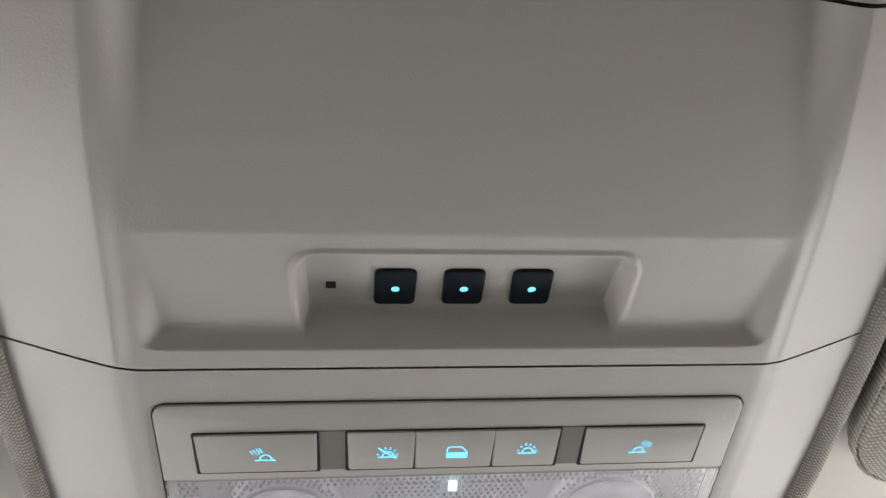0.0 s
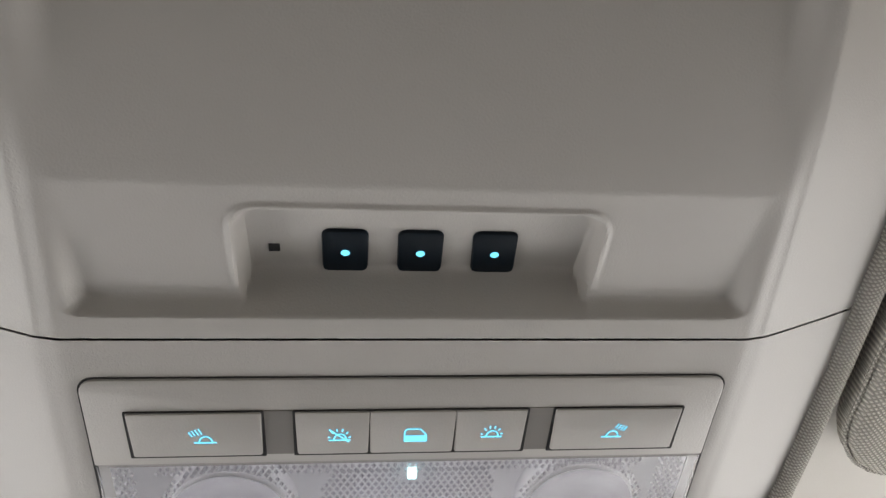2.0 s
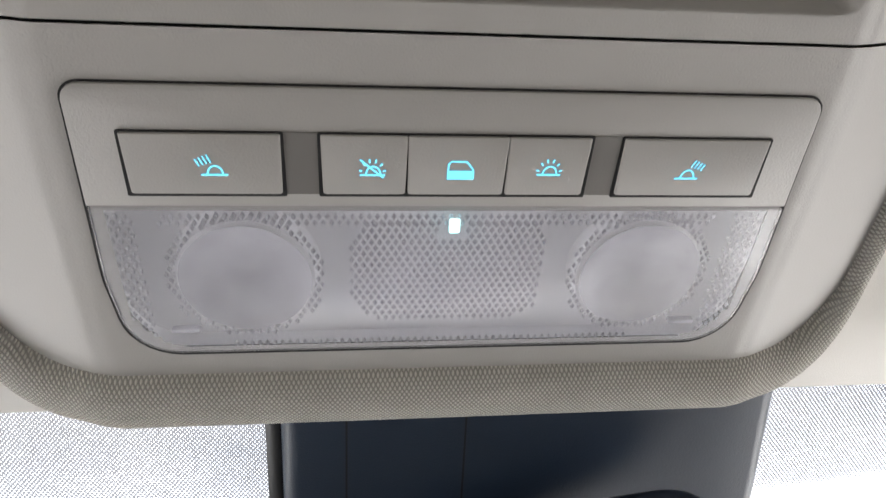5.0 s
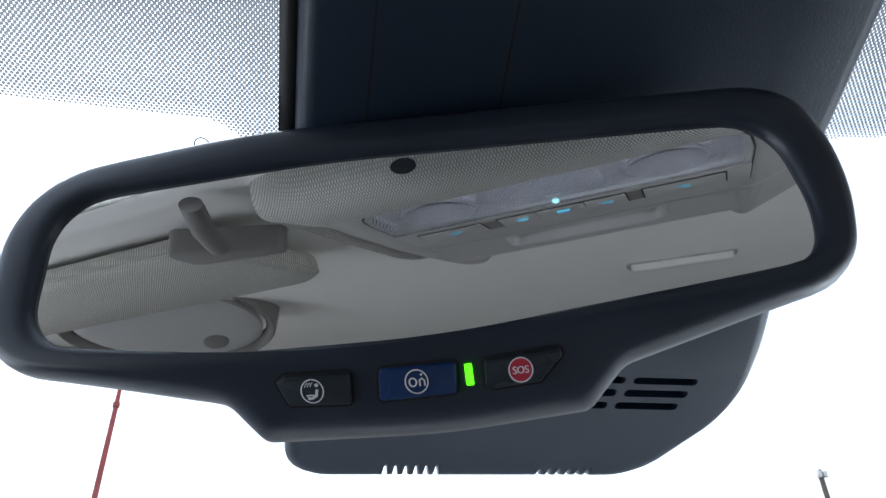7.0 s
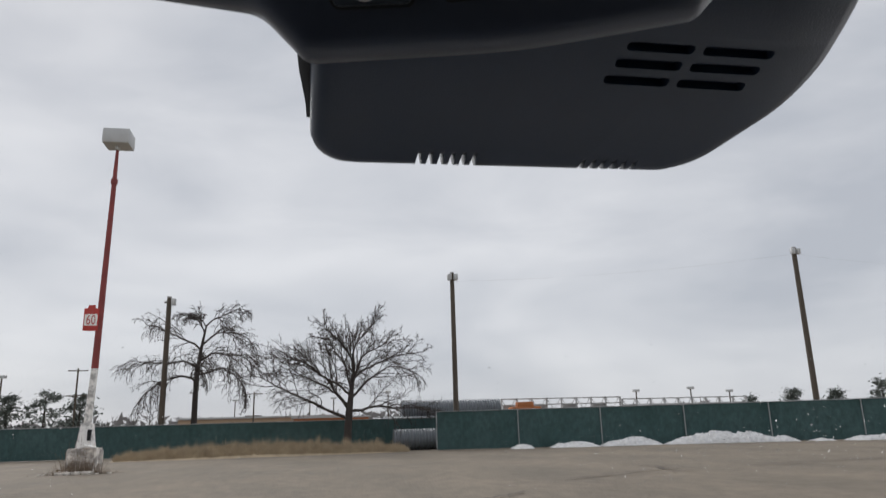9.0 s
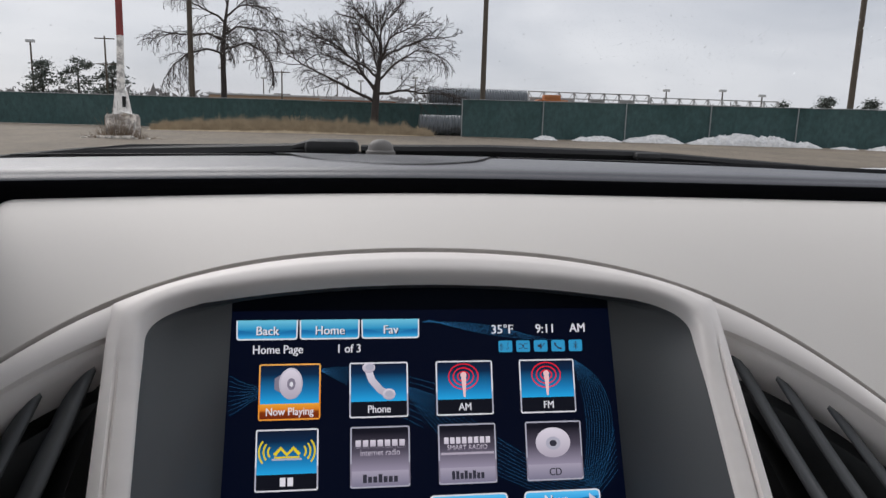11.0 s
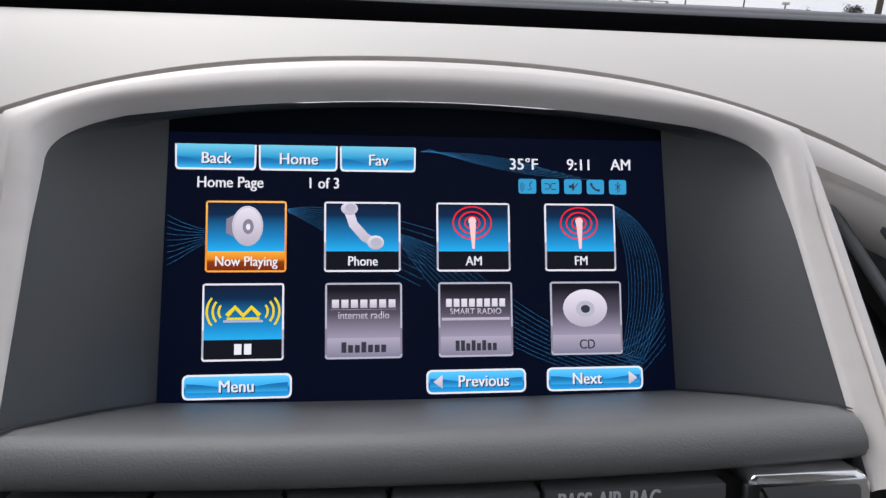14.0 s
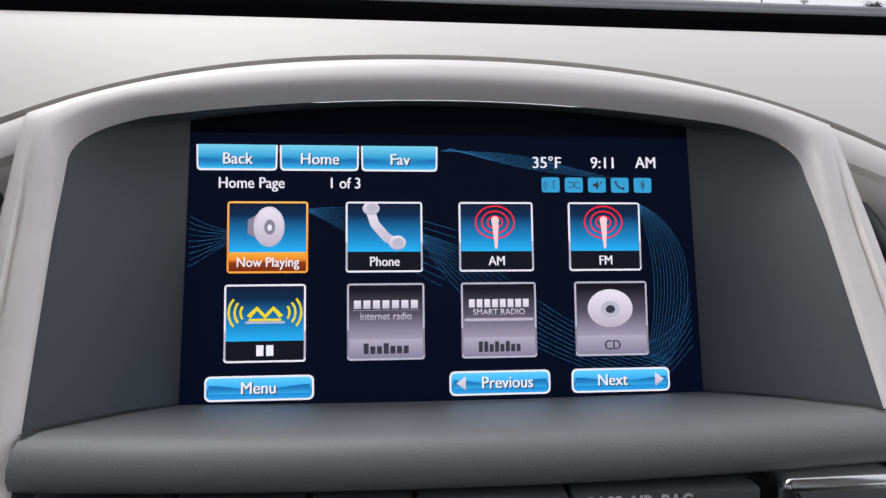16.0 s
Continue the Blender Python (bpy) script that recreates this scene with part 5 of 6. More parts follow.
# ---------------------------------------------------------------- display
def display():
    d = thing("dash_display", (0, 0.29, 0.97), "lit colour display showing a home page of audio icons", "display")
    m = MS @ Matrix.Translation((-0.0330, 0, 0))        # u runs from the phone tile's corner
    flat("screen_glass", rect(-0.0510, -0.0640, 0.1170, 0.0225), 0.0, M_SCREEN, d, m, "dark navy display panel")
    W = glow("ui_white", (0.74, 0.74, 0.79), 0.75)
    GREY = glow("ui_grey", (0.42, 0.42, 0.50), 0.75)
    DARK = glow("ui_dark", (0.006, 0.007, 0.012), 0.75)
    INK = glow("ui_ink", (0.035, 0.035, 0.05), 0.75)
    BLUE = glow("ui_button_blue", (0, 0, 0), 0.75, [(0.0, (0.02, 0.33, 0.72)), (0.42, (0.008, 0.13, 0.40)), (0.52, (0.03, 0.36, 0.78)), (1.0, (0.10, 0.55, 0.90))])
    TAB = glow("ui_tab_blue", (0, 0, 0), 0.75, [(0.0, (0.05, 0.44, 0.72)), (0.40, (0.015, 0.20, 0.42)), (0.52, (0.03, 0.32, 0.58)), (1.0, (0.16, 0.56, 0.74))])
    TILE = glow("ui_tile_blue", (0, 0, 0), 0.75, [(0.0, (0.015, 0.38, 0.76)), (0.30, (0.010, 0.20, 0.46)), (0.75, (0.004, 0.022, 0.065)), (1.0, (0.006, 0.012, 0.03))])
    TILEG = glow("ui_tile_grey", (0, 0, 0), 0.75, [(0.0, (0.30, 0.27, 0.36)), (0.45, (0.08, 0.07, 0.10)), (0.9, (0.008, 0.008, 0.014))])
    LABELG = glow("ui_label_grey", (0, 0, 0), 0.75, [(0.0, (0.20, 0.19, 0.27)), (1.0, (0.38, 0.35, 0.44))])
    ORANGE = glow("ui_orange", (0, 0, 0), 0.75, [(0.0, (0.85, 0.35, 0.05)), (0.3, (0.80, 0.24, 0.01)), (1.0, (0.90, 0.45, 0.10))])
    EMBER = glow("ui_ember", (0, 0, 0), 0.75, [(0.0, (0.16, 0.02, 0.004)), (0.45, (0.22, 0.04, 0.004)), (0.6, (0.72, 0.22, 0.02)), (1.0, (0.85, 0.38, 0.04))])
    LINE = glow("ui_line_blue", (0.028, 0.16, 0.36), 0.75)
    RED = glow("ui_red", (0.80, 0.015, 0.03), 0.75)
    PINK = glow("ui_pink", (0.85, 0.55, 0.55), 0.75)
    YEL = glow("ui_yellow", (0.75, 0.58, 0.02), 0.75)
    SIL = glow("ui_silver", (0, 0, 0), 0.75, [(0.0, (0.42, 0.38, 0.46)), (1.0, (0.72, 0.68, 0.76))])
    SIL2 = glow("ui_silver_dark", (0.22, 0.20, 0.26), 0.75)
    SICON = glow("ui_status_blue", (0.03, 0.30, 0.55), 0.75)
    z = 0.0002
    # faint swirling lines
    def bundle(a, b, n):
        """Lines that flow between two bounding curves."""
        for k in range(n):
            c = [Vector(p).lerp(Vector(q), k / (n - 1)) for p, q in zip(a, b)]
            t = [i / 20 for i in range(21)]
            ol.append(stroke([c[0] * (1 - s) ** 3 + c[1] * 3 * s * (1 - s) ** 2 + c[2] * 3 * s * s * (1 - s) + c[3] * s ** 3 for s in t], 0.00008))

    ol = []
    bundle([(0.024, -0.010), (0.050, -0.016), (0.060, -0.040), (0.106, -0.052)], [(0.024, -0.012), (0.034, -0.028), (0.046, -0.046), (0.098, -0.0605)], 10)
    bundle([(-0.0115, -0.002), (0.0, 0.0), (0.02, -0.004), (0.036, -0.009)], [(-0.0115, -0.003), (0.0, -0.008), (0.016, -0.020), (0.031, -0.027)], 9)
    bundle([(0.096, -0.001), (0.101, -0.010), (0.104, -0.030), (0.098, -0.050)], [(0.097, 0.0), (0.118, -0.010), (0.116, -0.036), (0.1035, -0.056)], 11)
    bundle([(0.0965, -0.046), (0.104, -0.046), (0.110, -0.040), (0.1135, -0.030)], [(0.0965, -0.061), (0.104, -0.059), (0.109, -0.052), (0.1138, -0.047)], 7)
    bundle([(-0.0485, -0.004), (-0.044, -0.007), (-0.040, -0.008), (-0.036, -0.009)], [(-0.0485, -0.020), (-0.044, -0.018), (-0.040, -0.014), (-0.036, -0.013)], 9)
    bundle([(0.031, 0.0172), (0.045, 0.0174), (0.058, 0.0165), (0.070, 0.0130)], [(0.034, 0.0182), (0.050, 0.0130), (0.066, 0.0095), (0.088, 0.0088)], 8)
    tagged(flats("swirl_pattern", ol, z, LINE, d, m), "thin curved blue lines", kind="stuff")
    z = 0.0004
    def wave(x0, x1, y, h):
        """The darker wave across a glossy button."""
        n = 12
        top = [(x0 + (x1 - x0) * k / n, y + h * (0.6 + 0.4 * math.cos(math.pi * (2 * k / n - 1) * 1.0) * -1)) for k in range(n + 1)]
        return Strip([(p[0], y - h * 0.5) for p in top] + top[::-1])

    WAVE = glow("ui_wave_blue", (0, 0, 0), 0.75, [(0.0, (0.03, 0.36, 0.70)), (0.55, (0.012, 0.18, 0.42)), (1.0, (0.010, 0.14, 0.36))])
    # tabs along the top
    for s, x0, x1 in (("Back", -0.0466, -0.0214), ("Home", -0.0208, 0.0043), ("Fav", 0.0049, 0.0297)):
        o = rpoly([(x0, 0.0185, 0.0), (x0 + 0.0002, 0.0103, 0.0012), (x1 - 0.0002, 0.0103, 0.0012), (x1, 0.0185, 0.0)], 4)
        flat("tab_border", o, z, W, d, m)
        tb = flat("tab", rpoly([(x0 + 0.0006, 0.0186, 0.0), (x0 + 0.0007, 0.0109, 0.001), (x1 - 0.0007, 0.0109, 0.001), (x1 - 0.0006, 0.0186, 0.0)], 4), z + 0.0001, TAB, d, m)
        flats("tab_wave", [wave(x0 + 0.0008, x1 - 0.0008, 0.0124, 0.0020)], z + 0.00013, WAVE, tb, m)
        text("caption_shadow", s, (x0 + x1) / 2 + 0.00035, 0.0121, 0.0052, z + 0.00015, INK, tb, m, squeeze=0.95, heavy=0.03)
        text("caption", s, (x0 + x1) / 2, 0.0124, 0.0052, z + 0.0002, W, tb, m, squeeze=0.95, heavy=0.03)
    text("caption", "Home Page", -0.0399, 0.0047, 0.0050, z, W, d, m, "LEFT", squeeze=0.89, heavy=0.03)
    text("caption", "1 of 3", -0.0056, 0.0047, 0.0050, z, W, d, m, "LEFT", squeeze=0.89, heavy=0.03)
    text("caption", "35°F", 0.0608, 0.0118, 0.0054, z, W, d, m, "LEFT", squeeze=0.99, heavy=0.03)
    text("caption", "9:11", 0.0806, 0.0119, 0.0054, z, W, d, m, "LEFT", squeeze=0.97, heavy=0.03)
    text("caption", "AM", 0.0961, 0.0121, 0.0054, z, W, d, m, "LEFT", squeeze=0.93, heavy=0.03)
    for k in range(5):
        x = 0.0640 + k * 0.00785
        st = flat("status_tile", rect(x, 0.0037, x + 0.0061, 0.0087, 0.0008), z, SICON, d, m)
        c = (x + 0.00305, 0.0062)
        sh = [[stroke(arc(c[0] - 0.0004, c[1] - 0.0003, r, 130, 230, 6), 0.0002) for r in (0.0008, 0.0014, 0.0020)] + [stroke([(c[0] + 0.0002, c[1] - 0.0012), (c[0] + 0.0014, c[1] - 0.0010), (c[0] + 0.0006, c[1] + 0.0006), (c[0] + 0.0016, c[1] + 0.0016)], 0.0003)],
              [stroke([(c[0] - 0.0020, c[1] - 0.0010), (c[0] - 0.0005, c[1] - 0.0008), (c[0] + 0.0006, c[1] + 0.0010), (c[0] + 0.0020, c[1] + 0.0010)], 0.0003), stroke([(c[0] - 0.0020, c[1] + 0.0010), (c[0] - 0.0005, c[1] + 0.0008), (c[0] + 0.0006, c[1] - 0.0010), (c[0] + 0.0020, c[1] - 0.0010)], 0.0003)],
              [[(c[0] - 0.0014, c[1] - 0.0005), (c[0] - 0.0006, c[1] - 0.0005), (c[0] + 0.0004, c[1] - 0.0014), (c[0] + 0.0004, c[1] + 0.0014), (c[0] - 0.0006, c[1] + 0.0005), (c[0] - 0.0014, c[1] + 0.0005)], stroke([(c[0] - 0.0004, c[1] - 0.0014), (c[0] + 0.0018, c[1] + 0.0012)], 0.0003)],
              [stroke([(c[0] - 0.0016, c[1] + 0.0012), (c[0] - 0.0012, c[1] + 0.0002), (c[0], c[1] - 0.0010), (c[0] + 0.0014, c[1] - 0.0012)], 0.0006), disc(c[0] - 0.0014, c[1] + 0.0009, 0.0005, n=8), disc(c[0] + 0.0011, c[1] - 0.0012, 0.0005, n=8)],
              [stroke([(c[0] - 0.0009, c[1] - 0.0009), (c[0] + 0.0009, c[1] + 0.0008), (c[0], c[1] + 0.0018), (c[0], c[1] - 0.0018), (c[0] + 0.0009, c[1] - 0.0008), (c[0] - 0.0009, c[1] + 0.0009)], 0.0003)]][k]
        flats("status_symbol", sh, z + 0.0001, INK, st, m)
    def blocks(cx, y, n, pitch, low, high, tall):
        """A word as a row of letter-sized blocks."""
        x = cx - pitch * n / 2
        return [rect(x + k * pitch + pitch * 0.13, y, x + (k + 1) * pitch - pitch * 0.13, y + (high if tall[k] else low)) for k in range(n)]

    # eight tiles
    cols = (-0.0368, 0.0, 0.0363, 0.0726)
    names = (("Now Playing", "Phone", "AM", "FM"), ("", "", "", "CD"))
    for r in range(2):
        for c in range(4):
            x0 = cols[c] + (0.0004 if r else 0) - (0.0010 if (r and c == 0) else 0) + (0.0010 if (r and c == 3) else 0)
            x1 = x0 + (0.0250 if c == 0 else 0.0245)
            y1, y0 = (0.0004, -0.0223) if r == 0 else (-0.0258, -0.0500)
            ym = y0 + 0.0066
            gray = r == 1 and c > 0
            hot = r == 0 and c == 0
            tile = flat("icon_tile", rect(x0, y0, x1, y1, 0.0010), z, ORANGE if hot else (GREY if gray else W), d, m)
            w = 0.0006
            if not hot:
                for x in (x0, x1 - w):
                    flat("tile_rim", rect(x, y0 + 0.0012, x + w, ym + 0.0030), z + 0.00005, GREY if not gray else SIL2, tile, m)
            flat("tile_face", rect(x0 + w, ym, x1 - w, y1 - w), z + 0.0001, TILEG if gray else TILE, tile, m)
            flat("tile_label", rect(x0 + w, y0 + w, x1 - w, ym), z + 0.0001, EMBER if hot else (LABELG if gray else DARK), tile, m)
            cx = (x0 + x1) / 2
            if names[r][c]:
                text("caption", names[r][c], cx, y0 + 0.0020, 0.0044, z + 0.0002, INK if gray else W, tile, m, squeeze=0.87, heavy=0.03)
            else:
                count, pitch, tall = {0: (2, 0.0030, (1, 1)), 1: (7, 0.0021, (1, 0, 0, 1, 0, 0, 0)), 2: (8, 0.00175, (1, 1, 0, 1, 0, 1, 0, 0))}[c]
                flats("brand_bar", blocks(cx, y0 + 0.0020, count, pitch, 0.0024, 0.0033, tall), z + 0.0002, INK if gray else W, tile, m)
            q = z + 0.0002
            yc = (ym + y1) / 2
            if (r, c) == (0, 0):
                flat("speaker_rim", disc(cx + 0.0004, yc, 0.0048, 0.0064), q, SIL, tile, m)
                flats("speaker_back", [[(cx - 0.0062, yc - 0.0022), (cx - 0.0030, yc - 0.0040), (cx - 0.0030, yc + 0.0040), (cx - 0.0062, yc + 0.0022)]], q - 0.00005, SIL2, tile, m)
                ringflat("speaker_ring", disc(cx + 0.0004, yc, 0.0045, 0.0061), 0.0002, q + 0.0001, GREY, tile, m)
                flat("speaker_cone", disc(cx + 0.0006, yc - 0.0002, 0.0017, 0.0024), q + 0.0001, SIL2, tile, m)
                flat("speaker_cap", disc(cx + 0.0006, yc - 0.0003, 0.0007, 0.0010), q + 0.0002, W, tile, m)
            elif (r, c) == (0, 1):
                flats("handset", [stroke([(cx - 0.0046, yc + 0.0056), (cx - 0.0030, yc + 0.0008), (cx + 0.0006, yc - 0.0034), (cx + 0.0044, yc - 0.0056)], 0.0030)], q, SIL, tile, m)
                flat("ear_cup", disc(cx - 0.0042, yc + 0.0058, 0.0027, 0.0021), q + 0.0001, SIL, tile, m)
                flat("mouth_cup", disc(cx + 0.0042, yc - 0.0052, 0.0027, 0.0023), q + 0.0001, SIL, tile, m)
                flat("ear_hole", disc(cx - 0.0038, yc + 0.0061, 0.0018, 0.0013), q + 0.0002, GREY, tile, m)
                flat("mouth_hole", disc(cx + 0.0044, yc - 0.0051, 0.0018, 0.0014), q + 0.0002, GREY, tile, m)
            elif r == 0:
                for rr in (0.0066, 0.0046, 0.0027):
                    ringflat("signal_ring", disc(cx - 0.0004, yc + 0.0014, rr, rr * 0.84), 0.00048, q, RED, tile, m)
                flats("mast", [[(cx - 0.0014, yc + 0.0010), (cx - 0.0005, yc - 0.0072), (cx + 0.0003, yc - 0.0072), (cx + 0.0008, yc + 0.0010)]], q + 0.0001, PINK, tile, m)
                flat("mast_head", disc(cx - 0.0004, yc + 0.0020, 0.0013), q + 0.0002, PINK, tile, m)
            elif c == 0:
                flats("brand_mark", [stroke([(cx - 0.0050, yc - 0.0013), (cx - 0.0025, yc + 0.0013), (cx, yc - 0.0013), (cx + 0.0025, yc + 0.0013), (cx + 0.0050, yc - 0.0013)], 0.0014),
                                     rect(cx - 0.0050, yc - 0.0026, cx + 0.0050, yc - 0.0019)] +
                      [stroke(arc(cx - 0.0045, yc, rr, 140, 220, 8), 0.0007) for rr in (0.0030, 0.0048, 0.0066)] + [stroke(arc(cx + 0.0045, yc, rr, -40, 40, 8), 0.0007) for rr in (0.0030, 0.0048, 0.0066)], q, YEL, tile, m)
                flat("brand_bar", rect(cx - 0.0060, yc - 0.0034, cx + 0.0060, yc - 0.0027), q, GREY, tile, m)
            elif c == 1:
                flats("brand_mark", blocks(cx, yc + 0.0008, 7, 0.0030, 0.0024, 0.0026, (1,) * 7) + [rect(cx - 0.0106, yc + 0.0002, cx + 0.0106, yc + 0.0003)], q, SIL, tile, m)
                text("caption", "internet radio", cx, yc - 0.0027, 0.0034, q, SIL, tile, m, squeeze=0.86)
            elif c == 2:
                flats("brand_mark", blocks(cx, yc + 0.0008, 8, 0.00252, 0.0024, 0.0026, (1,) * 8) + [rect(cx - 0.0112, yc - 0.0036, cx + 0.0112, yc - 0.0027)], q, SIL, tile, m)
                text("caption", "SMART RADIO", cx, yc - 0.0016, 0.0027, q, SIL, tile, m, squeeze=0.98)
            else:
                flat("disc_icon", disc(cx - 0.0004, yc, 0.0076, 0.0062), q, SIL, tile, m)
                ringflat("disc_band", disc(cx - 0.0004, yc - 0.0003, 0.0032, 0.0027), 0.0014, q + 0.0001, GREY, tile, m)
                flat("disc_hole", disc(cx - 0.0004, yc - 0.0003, 0.0016, 0.0013), q + 0.0002, INK, tile, m)
    # buttons along the bottom
    for s, x0, x1, arrow in (("Menu", -0.0430, -0.0098, 0), ("Previous", 0.0326, 0.0653, -1), ("Next", 0.0723, 0.1052, 1)):
        b = flat("soft_button", rect(x0, -0.0617, x1, -0.0540, 0.0018), z, W, d, m)
        flat("soft_button_face", rect(x0 + 0.0006, -0.0611, x1 - 0.0006, -0.0546, 0.0014), z + 0.0001, BLUE, b, m)
        flats("button_wave", [wave(x0 + 0.0012, x1 - 0.0012, -0.0586, 0.0018)], z + 0.00013, WAVE, b, m)
        text("caption_shadow", s, (x0 + x1) / 2 + (0.0022 if arrow < 0 else (-0.0030 if arrow > 0 else -0.0004)) + 0.00035, -0.0598, 0.0053, z + 0.00015, INK, b, m, squeeze=0.92, heavy=0.03)
        text("caption", s, (x0 + x1) / 2 + (0.0022 if arrow < 0 else (-0.0030 if arrow > 0 else -0.0004)), -0.0595, 0.0053, z + 0.0002, W, b, m, squeeze=0.92, heavy=0.03)
        if arrow:
            tip = x0 + 0.0022 if arrow < 0 else x1 - 0.0020
            flats("arrow", [[(tip, -0.0578), (tip - arrow * 0.0030, -0.0600), (tip - arrow * 0.0030, -0.0556)][::arrow]], z + 0.0002, SIL, b, m)


display()


# ---------------------------------------------------------------- wipers, cowl and bonnet
def front_of_car():
    cowl = thing("cowl", (0, 0.80, 1.0), "black plastic cowl at the foot of the windscreen", "car body", kind="structure")
    cp = [(0.685, 1.038), (0.76, 1.049), (0.80, 1.0515), (0.86, 1.0500), (0.90, 1.040), (0.93, 0.99)]
    sheet("cowl_panel", 60, 5, lambda u, v: ((u - 0.5) * 1.5, cp[round(v * 5)][0] - 0.20 * ((u - 0.5) * 1.5) ** 2, cp[round(v * 5)][1] - (0.075 if u < 0.5 else 0.012) * ((u - 0.5) * 1.5) ** 2), M_COWL, cowl)
    wip = thing("wiper", (-0.05, 0.78, 1.05), "black windscreen wiper at rest on the cowl", "wiper", "wipers")
    tube("blade", [(-0.55, 0.735, 1.018), (-0.30, 0.785, 1.0445), (-0.08, 0.80, 1.0530)], [0.006, 0.008, 0.008], M_RUBBER, wip, 8)
    tube("blade_spine", [(-0.50, 0.740, 1.026), (-0.26, 0.790, 1.0525), (-0.10, 0.802, 1.0570)], [0.003, 0.004, 0.003], M_RUBBER, wip, 6)
    w2 = thing("wiper", (0.2, 0.79, 1.05), "black windscreen wiper at rest on the cowl", "wiper", "wipers")
    tube("blade", [(-0.02, 0.80, 1.0545), (0.12, 0.80, 1.0565), (0.30, 0.80, 1.0550), (0.60, 0.79, 1.040)], [0.006, 0.007, 0.006, 0.004], M_RUBBER, w2, 8)
    box("arm_cap", (-0.080, 0.775, 1.048), (-0.022, 0.812, 1.0660), M_RUBBER, wip, 0.007)
    tube("arm_neck", [(-0.094, 0.796, 1.055), (-0.070, 0.796, 1.0605)], [0.004, 0.006], M_RUBBER, wip, 8)
    box("arm_end", (0.292, 0.785, 1.048), (0.324, 0.81, 1.0595), M_RUBBER, w2, 0.005)
    hood = thing("bonnet", (0, 1.3, 0.98), "white painted car bonnet beyond the windscreen", "bonnet")
    sheet("bonnet_skin", 50, 24, lambda u, v: ((u - 0.5) * 1.8, 0.92 + 0.95 * v, 0.945 + 0.094 * step(0.68, 0.80, (u - 0.5) * 1.8) * (1 - 0.5 * v) - 0.12 * v * v - 0.35 * max(0, abs((u - 0.5) * 1.8) - 0.82)), M_CARPAINT, hood, thick=0.003)
    box("front_wings", (-0.84, 0.96, 0.32), (0.84, 1.84, 0.80), M_CARPAINT, hood, 0.06)
    verts, faces = [], []
    rng = random.Random(5)
    for k in range(430):
        x = rng.uniform(-0.35, 0.55)
        y = rng.uniform(0.42, 0.62)
        if rng.random() < 0.45:
            x, y = rng.gauss(0.30, 0.08), rng.gauss(0.58, 0.03)
        c = Vector(glass_pt(x, y)) + Vector((0, 0.0008, 0.0018))
        r = rng.choice((0.0004, 0.0005, 0.0006, 0.0009))
        k0 = len(verts)
        for a in range(6):
            verts.append(tuple(c + Vector((r * math.cos(a * 1.0472), r * 0.8 * math.sin(a * 1.0472), -0.4 * r * math.sin(a * 1.0472)))))
        verts.append(tuple(c + Vector((0, r * 0.5, r))))
        faces += [(k0 + a, k0 + (a + 1) % 6, k0 + 6) for a in range(6)]
    drops = mk("rain_drops", verts, faces, M_DROP, windscreen, True, "small rain drops on the glass", None, "stuff")
    drops.visible_shadow = False


front_of_car()


# ---------------------------------------------------------------- car park
def ground():
    rng = random.Random(3)

    def f(u, v):
        r = 3.0 * (1500 / 3.0) ** v if v > 0 else 0.0
        a = u * 2 * math.pi
        return (r * math.sin(a), 10 + r * math.cos(a), 0.02 * math.sin(r * 0.2 + a * 3) * min(1, r / 30) if r < 200 else 0.0)

    g = sheet("ground", 96, 40, f, M_ASPHALT, label="worn brown-grey asphalt of an empty car park", kind="structure", category="ground")
    cr = [((2.0, 11.3), (2.9, 12.1), (3.6, 12.8)), ((8.4, 19.8), (8.7, 18.2), (8.3, 17.0), (8.7, 16.0)), ((-9.5, 17.6), (-7.4, 17.4), (-5.2, 17.0)), ((1.0, 9.6), (2.2, 11.4)), ((6.0, 15.6), (8.6, 16.1)), ((10, 17.0), (16, 18.0)), ((5.2, 15.2), (7.4, 16.6), (9.2, 17.4)), ((-12, 14.0), (-9.5, 14.1), (-7.6, 13.9))]
    verts, faces = [], []
    for line in cr:
        pts = []
        for a, b in zip(line, line[1:]):
            for i in range(8):
                t = i / 8
                pts.append((a[0] + (b[0] - a[0]) * t + rng.uniform(-0.06, 0.06), a[1] + (b[1] - a[1]) * t + rng.uniform(-0.06, 0.06)))
        o = stroke(pts, 0.065)
        k, n = len(verts), len(pts)
        verts += [(p[0], p[1], 0.030) for p in o]
        faces += [(k + i, k + i + 1, k + 2 * n - 2 - i, k + 2 * n - 1 - i) for i in range(n - 1)]
    mk("tar_cracks", verts, faces, M_CRACK, g, False, "dark cracks in the asphalt", None, "stuff")


ground()


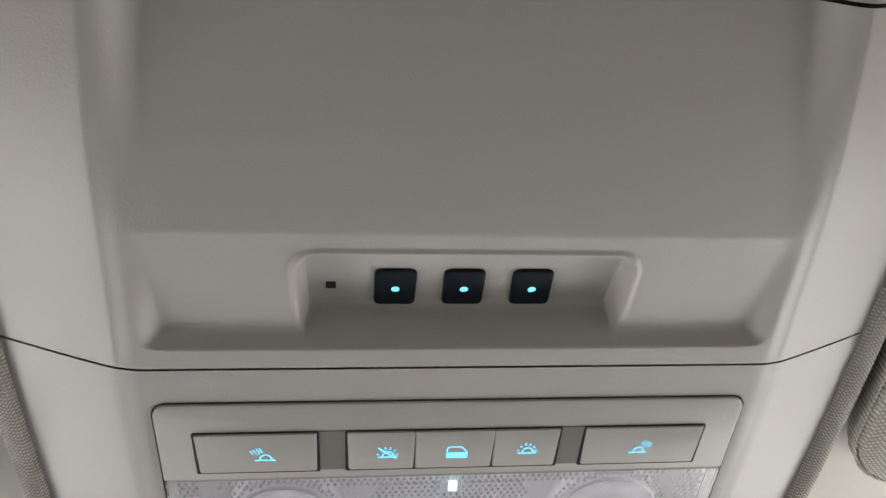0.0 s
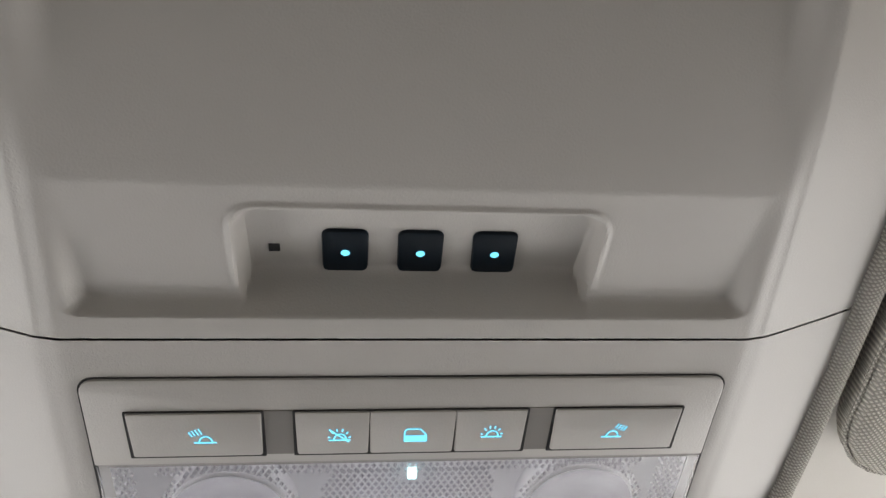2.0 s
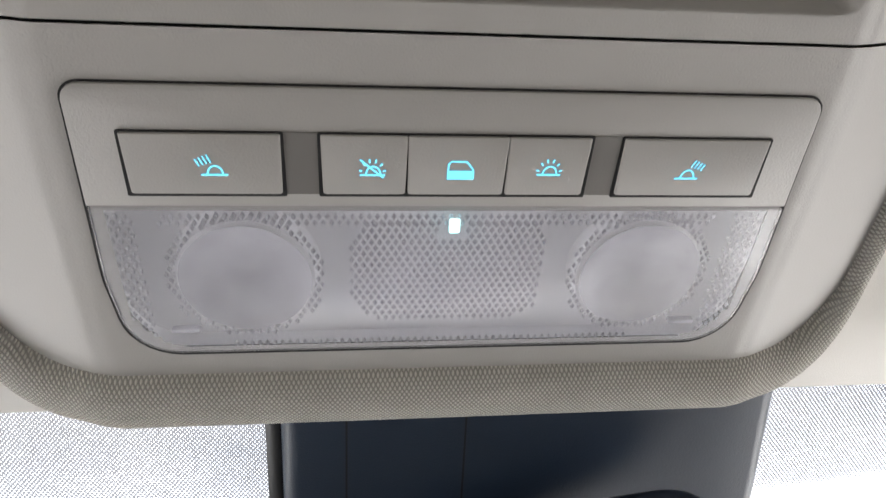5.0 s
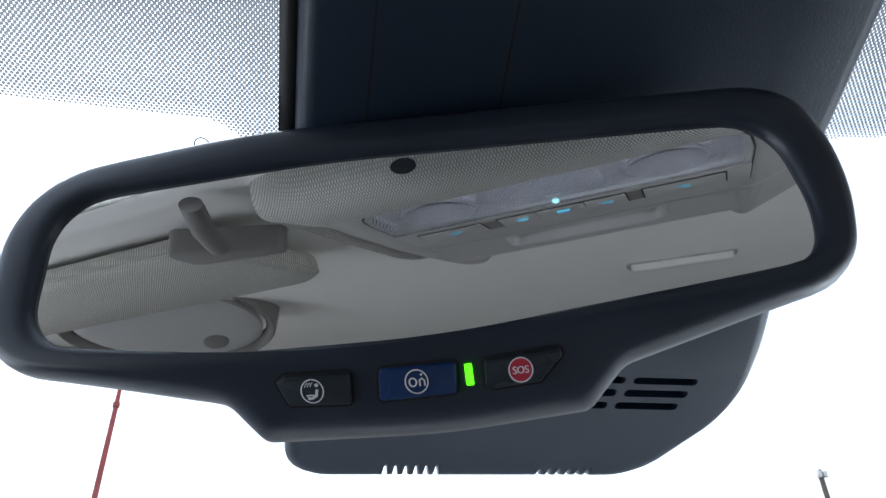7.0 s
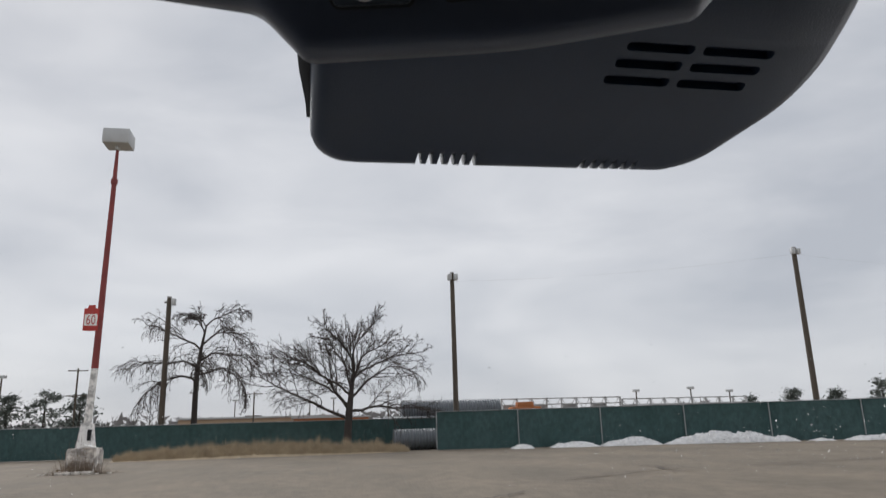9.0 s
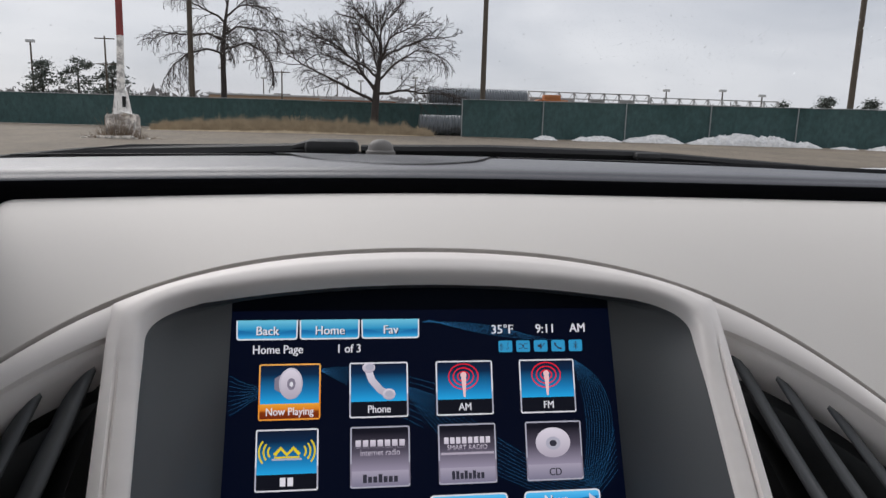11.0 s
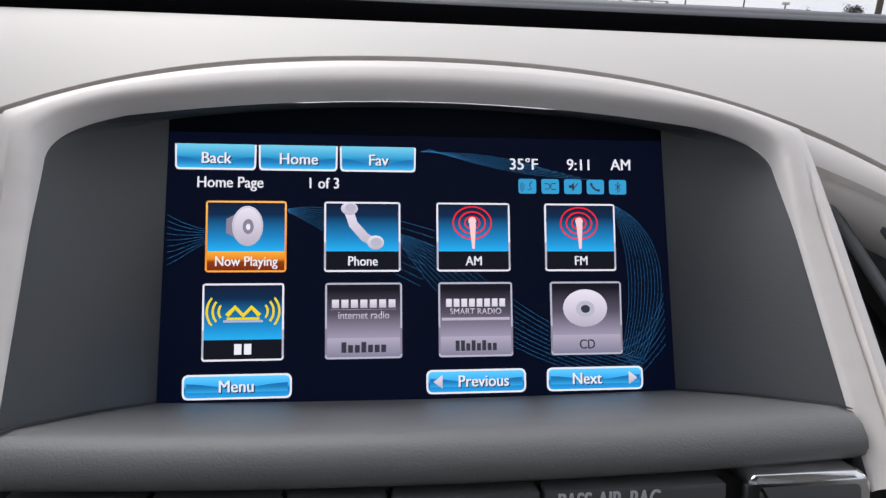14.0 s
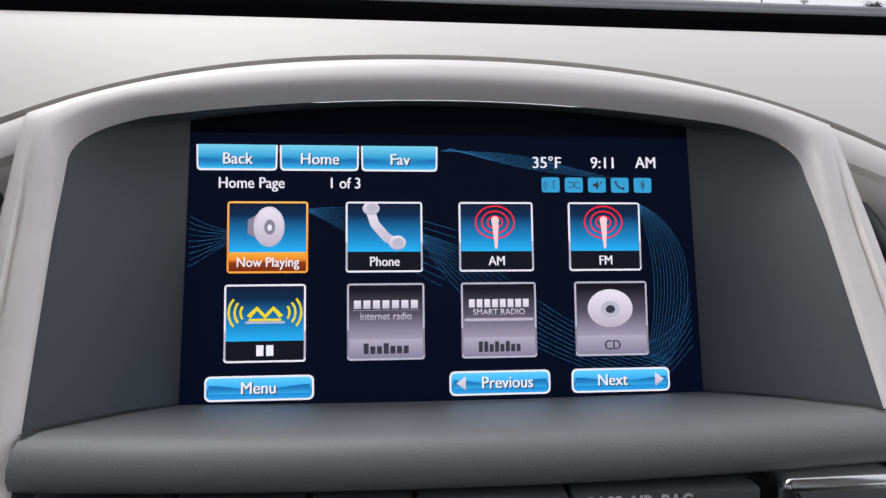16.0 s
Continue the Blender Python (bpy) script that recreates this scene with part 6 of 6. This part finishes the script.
def lamp_standard():
    t = thing("car_park_lamp", (-7.75, 26, 0), "tall red and white painted car park lamp on a chipped base", "street lamp")
    o = rpoly([(-0.48, -0.40, 0.05), (0.48, -0.40, 0.05), (0.48, 0.40, 0.05), (-0.48, 0.40, 0.05)], 4)
    mx = Matrix.Translation((-7.78, 26, 0))
    loft("concrete_base", [[(p.x, p.y, -0.1) for p in o], [(p.x, p.y, 0.72) for p in o], [(p.x * 0.9, p.y * 0.9, 0.82) for p in o]], M_BASE, t, mx)
    q = rpoly([(-0.27, -0.25, 0.03), (0.27, -0.25, 0.03), (0.27, 0.25, 0.03), (-0.27, 0.25, 0.03)], 4)
    loft("pole_shoe", [[(p.x, p.y, 0.8) for p in q], [(p.x * 0.62, p.y * 0.62, 1.62) for p in q]], M_WHITEPAINT, t, mx)
    box("hand_hole", (-7.68, 25.70, 1.06), (-7.58, 25.86, 1.42), M_GAP, t, 0.005)
    slab("loose_cover", rect(-0.20, -0.14, 0.20, 0.14, 0.02), 0, 0.03, 0.006, M_WHITEPAINT, t, Matrix.Translation((-7.52, 25.62, 0.86)) @ Matrix.Rotation(radians(14), 4, "Y"))
    tube("white_pole", [(-7.80, 26, 1.3), (-7.72, 26, 3.45)], [0.135, 0.115], M_WHITEPAINT, t, 12)
    tube("red_pole", [(-7.72, 26, 3.45), (-7.64, 26, 10.2), (-7.63, 26, 11.55)], [0.118, 0.085, 0.05], M_REDPAINT, t, 12)
    tube("pole_collar", [(-7.64, 26, 10.15), (-7.64, 26, 10.32)], 0.12, M_REDPAINT, t, 10)
    box("lamp_head", (-8.10, 25.6, 11.62), (-7.16, 26.5, 12.20), M_LAMPHEAD, t, 0.06)
    box("head_bracket", (-7.70, 25.9, 11.45), (-7.56, 26.1, 11.66), M_LAMPHEAD, t, 0.02)
    sg = thing("bay_sign", (-8.16, 25.9, 4.7), "red car park section sign with white number 60", "sign")
    o = rpoly([(-0.33, -0.44, 0.02), (0.33, -0.44, 0.02), (0.33, 0.34, 0.02), (0.18, 0.34, 0.02), (0.14, 0.46, 0.04), (-0.14, 0.46, 0.04), (-0.18, 0.34, 0.02), (-0.33, 0.34, 0.02)], 3)
    ms = frame_of((-7.95, 25.86, 5.17), (0.74, 0, 0), (0, 0, 1), (0, -1, 0))
    slab("sign_plate", o, -0.03, 0.0, 0.004, M_SIGNRED, sg, ms)
    flat("sign_field", rect(-0.28, -0.26, 0.28, 0.14), 0.004, M_WHITEPAINT, sg, ms)
    text("sign_number", "60", 0, -0.22, 0.48, 0.008, M_SIGNRED, sg, ms, squeeze=0.9)
    rng = random.Random(8)
    for k in range(26):
        x, y = -7.95 + rng.gauss(-0.10, 0.50), 25.45 + rng.uniform(-0.2, 0.35)
        r = rng.uniform(0.03, 0.10)
        box("rubble", (x - r * 1.4, y - r, 0.0), (x + r * 1.4, y + r, r * 1.1), M_BASE, t, r * 0.3)
    verts, faces = [], []
    for k in range(420):
        x, y = -7.78 + rng.gauss(0, 0.55), 25.52 + rng.uniform(-0.12, 0.14)
        h, w = abs(rng.gauss(0.0, 0.42)) * math.exp(-((x + 7.78) / 0.8) ** 2) + 0.04, 0.006
        dx = rng.gauss(0, 0.12)
        i = len(verts)
        verts += [(x - w, y, 0), (x + w, y, 0), (x + dx + w * 0.5, y - 0.03, h), (x + dx - w * 0.5, y - 0.03, h)]
        faces.append((i, i + 1, i + 2, i + 3))
    mk("dead_weeds", verts, faces, M_WEED, None, False, "brown dead weeds round the lamp base", None, "stuff", "weeds")


lamp_standard()


def fence():
    runs = ((((-60, 45.5), (6.6, 40.6)), 1.68, 34, "left"), (((5.9, 37.36), (22.0, 33.6), (34.0, 28.2)), 1.93, 21, "right"))
    for line, h, n, which in runs:
        fn = thing("screen_fence", (line[0][0], line[0][1], 0), "dark green windscreen mesh on a wire fence", "fence", "boundary fence")
        total = [Vector(p) for p in line]
        L = [(b - a).length for a, b in zip(total, total[1:])]

        def at(s):
            s *= sum(L)
            for a, b, l in zip(total, total[1:], L):
                if s <= l + 1e-6:
                    return a.lerp(b, s / l)
                s -= l
            return total[-1]

        sheet("mesh_screen", 160, 6, lambda u, v: (at(u).x, at(u).y + 0.05 * math.sin(u * 90) * math.sin(3.14 * v), 0.02 + (h + 0.03 * math.sin(u * 70)) * v), M_FENCE, fn)
        for k in range(n + 1):
            p = at(k / n)
            off = 0.10 if which == "left" or k % 3 else -0.08
            tube("fence_post", [(p.x, p.y + off, 0), (p.x, p.y + off, h + 0.04)], 0.03, M_POST, fn, 6)
        tube("top_rail", [(at(i / 40).x, at(i / 40).y - 0.05, h + 0.02) for i in range(41)], 0.02, M_POST, fn, 5)


fence()


def tree(at, trunk, girth, limbs, seed, droop, label):
    """A bare tree: limbs (height up the trunk, heading, first rise, last rise, length, radius) that fork into ever thinner crooked twigs."""
    rng = random.Random(seed)
    t = thing("bare_tree", at, label, "tree", "bare trees")
    base = Vector(at)
    segs = []

    def grow(p, heading, rise0, rise1, length, r, depth):
        n = (13, 8, 6, 4)[depth]
        thin = (0.024, 0.0115, 0.0075, 0.0055)[depth]
        hand = rng.choice((-1, 1))
        bend = kink = 0.0
        for i in range(n):
            k = i / (n - 1)
            bend = 0.6 * bend + rng.gauss(0, 0.20)
            kink = 0.5 * kink + rng.gauss(0, 0.17)
            rise = rise0 + (rise1 - rise0) * k + kink
            d = Vector((math.cos(rise) * math.sin(heading + bend), -math.cos(rise) * math.cos(heading + bend), math.sin(rise)))
            q = p + d * (length / n)
            r1 = r + (thin - r) * (k + 1 / n) if r > thin else r
            segs.append((p, q, r + (thin - r) * k if r > thin else r, r1, depth))
            p = q
            if depth < 3 and i >= (2 if depth == 0 else 1):
                for _ in range(2 if rng.random() < (0.4, 0.12, 0.0)[depth] else 1):
                    hand = -hand
                    lift = rng.uniform(-0.45, 0.65) if depth == 0 else rng.gauss(0.15, 0.45)
                    grow(p, heading + bend + hand * rng.uniform(0.5, 1.15), rise + lift, rise + lift - droop * rng.uniform(0.6, 1.5),
                         length * (0.50 if depth == 0 else 0.46) * (1.15 - 0.6 * k) * rng.uniform(0.7, 1.25), max(thin, r1 * 0.42), depth + 1)

    spine = [base + Vector(p) for p in trunk]
    tube("trunk", [tuple(p) for p in spine], girth, M_BARK, t, 10)
    for h, heading, rise0, rise1, length, r in limbs:
        k = h * (len(spine) - 1)
        i = min(int(k), len(spine) - 2)
        grow(spine[i].lerp(spine[i + 1], k - i), radians(heading), radians(rise0), radians(rise1), length, r, 0)
    verts, faces = [], []
    for p, q, r0, r1, depth in segs:
        d = (q - p).normalized()
        a = d.cross(Vector((0.3, 0.2, 1))).normalized()
        b = d.cross(a)
        k, n = len(verts), (6 if depth < 2 else 3)
        for c, r in ((p, r0), (q + d * r1 * 0.4, r1)):
            for i in range(n):
                w = 2 * math.pi * i / n
                verts.append(tuple(c + a * r * math.cos(w) + b * r * math.sin(w)))
        faces += [(k + i, k + (i + 1) % n, k + n + (i + 1) % n, k + n + i) for i in range(n)]
    mk("crown", verts, faces, M_BARK, t, False, "bare crooked limbs and twigs")


tree((1.35, 39.2, 0), [(0, 0, 0), (0.04, 0, 1.1), (0.10, 0, 2.1), (0.22, 0, 3.2), (0.35, 0, 4.4)], [0.26, 0.21, 0.20, 0.13, 0.08],
     [(0.40, -82, 40, 14, 5.7, 0.095), (0.52, -100, 62, 20, 4.9, 0.10), (0.50, 84, 24, -12, 4.8, 0.085), (0.66, 100, 48, -14, 4.6, 0.08), (0.74, -40, 62, 30, 3.7, 0.07),
      (0.82, 60, 64, 22, 3.6, 0.07), (0.95, -80, 72, 48, 3.2, 0.065), (1.0, 80, 76, 40, 3.1, 0.06), (0.60, 170, 50, 20, 3.4, 0.07), (0.70, -85, 46, 12, 4.4, 0.075), (0.88, 90, 40, 0, 4.0, 0.065), (0.58, -70, 30, 0, 4.2, 0.07)], 11, 0.45, "wide spreading leafless tree behind the dry grass")
tree((-7.30, 43.6, 0), [(0, 0, 0), (0.02, 0, 2.2), (0.02, 0, 4.2), (0.18, 0, 5.9), (0.42, 0, 7.4)], [0.20, 0.17, 0.14, 0.10, 0.05],
     [(0.50, -84, 30, -62, 4.0, 0.075), (0.54, 88, 26, -58, 3.6, 0.07), (0.62, -95, 34, -38, 4.1, 0.075), (0.66, 95, 30, -45, 3.6, 0.07), (0.76, -80, 44, 0, 3.6, 0.07),
      (0.82, 84, 40, -22, 3.6, 0.065), (0.92, -60, 60, 6, 2.0, 0.05), (1.0, 80, 46, -12, 2.6, 0.05), (1.0, -110, 62, 20, 1.2, 0.04), (0.70, 175, 30, -30, 2.8, 0.06), (0.58, 10, 25, -40, 2.8, 0.06)], 23, 0.85, "upright leafless tree with drooping twigs")


def pole(at, h, r, head, label):
    t = thing("floodlight_pole", at, label, "utility pole", "floodlight poles")
    x, y, _ = at
    tube("pole_shaft", [(x, y, -0.2), (x, y, h)], [r, r * 0.78], M_POLE, t, 10)
    for dx in ((0.40,) if head else (-0.28, 0.28)):
        box("floodlight", (x + dx * 0.7 - 0.13, y - 0.32, h - 0.46), (x + dx * 0.7 + 0.13, y - 0.02, h - 0.06), M_LAMPHEAD, t, 0.05)
    box("crossbar", (x - 0.26, y - 0.06, h - 0.30), (x + 0.30, y + 0.06, h - 0.2), M_POLE, t, 0.02)
    box("pole_cap", (x - 0.12, y - 0.12, h - 0.01), (x + 0.12, y + 0.12, h + 0.10), M_STEEL, t, 0.03)


pole((-8.85, 42.5, 0), 8.9, 0.17, True, "brown wooden pole with floodlights behind the fence")
pole((7.95, 42.5, 0), 10.5, 0.17, False, "tall wooden pole with two floodlights")
pole((32.1, 42.5, 0), 12.5, 0.21, False, "tallest wooden pole with two floodlights")
cable = thing("overhead_cable", (20.0, 42.5, 10.6), "thin overhead cable slung between the wooden poles", "cable")
tube("cable_span", [(7.95 + 24.15 * k / 16, 42.5, 10.0 + 2.1 * k / 16 - 0.35 * (1 - (k / 8 - 1) ** 2)) for k in range(17)], 0.003, M_POLE, cable, 4)
tube("cable_span", [(32.1 + 26 * k / 12, 42.5, 12.1 - 0.8 * (1 - (k / 6 - 1) ** 2)) for k in range(13)], 0.003, M_POLE, cable, 4)


def pipe(at, length, r, label):
    t = thing("corrugated_pipe", at, label, "pipe", "stacked pipes")
    x, y, z = at
    rings = []
    n = int(length / 0.085)
    for i in range(n + 1):
        rr = r * (1 + 0.045 * math.cos(i * math.pi))
        rings.append([(x - length / 2 + length * i / n, y + rr * math.cos(a * 0.2618), z + r + rr * math.sin(a * 0.2618)) for a in range(24)])
    inner = [[(p[0], y + (p[1] - y) * 0.92, z + r + (p[2] - z - r) * 0.92) for p in rings[-1]], [(p[0] - 0.6, y + (p[1] - y) * 0.92, z + r + (p[2] - z - r) * 0.92) for p in rings[-1]]]
    loft("pipe_shell", rings + inner, M_PIPE, t, None, True, True)


pipe((8.6, 48.0, 1.62), 6.7, 0.66, "large grey corrugated steel culvert pipe on a stack")
pipe((7.6, 46.9, 0.0), 7.4, 0.95, "grey corrugated steel culvert pipe in a stack")
pipe((8.8, 49.1, 0.0), 6.6, 0.95, "grey corrugated steel culvert pipe in a stack")
pipe((-0.5, 50.0, 0.0), 8.4, 0.90, "thin grey steel pipe lying behind the fence")
pipe((5.3, 39.3, 0.0), 2.9, 0.55, "grey corrugated culvert pipe lying before the fence")


def yard():
    st = thing("steel_frames", (27, 60, 0), "row of pale steel truss frames stored behind the fence", "steel frames")
    for x0, x1, z1 in ((15.2, 26.0, 3.35), (26.2, 38.2, 3.15)):
        for z in (z1, z1 - 0.5, z1 - 1.0):
            box("chord", (x0, 59.9, z - 0.09), (x1, 60.1, z), M_STEEL, st)
        n = int((x1 - x0) / 1.3)
        for k in range(n + 1):
            x = x0 + (x1 - x0) * k / n
            box("upright", (x - 0.05, 59.9, 0), (x + 0.05, 60.1, z1), M_STEEL, st)
            if k < n:
                tube("brace", [(x, 60, z1 - 0.05), (x + 0.65, 60, z1 - 1.0), (x + 1.25, 60, z1 - 0.05)], 0.035, M_STEEL, st, 5)
            if k < n and k % 2 == 0:
                box("stored_panel", (x + 0.2, 60.2, 1.9), (x + 1.5, 60.4, z1 - 0.55), M_STEEL, st)
    og = thing("orange_machine", (16.3, 58, 0), "rusty orange machine parts behind the fence", "machine")
    box("machine_body", (15.4, 57.6, 0), (18.0, 58.6, 2.6), M_ORANGE, og, 0.08)
    box("machine_cab", (16.0, 57.7, 2.5), (17.4, 58.5, 3.0), M_ORANGE, og, 0.08)
    bl = thing("low_building", (-12, 120, 0), "low tan building far behind the fence", "building")
    box("wall", (-22, 118, 0), (2, 124, 3.3), M_TAN, bl, 0.05)
    box("roof", (-22.3, 117.7, 3.3), (2.3, 124.3, 3.6), M_STEEL, bl, 0.03)
    for k in range(6):
        box("window", (-20.5 + k * 3.7, 117.9, 1.3), (-18.6 + k * 3.7, 118.05, 2.5), M_GAP, bl, 0.02)
    b2 = thing("low_building", (4, 110, 0), "low rust-coloured building far behind the fence", "building")
    box("wall", (-4, 108, 0), (7, 113, 2.9), M_ORANGE, b2, 0.05)
    box("roof", (-4.3, 107.7, 2.9), (7.3, 113.3, 3.1), M_STEEL, b2, 0.03)


yard()


def snow(x, y, w, h, seed):
    def f(u, v):
        a, b = u * 2 - 1, v * 2 - 1
        r = max(0.0, 1 - abs(a) ** 3) ** 0.7 * math.sqrt(max(0.0, 1 - b * b))
        at = x + a * w * 0.5
        n = 0.55 * noise.noise(Vector((at * 0.8, seed, b * 0.6))) + 0.28 * noise.noise(Vector((at * 3.1, seed + 3, b * 3))) + 0.20 * noise.noise(Vector((at * 9.0, seed + 7, b * 7)))
        return (at, y + b * 0.55 - 0.24 * a * w * 0.5, max(0.0, h * r * (0.78 + n)) - 0.03)

    sheet("snow_heap", 30 + int(16 * w), 16, f, M_SNOW, None, "low heap of old dirty snow along the fence", category="snow")


for s, (x, y, w, h) in enumerate(((9.95, 35.4, 1.1, 0.28), (12.5, 34.9, 2.4, 0.32), (15.3, 34.4, 2.9, 0.45), (20.0, 33.2, 6.2, 0.62), (24.0, 31.8, 0.9, 0.2), (26.0, 30.9, 2.2, 0.28), (28.6, 29.7, 1.6, 0.3))):
    snow(x, y, w, h, s + 1)


def grass():
    rng = random.Random(14)
    verts, faces = [], []
    for k in range(24000):
        x = rng.uniform(-9.8, 4.4)
        y = rng.uniform(37.0, 38.6)
        e = math.sqrt(max(0.0, 1 - ((x + 2.7) / 7.2) ** 2))
        base = 0.26 * e * math.exp(-((y - 37.9) / 0.7) ** 2) * (0.8 + 0.5 * noise.noise(Vector((x * 0.8, y, 0))))
        h = rng.uniform(0.20, 0.66) * (0.35 + 0.65 * e) * (0.75 + 1.1 * noise.noise(Vector((x * 2.6, y * 2.6, 4))))
        dx, dy = rng.gauss(0, 0.10), rng.gauss(0, 0.06)
        i = len(verts)
        w = rng.uniform(0.008, 0.02)
        verts += [(x - w, y, base - 0.05), (x + w, y, base - 0.05), (x + dx, y + dy, base + max(0.05, h))]
        faces.append((i, i + 1, i + 2))
    mk("dry_grass", verts, faces, M_GRASS, None, False, "tuft bank of tall dry yellow grass", None, "stuff", "grass")
    sheet("grass_bank", 50, 12, lambda u, v: (-10.2 + 15.0 * u, 36.6 + 3.4 * v, -0.04 + 0.28 * math.sin(math.pi * u) ** 0.6 * math.sin(math.pi * v) * (1 + 0.35 * noise.noise(Vector((u * 13, v * 3, 0))))), M_GRASS, None,
          "low bank of earth under dry grass", kind="structure", category="ground")


grass()


def spruce(x, y, h, w, seed):
    rng = random.Random(seed)
    t = thing("spruce_tree", (x, y, 0), "dark green conifer far behind the fence", "tree", "far conifers")
    tube("trunk", [(x, y, 0), (x, y, h * 0.9)], [0.22, 0.05], M_BARK, t, 6)
    verts, faces = [], []
    for k in range(34):
        f = 0.10 + 0.90 * (k + rng.random()) / 34
        rad = w * 0.5 * (1.05 - 0.80 * f ** 1.3) * rng.uniform(0.25, 1.0)
        a = rng.uniform(0, 6.283)
        c = Vector((x + rad * math.cos(a), y + rad * math.sin(a), h * (0.14 + 0.84 * f)))
        for n in range(46):
            p = c + Vector((rng.gauss(0, 0.42), rng.gauss(0, 0.42), rng.gauss(0, 0.22)))
            i = len(verts)
            for q in range(3):
                verts.append(tuple(p + Vector((rng.gauss(0, 0.16), rng.gauss(0, 0.16), rng.gauss(0, 0.11)))))
            faces.append((i, i + 1, i + 2))
    mk("crown", verts, faces, M_SPRUCE, t, False, "dense dark needles")


for k, (x, y, h, w) in enumerate(((-35.6, 90, 6.2, 5.4), (-31.6, 90, 6.5, 7.2), (-28.4, 92, 6.0, 5.4), (68, 95, 5.2, 4.2), (76, 96, 5.0, 5.0), (83, 95, 6.4, 4.6), (63, 98, 4.2, 3.8))):
    spruce(x, y, h, w, 30 + k)


def distance():
    rng = random.Random(40)
    verts, faces = [], []
    for k in range(5000):
        x = rng.uniform(-150, 190)
        y = 175 + rng.uniform(0, 12)
        hh = 4.2 + 2.2 * noise.noise(Vector((x * 0.035, 0, 0))) + 1.2 * noise.noise(Vector((x * 0.2, 5, 0)))
        z = rng.random() * max(1.0, hh)
        i = len(verts)
        for q in range(3):
            verts.append((x + rng.gauss(0, 0.8), y, max(0.0, z + rng.gauss(0, 0.8))))
        faces.append((i, i + 1, i + 2))
    mk("far_woods", verts, faces, M_FARTREE, None, False, "far line of grey leafless woods", None, "stuff", "trees")
    for x, y, h, arm in ((-28.4, 90, 9.1, True), (-37.4, 92, 8.3, False), (-22, 130, 8.0, False), (-16, 140, 7.0, False), (-2, 130, 7.0, False), (2, 120, 6.2, False), (-9, 100, 6.5, True), (11, 120, 7.0, False), (52, 95, 5.5, False), (58, 95, 5.0, False), (46, 100, 5.5, False)):
        t = thing("far_utility_pole", (x, y, 0), "thin utility pole far behind the fence", "utility pole", "far poles")
        tube("pole_shaft", [(x, y, 0), (x, y, h)], [0.13, 0.09], M_POLE, t, 6)
        if arm:
            for z in (h - 0.3, h - 3.2):
                box("crossarm", (x - 1.1, y - 0.06, z - 0.06), (x + 1.1, y + 0.06, z + 0.06), M_POLE, t)
        else:
            box("lamp_head", (x - 0.5, y - 0.2, h - 0.1), (x + 0.5, y + 0.2, h + 0.25), M_LAMPHEAD, t, 0.05)


distance()
